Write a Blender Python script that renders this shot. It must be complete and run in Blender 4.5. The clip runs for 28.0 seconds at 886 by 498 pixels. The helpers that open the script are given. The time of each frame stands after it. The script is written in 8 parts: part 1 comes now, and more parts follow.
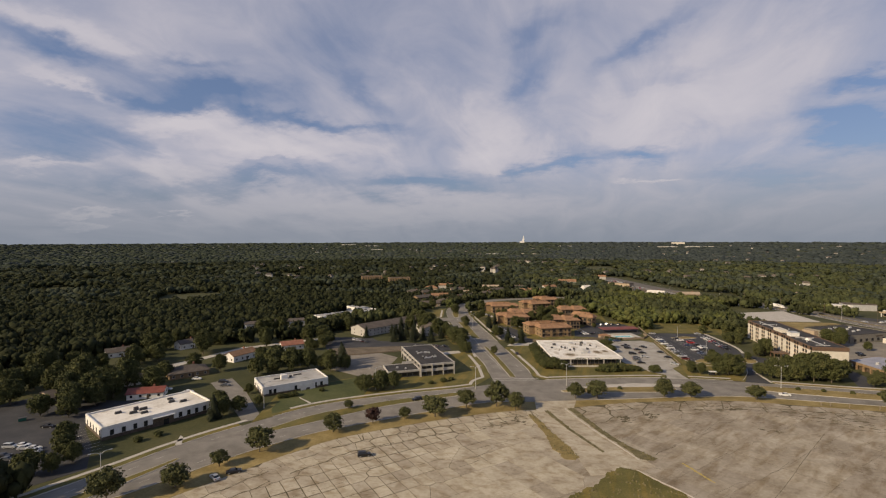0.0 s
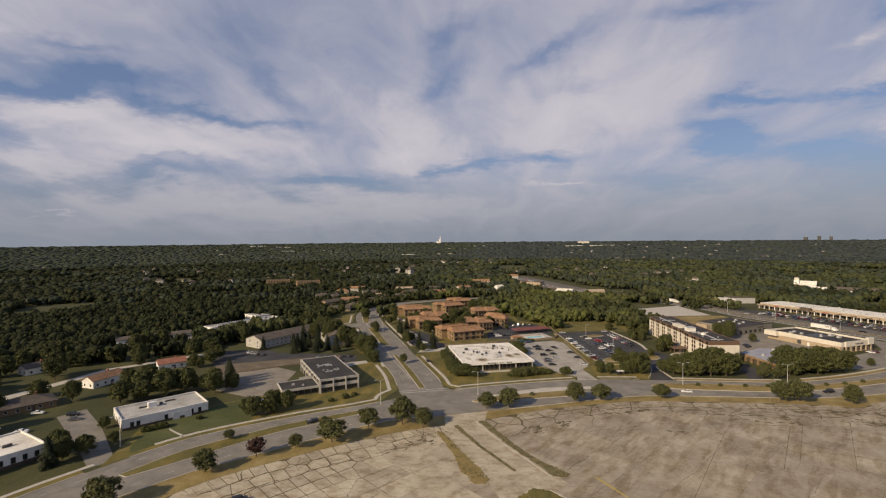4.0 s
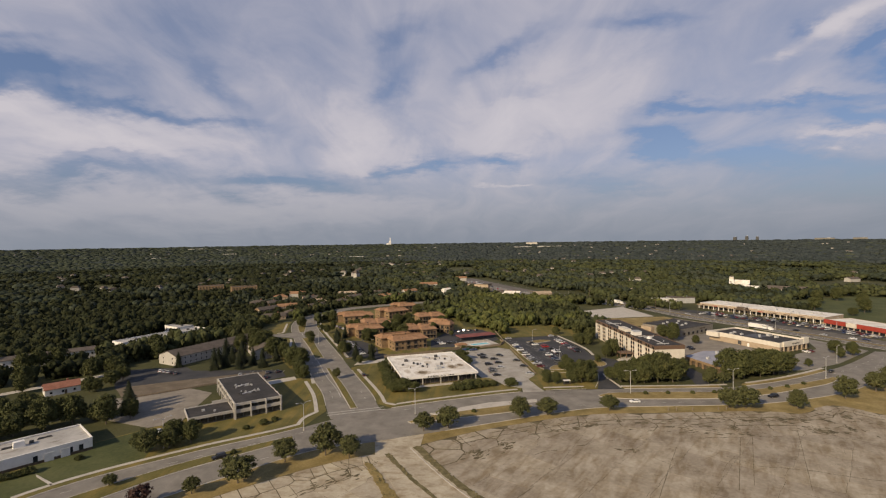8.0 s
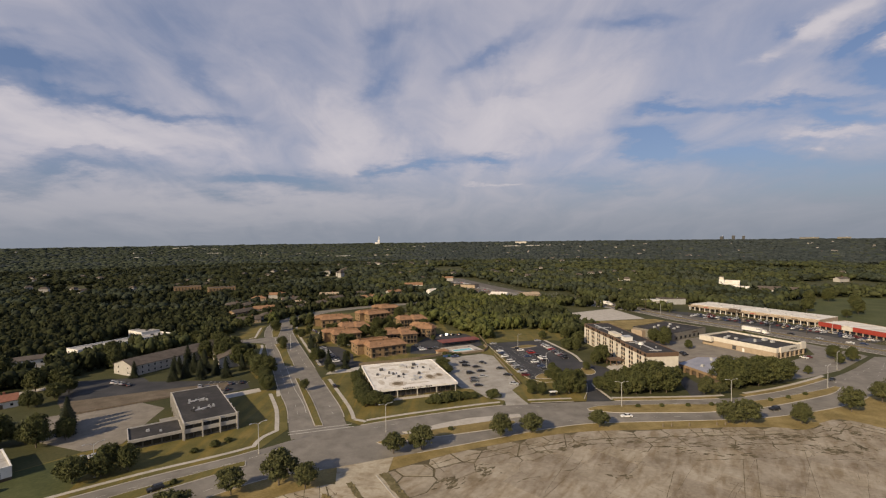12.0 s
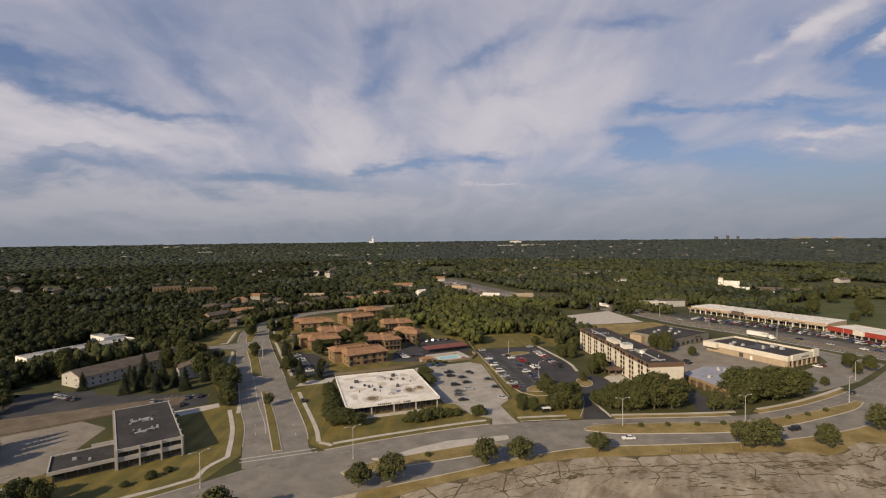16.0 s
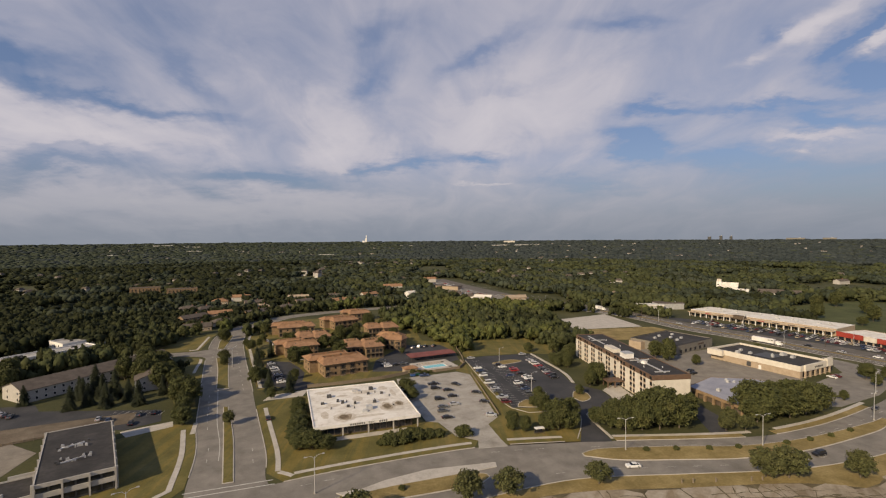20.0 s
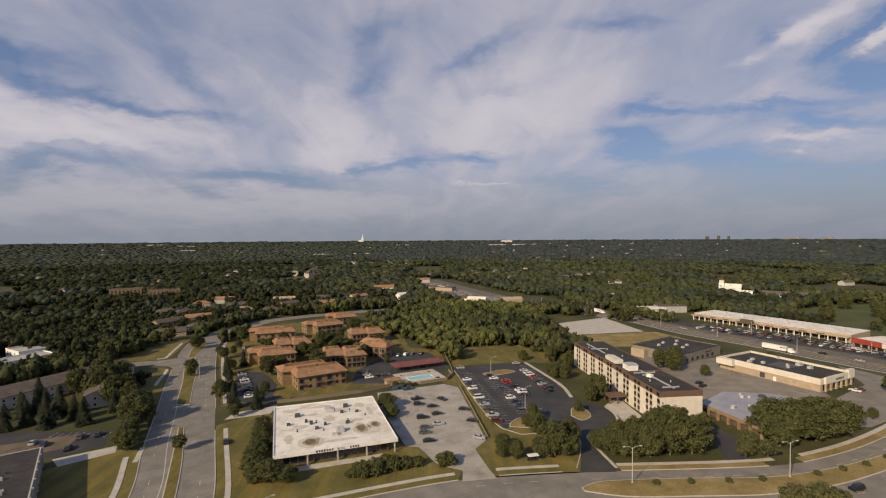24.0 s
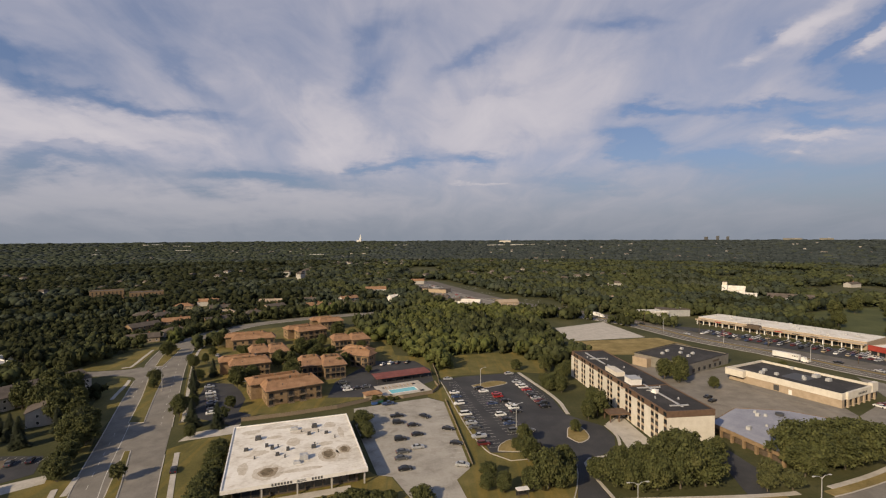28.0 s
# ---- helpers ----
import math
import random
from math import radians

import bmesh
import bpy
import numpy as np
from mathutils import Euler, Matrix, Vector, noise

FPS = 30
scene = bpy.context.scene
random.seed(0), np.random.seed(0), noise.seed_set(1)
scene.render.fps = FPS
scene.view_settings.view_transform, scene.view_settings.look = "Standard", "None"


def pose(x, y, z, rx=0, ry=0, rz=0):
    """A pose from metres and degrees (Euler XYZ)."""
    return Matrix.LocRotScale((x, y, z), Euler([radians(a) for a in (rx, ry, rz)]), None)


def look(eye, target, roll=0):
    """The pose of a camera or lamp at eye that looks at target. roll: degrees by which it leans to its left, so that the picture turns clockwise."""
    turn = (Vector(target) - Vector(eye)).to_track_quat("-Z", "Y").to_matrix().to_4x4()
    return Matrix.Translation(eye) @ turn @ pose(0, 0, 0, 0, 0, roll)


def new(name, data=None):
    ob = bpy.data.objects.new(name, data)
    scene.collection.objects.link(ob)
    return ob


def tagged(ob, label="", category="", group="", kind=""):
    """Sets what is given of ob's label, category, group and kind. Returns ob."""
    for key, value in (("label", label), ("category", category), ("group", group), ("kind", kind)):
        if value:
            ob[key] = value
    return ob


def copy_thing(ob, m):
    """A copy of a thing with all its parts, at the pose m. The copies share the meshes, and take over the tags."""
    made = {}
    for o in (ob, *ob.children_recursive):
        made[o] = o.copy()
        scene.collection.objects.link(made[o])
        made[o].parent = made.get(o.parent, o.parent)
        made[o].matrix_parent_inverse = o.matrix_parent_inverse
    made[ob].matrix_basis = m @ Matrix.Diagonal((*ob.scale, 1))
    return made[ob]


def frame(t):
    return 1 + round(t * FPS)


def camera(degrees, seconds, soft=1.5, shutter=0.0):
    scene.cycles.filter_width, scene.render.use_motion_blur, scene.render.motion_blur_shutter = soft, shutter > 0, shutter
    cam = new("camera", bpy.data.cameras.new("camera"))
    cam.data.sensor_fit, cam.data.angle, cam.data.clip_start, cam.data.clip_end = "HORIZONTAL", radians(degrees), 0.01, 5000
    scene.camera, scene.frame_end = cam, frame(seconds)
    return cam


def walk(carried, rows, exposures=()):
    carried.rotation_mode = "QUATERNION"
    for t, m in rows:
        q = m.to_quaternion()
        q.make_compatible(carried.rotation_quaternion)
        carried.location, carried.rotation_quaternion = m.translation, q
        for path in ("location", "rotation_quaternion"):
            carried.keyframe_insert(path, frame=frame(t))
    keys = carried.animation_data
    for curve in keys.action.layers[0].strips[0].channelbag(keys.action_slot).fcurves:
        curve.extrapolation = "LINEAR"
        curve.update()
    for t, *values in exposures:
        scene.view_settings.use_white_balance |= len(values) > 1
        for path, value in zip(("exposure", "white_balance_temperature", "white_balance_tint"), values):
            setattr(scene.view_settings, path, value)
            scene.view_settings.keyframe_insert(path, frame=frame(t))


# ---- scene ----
cam = camera(85.37, 28.0, soft=1.2)
PATH = [
    (0, look((32.760, -326.106, 73.603), (3.932, -230.375, 71.464), -0.17)),
    (0.5, look((32.854, -323.285, 73.545), (4.644, -227.370, 71.411), -0.19)),
    (1, look((32.976, -320.482, 73.499), (6.390, -224.105, 71.363), -0.21)),
    (1.5, look((33.160, -317.722, 73.478), (7.689, -221.044, 71.325), -0.22)),
    (2, look((33.335, -315.078, 73.497), (9.078, -218.088, 71.357), -0.25)),
    (2.5, look((33.482, -312.555, 73.546), (14.066, -214.481, 71.418), -0.31)),
    (3, look((33.670, -310.124, 73.597), (17.670, -211.435, 71.494), -0.36)),
    (3.5, look((33.970, -307.727, 73.634), (19.568, -208.794, 71.443), -0.42)),
    (4, look((34.353, -305.383, 73.718), (22.257, -206.140, 71.563), -0.50)),
    (4.5, look((34.794, -303.010, 73.817), (25.242, -203.490, 71.712), -0.55)),
    (6.5, look((37.253, -291.457, 74.067), (34.240, -191.523, 72.036), -0.71)),
    (7, look((38.014, -288.888, 74.162), (35.480, -188.941, 72.141), -0.74)),
    (7.5, look((38.840, -286.358, 74.261), (36.507, -186.405, 72.260), -0.75)),
    (8, look((39.713, -283.860, 74.351), (37.747, -183.899, 72.388), -0.74)),
    (9, look((41.168, -278.958, 74.396), (39.788, -178.988, 72.364), -0.72)),
    (10, look((42.692, -274.231, 74.431), (42.158, -174.254, 72.357), -0.64)),
    (11, look((44.074, -269.356, 74.522), (43.837, -169.380, 72.348), -0.62)),
    (12, look((45.512, -264.430, 74.736), (45.677, -164.455, 72.531), -0.68)),
    (12.5, look((46.429, -261.417, 74.720), (46.707, -161.443, 72.486), -0.63)),
    (14.5, look((49.533, -248.635, 74.250), (50.290, -148.664, 71.953), -0.61)),
    (15, look((50.356, -245.713, 74.183), (51.289, -145.743, 71.894), -0.60)),
    (16, look((51.929, -240.083, 74.051), (53.101, -140.117, 71.695), -0.58)),
    (17, look((53.392, -234.478, 74.064), (54.800, -134.516, 71.700), -0.61)),
    (18, look((54.624, -228.964, 73.957), (56.073, -129.003, 71.543), -0.47)),
    (19, look((55.929, -223.268, 73.814), (57.492, -123.310, 71.383), -0.41)),
    (20, look((57.115, -217.658, 73.706), (59.495, -117.716, 71.269), -0.40)),
    (21, look((58.448, -212.258, 73.570), (61.222, -112.327, 71.086), -0.39)),
    (21.5, look((59.174, -209.489, 73.526), (61.976, -109.560, 71.028), -0.38)),
    (23.5, look((62.588, -197.811, 73.648), (65.461, -97.885, 71.091), -0.36)),
    (24, look((63.426, -194.906, 73.670), (66.315, -94.980, 71.116), -0.34)),
    (25, look((65.070, -189.288, 73.726), (68.003, -89.364, 71.161), -0.26)),
    (26, look((66.964, -184.238, 73.843), (69.964, -84.315, 71.316), -0.33)),
    (27, look((68.623, -179.279, 73.835), (71.746, -79.359, 71.323), -0.30)),
    (28, look((70.508, -174.090, 73.528), (73.640, -74.171, 70.999), -0.27)),
]
walk(cam, PATH, [(0.0, -0.03, 6800, 11.2), (28.0, -0.03, 6800, 11.2)])

# ---- daylight: low sun from behind-left, high thin cloud over blue ----
SUN_AZ = math.atan2(-0.75, -0.66)
SUN_EL = radians(28)
sun_dir = Vector((math.cos(SUN_AZ) * math.cos(SUN_EL), math.sin(SUN_AZ) * math.cos(SUN_EL), math.sin(SUN_EL)))
sun = new("sun", bpy.data.lights.new("sun", "SUN"))
sun.data.energy, sun.data.angle, sun.data.color = 4.7, radians(0.6), (1.0, 0.825, 0.575)
sun.matrix_world = look(sun_dir * 100, (0, 0, 0))


class Nodes:
    """Small wrapper to chain shader nodes."""

    def __init__(self, tree):
        self.tree = tree

    def add(self, kind):
        return self.tree.nodes.new(kind)

    def link(self, a, b):
        self.tree.links.new(a, b)

    def noise(self, vec, scale, detail=4.0, rough=0.55, distort=0.0):
        n = self.tree.nodes.new("ShaderNodeTexNoise")
        n.inputs["Scale"].default_value = scale
        n.inputs["Detail"].default_value = detail
        n.inputs["Roughness"].default_value = rough
        n.inputs["Distortion"].default_value = distort
        if vec is not None:
            self.link(vec, n.inputs["Vector"])
        return n.outputs["Fac"]

    def ramp(self, fac, stops):
        n = self.tree.nodes.new("ShaderNodeValToRGB")
        el = n.color_ramp.elements
        while len(el) < len(stops):
            el.new(0.5)
        for e, (p, c) in zip(el, stops):
            e.position = p
            e.color = (*c, 1) if len(c) == 3 else c
        self.link(fac, n.inputs["Fac"])
        return n.outputs["Color"]

    def mix(self, fac, a, b, mode="MIX"):
        n = self.tree.nodes.new("ShaderNodeMix")
        n.data_type, n.blend_type = "RGBA", mode
        fs = [s for s in n.inputs if s.name == "Factor" and s.type == "VALUE"][0]
        sa = [s for s in n.inputs if s.name == "A" and s.type == "RGBA"][0]
        sb = [s for s in n.inputs if s.name == "B" and s.type == "RGBA"][0]
        for s, v in ((fs, fac), (sa, a), (sb, b)):
            if isinstance(v, (int, float)):
                s.default_value = v
            elif isinstance(v, tuple):
                s.default_value = (*v, 1) if len(v) == 3 else v
            else:
                self.link(v, s)
        return [s for s in n.outputs if s.type == "RGBA"][0]

    def math(self, op, a, b=0.0, clamp=False):
        n = self.tree.nodes.new("ShaderNodeMath")
        n.operation, n.use_clamp = op, clamp
        for s, v in zip(n.inputs, (a, b)):
            if isinstance(v, (int, float)):
                s.default_value = v
            else:
                self.link(v, s)
        return n.outputs[0]


# streaks of the high cloud: bearing, height, half length, half width, slant in degrees, strength
CLEAR_STREAKS = (
    (-56.9, 17.2, 5.3, 0.73, -4, -0.3), (-40.4, 16.0, 6.9, 1.74, -6, -0.42), (-46.8, 13.9, 8.6, 0.89, -2, -0.28), (-55.0, 9.3, 6.8, 1.86, 4, -0.34),
    (-30.8, 13.3, 8.4, 0.56, -4, -0.28), (-39.3, 6.5, 7.0, 0.79, 12, -0.34), (-19.7, 6.5, 10.0, 0.73, -2, -0.34), (-5.1, 8.2, 6.5, 0.58, 7, -0.34),
    (4.1, 9.7, 4.2, 0.73, 0, -0.25), (-8.1, 17.5, 4.8, 1.41, 37, -0.2), (-6.1, 22.7, 4.4, 1.21, 24, -0.2), (6.3, 20.4, 6.4, 0.82, 28, -0.22),
    (-44.7, 18.5, 6.0, 0.43, 2, -0.2), (-31.4, 21.7, 3.6, 2.02, -19, -0.12), (-51.2, 5.1, 7.9, 0.66, -2, -0.14), (-26.3, 16.8, 3.8, 0.89, -37, -0.14),
)
CLEAR_EAST = (
    (22.8, 9.8, 3.3, 1.09, -17, -0.5), (24.3, 13.5, 3.2, 0.59, 4, -0.35), (40.8, 16.6, 2.6, 0.89, 35, -0.42), (43.0, 14.0, 2.0, 1.26, 1, -0.42),
    (34.8, 12.7, 6.9, 0.43, -4, -0.3), (39.3, 10.7, 5.6, 0.71, -11, -0.36), (32.9, 7.7, 7.3, 1.01, -7, -0.28), (21.4, 22.5, 5.7, 0.65, -3, -0.2),
    (41.0, 4.6, 7.2, 1.76, -4, -0.26), (5.5, 9.3, 4.0, 0.52, -5, -0.18), (18.5, 5.7, 5.4, 0.51, -5, -0.16), (35.2, 19.3, 1.1, 0.74, 47, -0.2),
    (43.1, 18.3, 1.8, 0.65, 50, -0.3), (-36.4, 8.6, 5.6, 0.43, 15, -0.14), (14.9, 7.0, 6.7, 0.56, -1, -0.12), (9.5, 16.4, 5.1, 0.61, 6, -0.1),
)
CLOUD_STREAKS = (
    (-43.7, 12.3, 6.3, 1.01, 13, 0.34), (-46.8, 7.1, 3.0, 1.06, -68, 0.16), (-35.2, 10.7, 9.4, 1.24, -4, 0.26), (-11.3, 12.7, 6.2, 2.13, -82, 0.2),
    (-53.7, 14.4, 4.8, 0.41, -11, 0.24), (-22.4, 3.4, 18.0, 1.34, 0, 0.22), (-55.9, 6.9, 5.2, 0.41, 4, 0.2), (10.8, 14.7, 11.6, 3.45, 11, 0.2),
    (-53.7, 18.6, 10.3, 0.8, -3, 0.22), (37.9, 19.2, 2.5, 1.02, 19, 0.45), (43.3, 16.8, 1.9, 0.67, 16, 0.6), (33.3, 17.1, 1.8, 0.43, 5, 0.2),
    (39.3, 9.1, 3.6, 0.36, -7, 0.26), (6.2, 6.7, 1.9, 0.21, 0, 0.3), (-52.3, 2.2, 2.5, 0.25, 2, 0.3), (-45.8, 2.4, 0.8, 0.23, 1, 0.3),
)


def make_world():
    w = bpy.data.worlds.new("sky")
    scene.world = w
    w.use_nodes = True
    t = w.node_tree
    t.nodes.clear()
    N = Nodes(t)
    sky = N.add("ShaderNodeTexSky")
    sky.sky_type, sky.sun_disc = "NISHITA", False
    sky.sun_elevation, sky.sun_rotation = SUN_EL, math.pi / 2 - SUN_AZ
    sky.air_density, sky.dust_density, sky.ozone_density = 1.0, 1.2, 2.0
    co = N.add("ShaderNodeTexCoord").outputs["Generated"]
    sep = N.add("ShaderNodeSeparateXYZ")
    N.link(co, sep.inputs[0])
    # bearing and height of each part of the sky, in degrees
    az = N.math("MULTIPLY", N.math("ARCTAN2", sep.outputs["X"], sep.outputs["Y"]), 57.2958)
    el = N.math("MULTIPLY", N.math("ARCSINE", sep.outputs["Z"]), 57.2958)
    # high cloud sheet: the sky direction projected on a flat layer, drawn out along the wind
    h = N.math("ADD", N.math("MAXIMUM", sep.outputs["Z"], 0.0), 0.24)
    flat = N.add("ShaderNodeCombineXYZ")
    N.link(N.math("DIVIDE", sep.outputs["X"], h), flat.inputs[0])
    N.link(N.math("DIVIDE", sep.outputs["Y"], h), flat.inputs[1])

    def drawn(sx, sy, turn, shift):
        mp = N.add("ShaderNodeMapping")
        mp.inputs["Rotation"].default_value = (0, 0, radians(turn))
        mp.inputs["Scale"].default_value = (sx, sy, 1.0)
        mp.inputs["Location"].default_value = (shift, shift * 0.6, 0.4)
        N.link(flat.outputs[0], mp.inputs[0])
        return mp.outputs[0]

    big = N.noise(drawn(0.9, 0.55, 8, 3.3), 1.0, 4.0, 0.5, 0.35)
    fine = N.noise(drawn(2.1, 1.0, 6, 1.2), 1.7, 7.0, 0.58, 0.7)
    # uneven edges: the streaks' own coordinates wander a little
    ragged_az = N.math("MULTIPLY", N.math("SUBTRACT", N.noise(drawn(1.5, 1.1, 0, 5.1), 1.6, 6.0, 0.62), 0.5), 15.0)
    ragged_el = N.math("MULTIPLY", N.math("SUBTRACT", N.noise(drawn(1.2, 1.5, 0, 8.7), 1.9, 6.0, 0.62), 0.5), 6.5)
    spot = N.add("ShaderNodeCombineXYZ")
    N.link(N.math("ADD", az, ragged_az), spot.inputs[0])
    N.link(N.math("ADD", el, ragged_el), spot.inputs[1])
    wisp = N.math("ADD", N.math("MULTIPLY", N.math("SUBTRACT", big, 0.5), 0.45), N.math("MULTIPLY", N.math("SUBTRACT", fine, 0.5), 0.6))
    wisp = N.math("ADD", wisp, 0.575)
    for a0, e0, long, wide, slant, amp in CLEAR_STREAKS + CLEAR_EAST + CLOUD_STREAKS:
        mp = N.add("ShaderNodeMapping")
        mp.vector_type = "TEXTURE"
        mp.inputs["Location"].default_value = (a0, e0, 0)
        mp.inputs["Rotation"].default_value = (0, 0, radians(slant))
        mp.inputs["Scale"].default_value = (long, wide * 1.15, 1)
        N.link(spot.outputs[0], mp.inputs[0])
        dot = N.add("ShaderNodeVectorMath")
        dot.operation = "DOT_PRODUCT"
        N.link(mp.outputs[0], dot.inputs[0])
        N.link(mp.outputs[0], dot.inputs[1])
        g = N.math("POWER", 2.71828, N.math("MULTIPLY", dot.outputs["Value"], -1.0))
        wisp = N.math("ADD", wisp, N.math("MULTIPLY", g, amp * 1.2))
    # the cloud thins out overhead
    wisp = N.math("SUBTRACT", wisp, N.math("MULTIPLY", N.math("MAXIMUM", N.math("SUBTRACT", el, 27.0), 0.0), 0.02))
    cover = N.ramp(wisp, [(0.20, (0, 0, 0)), (0.42, (0.5, 0.5, 0.5)), (0.72, (1, 1, 1))])
    tone = N.ramp(wisp, [(0.36, (0.40, 0.415, 0.52)), (0.62, (0.50, 0.495, 0.575)), (0.95, (0.63, 0.605, 0.655))])
    blue = N.mix(1.0, sky.outputs["Color"], (0.088, 0.083, 0.092), "MULTIPLY")
    blue = N.mix(0.45, blue, (0.14, 0.225, 0.42))
    col = N.mix(N.math("MULTIPLY", cover, 0.9), blue, tone)
    # pale band of haze above the horizon
    low = N.ramp(N.math("MAXIMUM", sep.outputs["Z"], 0.0), [(0.0, (1, 1, 1)), (0.15, (0, 0, 0))])
    col = N.mix(N.math("MULTIPLY", low, 0.8), col, (0.225, 0.265, 0.325))
    bg = N.add("ShaderNodeBackground")
    N.link(col, bg.inputs["Color"])
    bg.inputs["Strength"].default_value = 1.0
    out = N.add("ShaderNodeOutputWorld")
    N.link(bg.outputs[0], out.inputs[0])


make_world()
scene.view_settings.exposure = 0.0

# ---- materials ----


def material(name, stops, scale=1.0, rough=0.85, metal=0.0, bump=0.0, bump_scale=None, fine=None, coord="Object", spec=0.3, island=0.0, random_ob=0.0, stretch=None, stain=None):
    """A principled material: colour ramp over two scales of noise, optional bump and variation from piece to piece."""
    m = bpy.data.materials.new(name)
    m.use_nodes = True
    t = m.node_tree
    N = Nodes(t)
    bsdf = t.nodes["Principled BSDF"]
    bsdf.inputs["Roughness"].default_value = rough
    bsdf.inputs["Metallic"].default_value = metal
    bsdf.inputs["Specular IOR Level"].default_value = spec
    co = N.add("ShaderNodeTexCoord").outputs[coord]
    if stretch:
        mp = N.add("ShaderNodeMapping")
        mp.inputs["Scale"].default_value = stretch
        N.link(co, mp.inputs[0])
        co = mp.outputs[0]
    a = N.noise(co, scale, 5.0, 0.6)
    b = N.noise(co, fine or scale * 9, 3.0, 0.6)
    f = N.math("ADD", N.math("MULTIPLY", a, 0.68), N.math("MULTIPLY", b, 0.32))
    n = len(stops)
    col = N.ramp(f, [(0.33 + 0.34 * i / max(1, n - 1), c) for i, c in enumerate(stops)])
    if stain:
        # (size, colour, where it starts, where it is full, stretch): dirt with a shape of its own
        sm = N.add("ShaderNodeMapping")
        if len(stain) > 6:
            # streaks drawn out along their own heading
            sm.vector_type = "TEXTURE"
        sm.inputs["Scale"].default_value = stain[4]
        sm.inputs["Rotation"].default_value = (0, 0, stain[5] if len(stain) > 5 else 0.0)
        N.link(N.add("ShaderNodeTexCoord").outputs[coord], sm.inputs[0])
        sf = N.noise(sm.outputs[0], stain[0], 6.0, 0.62, 0.4)
        k = N.ramp(sf, [(stain[2], (0, 0, 0)), (stain[3], (1, 1, 1))])
        col = N.mix(k, col, N.mix(1.0, col, stain[1], "MULTIPLY"))
    if island or random_ob:
        if island:
            r = N.add("ShaderNodeNewGeometry").outputs["Random Per Island"]
            amt = island
        else:
            r = N.add("ShaderNodeObjectInfo").outputs["Random"]
            amt = random_ob
        hsv = N.add("ShaderNodeHueSaturation")
        N.link(col, hsv.inputs["Color"])
        N.link(N.math("ADD", N.math("MULTIPLY", r, amt * 2), 1 - amt), hsv.inputs["Value"])
        N.link(N.math("ADD", N.math("MULTIPLY", r, 0.05 * amt), 0.5 - 0.025 * amt), hsv.inputs["Hue"])
        col = hsv.outputs["Color"]
    N.link(col, bsdf.inputs["Base Color"])
    if bump:
        bn = N.add("ShaderNodeBump")
        bn.inputs["Strength"].default_value = min(1.0, bump)
        bn.inputs["Distance"].default_value = bump
        N.link(N.noise(co, bump_scale or scale * 6, 4.0, 0.6), bn.inputs["Height"])
        N.link(bn.outputs[0], bsdf.inputs["Normal"])
    return m


M = {}
M["ground"] = material("ground_grass", [(0.034, 0.038, 0.013), (0.059, 0.061, 0.021), (0.098, 0.090, 0.036)], 0.03, 0.95, bump=0.3, bump_scale=1.5, fine=0.9)
M["lawn"] = material("lawn", [(0.078, 0.073, 0.020), (0.125, 0.110, 0.032), (0.186, 0.152, 0.055)], 0.09, 0.95, bump=0.1, bump_scale=3, fine=1.7, stain=(0.10, (1.35, 1.2, 1.05), 0.48, 0.60, (2.6, 0.15, 1), 0.15))
M["dry"] = material("dry_grass", [(0.15, 0.113, 0.040), (0.242, 0.182, 0.070), (0.35, 0.268, 0.118)], 0.12, 0.95, bump=0.1, bump_scale=3, fine=1.3)
M["asphalt"] = material("asphalt_road", [(0.165, 0.151, 0.130), (0.22, 0.201, 0.172), (0.275, 0.252, 0.216)], 0.12, 0.9, fine=2.2, bump=0.02, bump_scale=8, stain=(0.16, (0.78, 0.77, 0.76), 0.46, 0.7, (1, 1, 1)))
M["asphalt_wide"] = material("asphalt_wide_road", [(0.105, 0.094, 0.080), (0.14, 0.126, 0.108), (0.18, 0.164, 0.142)], 0.1, 0.9, fine=2.0, bump=0.02, bump_scale=8, stain=(0.12, (0.75, 0.74, 0.73), 0.46, 0.7, (1, 1, 1)))
M["asphalt_dark"] = material("asphalt_dark", [(0.035, 0.035, 0.038), (0.05, 0.05, 0.052), (0.075, 0.073, 0.072)], 0.1, 0.85, fine=2.5, bump=0.02, bump_scale=8)
SLAB = [(0.30, 0.25, 0.18), (0.41, 0.355, 0.262), (0.51, 0.455, 0.35)]
SLAB_EAST = [(0.22, 0.182, 0.13), (0.33, 0.283, 0.212), (0.43, 0.378, 0.295)]
SLAB_STAIN = (0.28, (0.66, 0.60, 0.51), 0.48, 0.68, (0.7, 1.3, 1.0), 0.72)
EAST_STAIN = (0.26, (0.68, 0.62, 0.53), 0.45, 0.66, (3.4, 0.9, 1.0), radians(57), True)
M["slab"] = material("old_concrete", SLAB, 0.12, 0.9, fine=0.9, bump=0.03, bump_scale=5, random_ob=0.13, stain=SLAB_STAIN, coord="Object")
M["slab_east"] = material("old_concrete_brown", SLAB_EAST, 0.10, 0.9, fine=0.7, bump=0.03, bump_scale=5, island=0.10, stain=EAST_STAIN)
M["slab_joined"] = material("old_concrete_far", SLAB, 0.12, 0.9, fine=0.9, bump=0.03, bump_scale=5, island=0.13, stain=SLAB_STAIN)
M["weeds"] = material("olive_weeds", [(0.08, 0.069, 0.03), (0.14, 0.118, 0.056), (0.22, 0.185, 0.10)], 0.5, 0.95, bump=0.1, bump_scale=4, fine=2.5)
M["joint"] = material("weedy_joint", [(0.06, 0.05, 0.028), (0.11, 0.09, 0.05), (0.19, 0.155, 0.09)], 0.3, 0.95, bump=0.05)
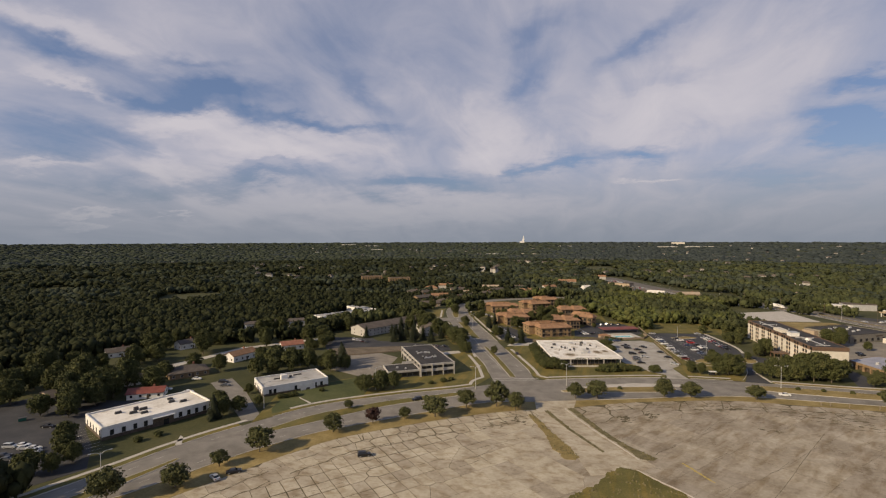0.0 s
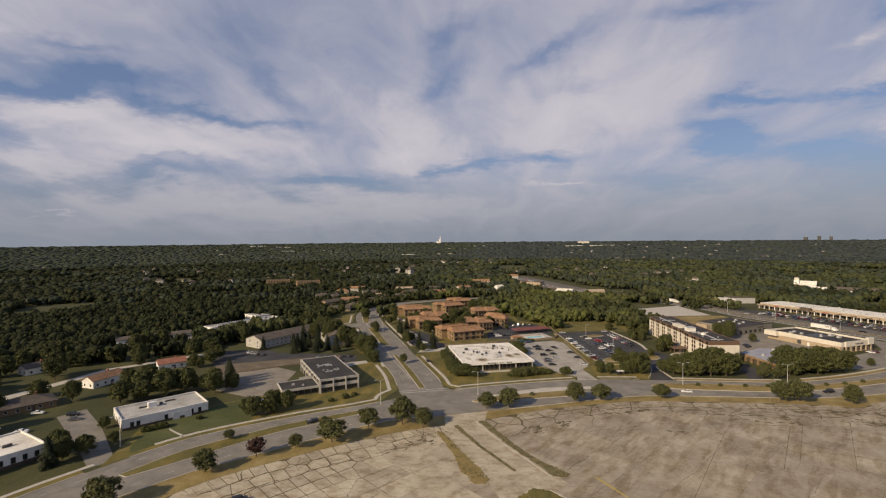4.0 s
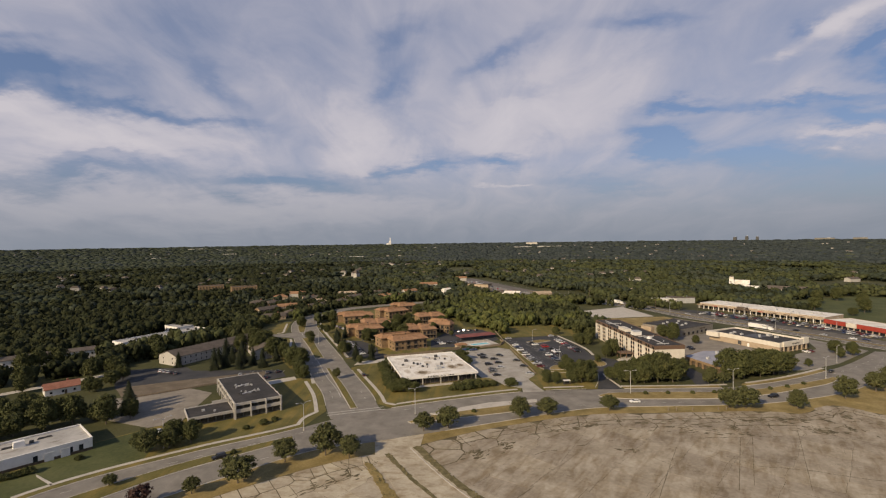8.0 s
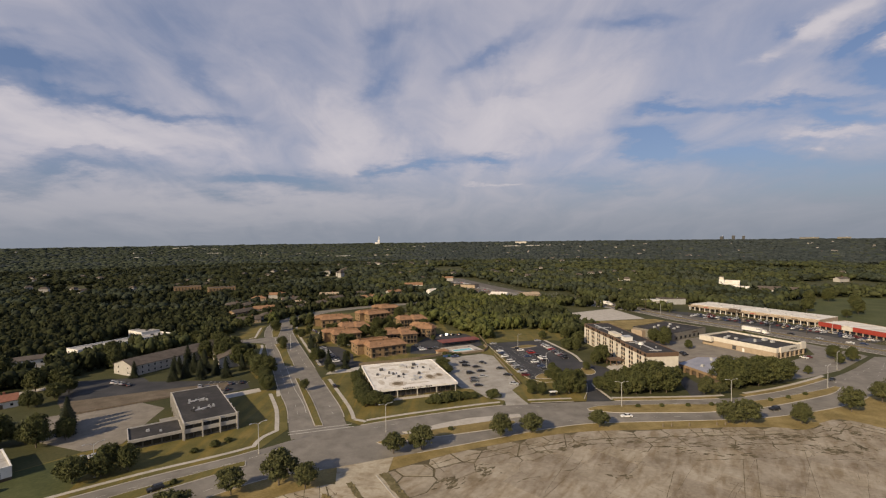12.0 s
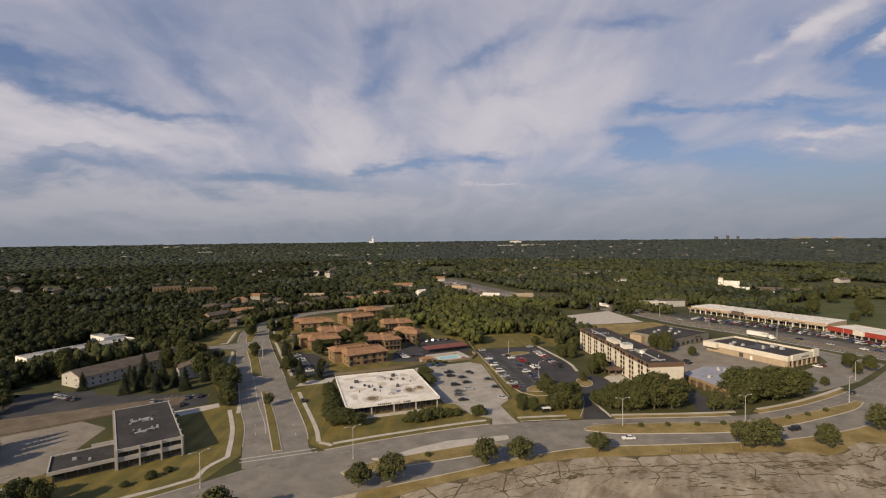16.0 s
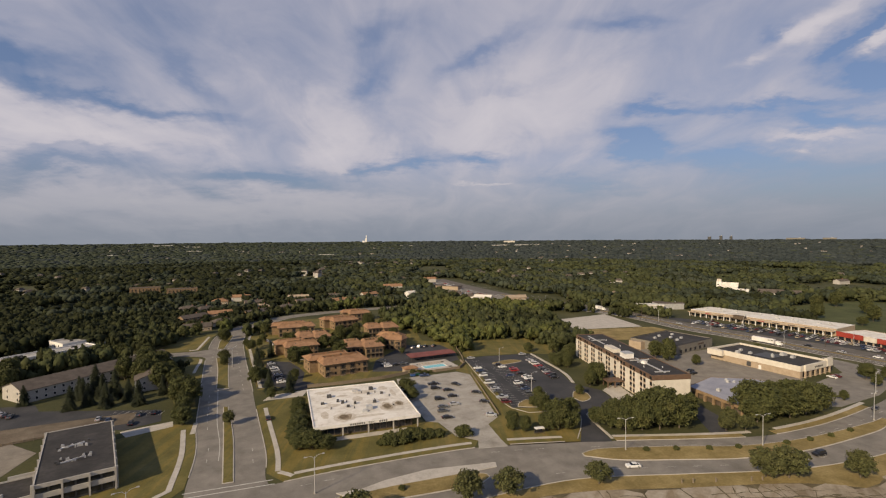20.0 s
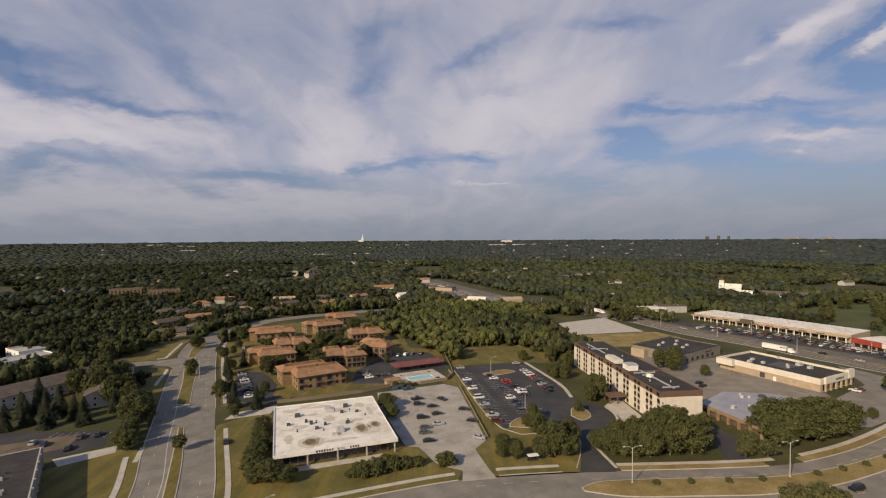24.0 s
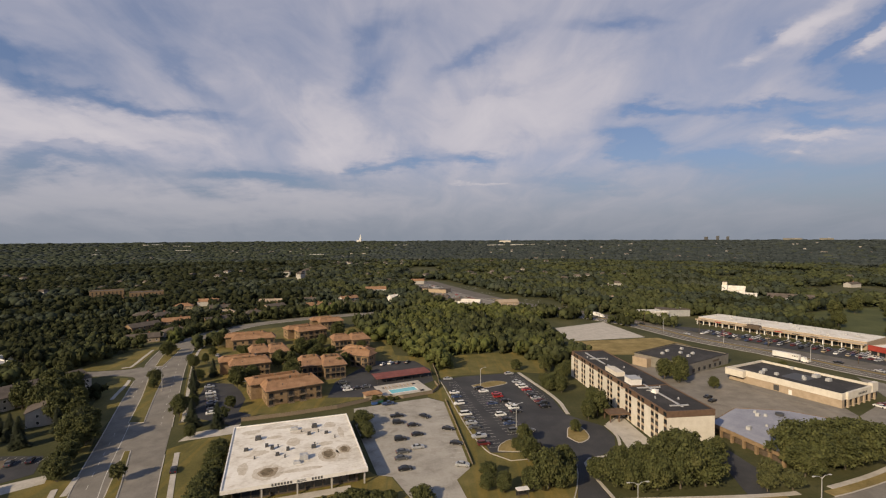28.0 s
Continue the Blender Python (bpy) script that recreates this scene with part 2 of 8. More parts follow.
M["concrete"] = material("concrete", [(0.36, 0.33, 0.28), (0.46, 0.425, 0.37), (0.54, 0.50, 0.44)], 0.25, 0.9, fine=2.0, bump=0.01, bump_scale=10)
M["lot_concrete"] = material("car_park_concrete", [(0.27, 0.25, 0.215), (0.36, 0.335, 0.29), (0.43, 0.40, 0.35)], 0.12, 0.9, fine=1.6, bump=0.01, bump_scale=8, stain=(0.22, (0.72, 0.70, 0.67), 0.5, 0.72, (1, 1, 1)))
M["paint_white"] = material("road_paint", [(0.45, 0.44, 0.40), (0.62, 0.60, 0.55)], 0.8, 0.8)
M["paint_yellow"] = material("road_paint_yellow", [(0.42, 0.32, 0.08), (0.5, 0.38, 0.12)], 0.8, 0.8)
# dark leaf tone for the western woods, with lens dimming put into the colour
M["leaf"] = material("leaves", [(0.015, 0.019, 0.008), (0.026, 0.030, 0.013), (0.043, 0.046, 0.019)], 0.09, 0.85, island=0.2, fine=1.2, spec=0.1)
# aerial haze is put into the next two leaf colours as a blue tint
M["leaf_far_hazed"] = material("leaves_far_hazed", [(0.026, 0.034, 0.023), (0.043, 0.052, 0.035), (0.070, 0.077, 0.052)], 0.012, 0.9, island=0.25, fine=0.06, spec=0.05)
M["leaf_distant_hazed"] = material("leaves_distant_hazed", [(0.027, 0.035, 0.034), (0.042, 0.051, 0.049), (0.063, 0.073, 0.066)], 0.012, 0.9, island=0.16, fine=0.06, spec=0.05)
M["leaf_mid"] = material("leaves_mid_green", [(0.042, 0.051, 0.017), (0.075, 0.084, 0.027), (0.124, 0.124, 0.044)], 0.09, 0.85, island=0.25, fine=1.2, spec=0.1)
# lighter copy of the dark leaves, lit look put into the colour
M["leaf_lit"] = material("leaves_lit", [(0.031, 0.038, 0.017), (0.052, 0.059, 0.025), (0.085, 0.088, 0.039)], 0.09, 0.85, island=0.22, fine=1.2, spec=0.1)
M["leaf_oak"] = material("leaves_oak", [(0.036, 0.043, 0.014), (0.069, 0.075, 0.024), (0.122, 0.117, 0.042)], 0.25, 0.85, island=0.22, fine=1.5)
M["leaf_olive"] = material("leaves_olive", [(0.042, 0.048, 0.018), (0.076, 0.080, 0.029), (0.126, 0.120, 0.046)], 0.2, 0.85, island=0.22, fine=2.0)
M["leaf_red"] = material("leaves_purple", [(0.03, 0.016, 0.014), (0.05, 0.025, 0.02), (0.07, 0.04, 0.03)], 0.5, 0.75, island=0.28)
M["leaf_fir"] = material("fir_needles", [(0.014, 0.019, 0.009), (0.024, 0.030, 0.014), (0.04, 0.045, 0.02)], 0.6, 0.85, island=0.3)
M["bark"] = material("bark", [(0.07, 0.055, 0.04), (0.12, 0.10, 0.075), (0.18, 0.15, 0.12)], 2.0, 0.95, bump=0.05, bump_scale=12)
M["white_roof"] = material("white_membrane_roof", [(0.54, 0.49, 0.41), (0.74, 0.70, 0.62), (0.83, 0.80, 0.73)], 0.12, 0.7, fine=0.9, bump=0.02, bump_scale=2, stain=(0.3, (0.62, 0.54, 0.43), 0.56, 0.78, (0.7, 1.4, 1)))
M["pale_grey_roof"] = material("pale_grey_membrane_roof", [(0.30, 0.285, 0.26), (0.40, 0.385, 0.355), (0.49, 0.47, 0.44)], 0.12, 0.75, fine=0.9, bump=0.02, bump_scale=2, stain=(0.3, (0.45, 0.40, 0.34), 0.54, 0.72, (0.5, 1.6, 1)))
M["meadow"] = material("meadow_grass", [(0.045, 0.055, 0.018), (0.072, 0.083, 0.028), (0.105, 0.108, 0.042)], 0.05, 0.95, bump=0.1, bump_scale=2, fine=0.8)
M["white_wall"] = material("white_painted_wall", [(0.60, 0.58, 0.54), (0.74, 0.72, 0.68), (0.80, 0.78, 0.74)], 0.4, 0.8, fine=4)
M["siding"] = material("grey_beige_siding", [(0.34, 0.32, 0.29), (0.42, 0.40, 0.365), (0.48, 0.455, 0.42)], 0.5, 0.85, fine=4)
M["dirt"] = material("dusty_yard", [(0.17, 0.148, 0.118), (0.235, 0.208, 0.17), (0.30, 0.268, 0.222)], 0.15, 0.95, fine=1.5)
M["bank"] = material("bare_brown_bank", [(0.10, 0.078, 0.052), (0.145, 0.115, 0.08), (0.20, 0.165, 0.12)], 0.15, 0.95, fine=1.5, bump=0.06, bump_scale=2)
M["cream"] = material("cream_panel", [(0.53, 0.485, 0.405), (0.62, 0.575, 0.49), (0.69, 0.645, 0.565)], 0.35, 0.8, fine=3)
M["brown_band"] = material("brown_metal_band", [(0.10, 0.062, 0.04), (0.14, 0.09, 0.06), (0.17, 0.11, 0.075)], 0.8, 0.6)
M["dark_roof"] = material("dark_membrane_roof", [(0.028, 0.026, 0.024), (0.042, 0.039, 0.036), (0.068, 0.063, 0.058)], 0.12, 0.8, fine=1.0, bump=0.02, stain=(0.4, (1.5, 1.45, 1.4), 0.54, 0.7, (0.6, 1.5, 1)))
M["lav_roof"] = material("pale_blue_gravel_roof", [(0.24, 0.245, 0.285), (0.31, 0.315, 0.36), (0.38, 0.385, 0.42)], 0.12, 0.85, fine=1.5)
M["grey_roof"] = material("grey_brown_shingles", [(0.075, 0.061, 0.050), (0.105, 0.087, 0.072), (0.145, 0.121, 0.101)], 0.3, 0.9, fine=3, bump=0.04, bump_scale=4)
M["tile"] = material("terracotta_tiles", [(0.20, 0.112, 0.060), (0.29, 0.165, 0.090), (0.375, 0.228, 0.132)], 0.3, 0.85, fine=2.5, bump=0.05, bump_scale=3)
M["red_roof"] = material("red_metal_roof", [(0.15, 0.045, 0.035), (0.20, 0.065, 0.05), (0.25, 0.09, 0.07)], 0.3, 0.6)
M["red_paint"] = material("red_front", [(0.27, 0.038, 0.025), (0.33, 0.05, 0.033), (0.38, 0.07, 0.05)], 0.3, 0.6)
M["brick"] = material("tan_brick", [(0.17, 0.115, 0.065), (0.24, 0.165, 0.095), (0.30, 0.21, 0.13)], 0.6, 0.9, fine=5, bump=0.02)
M["red_brick"] = material("red_brick", [(0.20, 0.085, 0.055), (0.27, 0.12, 0.08), (0.33, 0.16, 0.11)], 0.6, 0.9, fine=5, bump=0.02)
M["tan_block"] = material("tan_block_wall", [(0.30, 0.235, 0.165), (0.38, 0.30, 0.215), (0.44, 0.35, 0.26)], 0.5, 0.9, fine=4)
M["grey_block"] = material("grey_block_wall", [(0.15, 0.138, 0.115), (0.20, 0.185, 0.155), (0.25, 0.232, 0.20)], 0.5, 0.9, fine=4)
M["wood_dark"] = material("dark_wood", [(0.06, 0.045, 0.032), (0.10, 0.075, 0.055), (0.14, 0.11, 0.08)], 1.2, 0.85)
M["fence_wood"] = material("grey_fence_wood", [(0.17, 0.135, 0.095), (0.24, 0.19, 0.135), (0.30, 0.25, 0.18)], 1.2, 0.9)
M["glass"] = material("dark_window_glass", [(0.015, 0.017, 0.02), (0.03, 0.033, 0.038)], 0.5, 0.12, spec=0.6)
M["metal_grey"] = material("grey_metal", [(0.38, 0.38, 0.38), (0.48, 0.48, 0.47), (0.56, 0.56, 0.54)], 0.8, 0.5, metal=0.3)
M["metal_dark"] = material("dark_metal", [(0.05, 0.05, 0.05), (0.08, 0.08, 0.08)], 1.0, 0.5)
M["rubber"] = material("tyre_rubber", [(0.015, 0.015, 0.015), (0.025, 0.025, 0.025)], 2.0, 0.8)
M["pool"] = material("pool_water", [(0.12, 0.45, 0.50), (0.18, 0.55, 0.60)], 0.4, 0.05, spec=0.5)
M["stain"] = material("ponding_stain_pale", [(0.44, 0.38, 0.29), (0.56, 0.50, 0.41), (0.70, 0.66, 0.58)], 0.5, 0.8, fine=2.0)
M["stain_mid"] = material("ponding_stain_brown", [(0.22, 0.17, 0.11), (0.33, 0.27, 0.19), (0.46, 0.40, 0.31)], 0.6, 0.85, fine=2.5)
M["stain_deep"] = material("ponding_stain_deep", [(0.09, 0.068, 0.04), (0.17, 0.13, 0.08), (0.28, 0.22, 0.15)], 0.7, 0.85, fine=2.5)

# ---- mesh helpers ----


class Mesh:
    def __init__(self):
        self.v, self.f = [], []

    def add(self, verts, faces):
        o = len(self.v)
        self.v.extend(tuple(p) for p in verts)
        self.f.extend(tuple(o + i for i in q) for q in faces)
        return self

    def box(self, cx, cy, z0, sx, sy, sz, turn=0.0, taper=1.0):
        c, s = math.cos(turn), math.sin(turn)
        pts = []
        for k, (z, m) in enumerate(((z0, 1.0), (z0 + sz, taper))):
            for x, y in ((-1, -1), (1, -1), (1, 1), (-1, 1)):
                px, py = x * sx / 2 * m, y * sy / 2 * m
                pts.append((cx + px * c - py * s, cy + px * s + py * c, z))
        return self.add(pts, [(3, 2, 1, 0), (4, 5, 6, 7), (0, 1, 5, 4), (1, 2, 6, 5), (2, 3, 7, 6), (3, 0, 4, 7)])

    def prism(self, poly, z0, z1):
        n = len(poly)
        area = sum(poly[i][0] * poly[(i + 1) % n][1] - poly[(i + 1) % n][0] * poly[i][1] for i in range(n))
        if area < 0:
            poly = poly[::-1]
        self.add([(x, y, z0) for x, y in poly] + [(x, y, z1) for x, y in poly],
                 [tuple(range(n - 1, -1, -1)), tuple(range(n, 2 * n))] + [(i, (i + 1) % n, n + (i + 1) % n, n + i) for i in range(n)])
        return self

    def cyl(self, cx, cy, z0, r0, r1, h, n=8):
        pts = [(cx + r * math.cos(2 * math.pi * i / n), cy + r * math.sin(2 * math.pi * i / n), z) for z, r in ((z0, r0), (z0 + h, r1)) for i in range(n)]
        return self.add(pts, [tuple(range(n - 1, -1, -1)), tuple(range(n, 2 * n))] + [(i, (i + 1) % n, n + (i + 1) % n, n + i) for i in range(n)])

    def tube(self, a, b, r0, r1, n=6):
        a, b = Vector(a), Vector(b)
        q = (b - a).to_track_quat("Z", "Y")
        pts = [p + q @ Vector((r * math.cos(2 * math.pi * i / n), r * math.sin(2 * math.pi * i / n), 0)) for p, r in ((a, r0), (b, r1)) for i in range(n)]
        return self.add(pts, [tuple(range(n - 1, -1, -1)), tuple(range(n, 2 * n))] + [(i, (i + 1) % n, n + (i + 1) % n, n + i) for i in range(n)])

    def ribbon(self, left, right, z0, z1):
        """A solid band between two lines of plan points."""
        n = len(left)
        v = [(x, y, z0) for x, y in left] + [(x, y, z0) for x, y in right] + [(x, y, z1) for x, y in left] + [(x, y, z1) for x, y in right]
        f = []
        for i in range(n - 1):
            f += [(2 * n + i, 3 * n + i, 3 * n + i + 1, 2 * n + i + 1), (i, i + 1, 2 * n + i + 1, 2 * n + i) [::-1], (n + i, n + i + 1, 3 * n + i + 1, 3 * n + i)]
        f += [(0, n, 3 * n, 2 * n), (n - 1, 2 * n - 1, 4 * n - 1, 3 * n - 1)[::-1]]
        return self.add(v, f)

    def data(self, name, smooth=False):
        me = bpy.data.meshes.new(name)
        me.from_pydata(self.v, [], self.f)
        if smooth:
            me.polygons.foreach_set("use_smooth", [True] * len(me.polygons))
        me.update()
        return me


def part(name, mesh, mat, parent=None, label="", smooth=False):
    """Links a mesh as one object under a thing or a part."""
    me = mesh.data(name, smooth) if isinstance(mesh, Mesh) else mesh
    if mat is not None and not me.materials:
        me.materials.append(mat)
    ob = new(name, me)
    if parent is not None:
        ob.parent = parent
    if label:
        ob["label"] = label
    return ob


def thing(name, x, y, turn=0.0, z=0.0, label="", category="", group="", kind=""):
    e = new(name)
    e.matrix_basis = pose(x, y, z, 0, 0, turn)
    return tagged(e, label, category, group, kind)


def smooth_line(points, step=4.0):
    """Points along a smooth curve through the given plan points."""
    P = [Vector((*p, 0)) for p in points]
    P = [P[0] * 2 - P[1]] + P + [P[-1] * 2 - P[-2]]
    out = []
    for i in range(1, len(P) - 2):
        a, b, c, d = P[i - 1:i + 3]
        n = max(1, int((c - b).length / step))
        for k in range(n):
            t = k / n
            q = 0.5 * ((2 * b) + (c - a) * t + (2 * a - 5 * b + 4 * c - d) * t * t + (3 * b - a - 3 * c + d) * t ** 3)
            out.append((q.x, q.y))
    out.append((P[-2].x, P[-2].y))
    return out


def offset(line, d):
    """The line moved d metres to its left."""
    out = []
    for i, p in enumerate(line):
        a, b = line[max(0, i - 1)], line[min(len(line) - 1, i + 1)]
        t = Vector((b[0] - a[0], b[1] - a[1])).normalized()
        out.append((p[0] - t.y * d, p[1] + t.x * d))
    return out


def inside(x, y, poly):
    hit = False
    n = len(poly)
    for i in range(n):
        (x1, y1), (x2, y2) = poly[i], poly[(i + 1) % n]
        if (y1 > y) != (y2 > y) and x < (x2 - x1) * (y - y1) / (y2 - y1) + x1:
            hit = not hit
    return hit

# ---- ground, roads, lots ----


def rise(r):
    """The country rises gently towards the skyline."""
    return 0.0 if r < 2600 else 33.0 * ((r - 2600) / 2300) ** 1.2


def ground_sheet():
    m = Mesh()
    radii = [0, 450, 1200, 2600, 3200, 3800, 4400, 4900]
    n = 96
    v = [(0, 0, 0)] + [(r * math.cos(2 * math.pi * i / n), r * math.sin(2 * math.pi * i / n), rise(r)) for r in radii[1:] for i in range(n)]
    f = [(0, 1 + i, 1 + (i + 1) % n) for i in range(n)]
    for k in range(len(radii) - 2):
        for i in range(n):
            a, b = 1 + k * n + i, 1 + k * n + (i + 1) % n
            f.append((a, a + n, b + n, b))
    return m.add(v, f)


tagged(part("ground", ground_sheet(), M["ground"]), "dry late-summer grass and earth reaching the horizon", "ground", kind="structure")

FAR_N = smooth_line([(-150, -300), (-128, -255), (-113.6, -213.7), (-108.0, -193), (-99.5, -172.5), (-81.9, -141.5), (-53.5, -117), (-28, -100), (-8, -84), (11.9, -73), (37.9, -62.6), (71.8, -51.8), (100, -48.3), (123.3, -48), (171.3, -46.8), (199.1, -40), (228.3, -27.2), (262, -8), (290, 12), (306, 24)])
NEAR_S = smooth_line([(-130, -300), (-111, -252), (-93, -217), (-83.3, -194.8), (-75.5, -180.5), (-65.5, -166), (-51.0, -151.5), (-33.0, -134.5), (-10.8, -115.5), (10, -108.5), (32.1, -100), (61.7, -88.2), (87.3, -78.2), (106, -73.8), (135.9, -72.6), (166.1, -71.3), (190, -67.2), (220, -57.2), (250, -40), (285, -10), (318, 22)])
LOT_N = smooth_line([(-106, -270), (-81, -219), (-72.4, -200), (-64, -183.3), (-54.5, -168.3), (-38.5, -153), (-20.3, -137.7), (0.7, -123.5), (22, -114), (47.4, -99.5), (65.9, -91.8), (86.3, -84.6), (103.6, -81.4), (131.6, -80.6), (160.4, -79.3), (175, -80.4), (183, -82.8), (189, -80.5), (197.4, -74.9), (205, -72.6), (210.5, -77), (216, -84), (236, -90), (262, -84), (320, -50), (420, 40)])
road = part("road_boulevard", Mesh().prism(FAR_N + NEAR_S[::-1], -0.4, 0.03), M["asphalt"])
tagged(road, "worn grey asphalt boulevard with two carriageways", "road", kind="structure")

AVE_W = smooth_line([(-12, -86), (-16.0, -76), (-24.4, -52.2), (-36.9, -26), (-50.2, 5), (-66, 41), (-84, 84), (-97, 118), (-106, 150), (-107, 178), (-99, 214), (-78, 244), (-40, 272), (20, 300), (110, 335)])
AVE_E = smooth_line([(12, -80), (5.7, -70.8), (-0.4, -53.1), (-15.5, -18.7), (-29.5, 14), (-40, 38), (-61.5, 87), (-79, 130), (-87, 160), (-86, 183), (-76, 222), (-60, 241), (-30, 260), (24, 286), (114, 322)])
tagged(part("road_avenue", Mesh().prism(AVE_W + AVE_E[::-1], -0.4, 0.05), M["asphalt"]), "grey asphalt avenue with grass medians running between apartments", "road", kind="structure")

ART_W = smooth_line([(60, 620), (110, 460), (150, 350), (189, 276), (229.8, 218), (250.7, 157), (274.9, 116), (288.7, 82), (302.6, 54), (318, 22), (345, -40), (380, -130)], 12)
ART_E = smooth_line([(78, 628), (130, 470), (172, 365), (206, 316), (244, 256), (268.5, 192), (300, 130), (322, 95), (336, 60), (352, 20), (378, -40), (412, -130)], 12)
tagged(part("road_arterial", Mesh().prism(ART_W + ART_E[::-1], -0.4, 0.07), M["asphalt_wide"]), "wide pale asphalt road of several lanes past the shops", "road", kind="structure")

for d, w, mat, z, nm, lb in ((0.2, 1.2, "concrete", 0.10, "kerb", "pale concrete edge of the wide road"), (5.2, 0.35, "paint_white", 0.085, "road_marking", "worn white lane line"), (9.0, 0.35, "paint_white", 0.085, "road_marking", "worn white lane line"), (12.4, 2.0, "dry", 0.20, "median_arterial", "narrow dry grass median of the wide road"), (18.0, 0.35, "paint_white", 0.085, "road_marking", "worn white lane line")):
    a = [p for p in ART_W if -60 < p[1] < 400]
    tagged(part(nm, Mesh().ribbon(offset(a, d), offset(a, d + w), 0.0, z), M[mat]), lb, "road", kind="structure")


def kerb_line(name, line, w=0.3, h=0.17, z=0.0):
    return tagged(part(name, Mesh().ribbon(line, offset(line, w), z, z + h), M["concrete"]), "pale concrete kerb along the road", "kerb", kind="structure")


def island(name, poly, mat, label):
    """A raised median: grass inside a concrete kerb."""
    n = len(poly)
    cx, cy = sum(p[0] for p in poly) / n, sum(p[1] for p in poly) / n
    inner = []
    area = sum(poly[i][0] * poly[(i + 1) % n][1] - poly[(i + 1) % n][0] * poly[i][1] for i in range(n))
    if area < 0:
        poly = poly[::-1]
    for i, p in enumerate(poly):
        a, b = Vector(poly[i - 1]), Vector(poly[(i + 1) % n])
        t = (b - a).normalized()
        inner.append((p[0] - t.y * 0.35, p[1] + t.x * 0.35))
    k = tagged(part(name, Mesh().prism(poly, 0.0, 0.2), M["concrete"]), label, "median", kind="structure")
    part("grass", Mesh().prism(inner, 0.1, 0.25), mat, k)
    return k


def blunt(left, right):
    """A long island: two long sides, rounded ends."""
    return smooth_line(left, 3) + smooth_line(right[::-1], 3)


island("median_west", blunt([(-137, -300), (-113.5, -240), (-102.8, -211), (-99.4, -199)], [(-131, -300), (-107.5, -240), (-99.6, -211), (-97.6, -199)]), M["lawn"], "grass median with concrete kerb between carriageways")
island("median_middle", blunt([(-86, -169), (-77.9, -152.2), (-66.4, -138.6), (-51.4, -124), (-31.3, -109), (-22, -103)], [(-82.5, -170.2), (-71.3, -157), (-59.5, -141.8), (-48.8, -130), (-27.6, -112.4), (-20.5, -106.5)]), M["lawn"], "grass median with concrete kerb between carriageways")
island("median_east", blunt([(20.6, -89.4), (29.1, -82.9), (51.1, -74.3), (69.2, -69), (74, -70.5)], [(22, -91), (38.7, -86.4), (62.8, -79.4), (71.6, -76.3), (74.6, -72.6)]), M["dry"], "grass median with concrete kerb between carriageways")
sheet_pts = [(29.1, -80.3), (36.1, -78.2), (42.8, -73.2), (55.3, -67.1), (77.5, -63.0), (77.5, -66.0), (63.0, -71.1), (45.4, -76.8), (32.2, -82.3)]
tagged(part("median_paving", Mesh().prism(sheet_pts, 0.0, 0.27), M["concrete"]), "bare concrete strip along the grass median", "median", kind="structure")
island("median_far_east", blunt([(107.6, -57.6), (113, -54.6), (123.6, -53.6), (145.2, -53.4), (166.8, -53.6), (192.9, -48.2), (225.1, -36.6), (237, -31)], [(107.8, -59.6), (119.7, -63.0), (140.1, -63.5), (160.8, -63.2), (185.3, -58.4), (217.2, -46.5), (230, -40.2), (238, -33.6)]), M["dry"], "grass median with concrete kerb between carriageways")
island("median_avenue_south", blunt([(-6.4, -73.6), (-20.5, -40), (-34.6, -7)], [(-3.2, -72.6), (-17, -39), (-32.4, -6.6)]), M["lawn"], "narrow grass median with concrete kerb on the avenue")
island("median_avenue_north", blunt([(-49.0, 18.8), (-63, 52), (-76.6, 81)], [(-42.8, 19), (-56, 50), (-69.0, 82)]), M["lawn"], "grass median with concrete kerb on the avenue")
island("median_avenue_end", blunt([(-86, 104), (-96, 132), (-97, 150)], [(-82, 105), (-89, 133), (-94, 150)]), M["lawn"], "grass median with concrete kerb on the avenue")

# the strip of dry grass between the boulevard and the old parking lot
verge = part("verge_south", Mesh().prism(NEAR_S[:-6] + LOT_N[4:-8][::-1], -0.3, 0.06), M["dry"])
tagged(verge, "strip of dry tan grass between road and parking lot", "verge", kind="structure")
FAR_WALK = offset(FAR_N, 3.2)


def cut(line, x0, x1):
    return [p for p in line if x0 <= p[0] <= x1]


for x0, x1 in ((-140, -97), (-92, -20), (11, 73), (84, 108), (121, 176), (184, 246)):
    a = cut(FAR_WALK, x0, x1)
    tagged(part("pavement", Mesh().ribbon(a, offset(a, 1.7), -0.1, 0.16), M["concrete"]), "pale concrete footpath beside the boulevard", "pavement", kind="structure")
    b = cut(FAR_N, x0, x1)
    kerb_line("kerb", b)
    tagged(part("verge_north", Mesh().ribbon(offset(b, 0.3), offset(b, 3.2), -0.1, 0.12), M["dry" if x0 > 90 else "lawn"]), "narrow dry grass verge beside the footpath", "verge", kind="structure")
for a, b in ((-110, 6), (34, 240)):
    kerb_line("kerb", offset(cut(NEAR_S, a, b), -0.3), 0.3)
kerb_line("kerb", [p for p in AVE_W if -70 < p[1] < 77])
kerb_line("kerb", [p for p in AVE_W if 104 < p[1] < 168])
kerb_line("kerb", [p for p in offset(AVE_E, -0.3) if (-66 < p[1] < -8)])
kerb_line("kerb", [p for p in offset(AVE_E, -0.3) if (14 < p[1] < 250)])
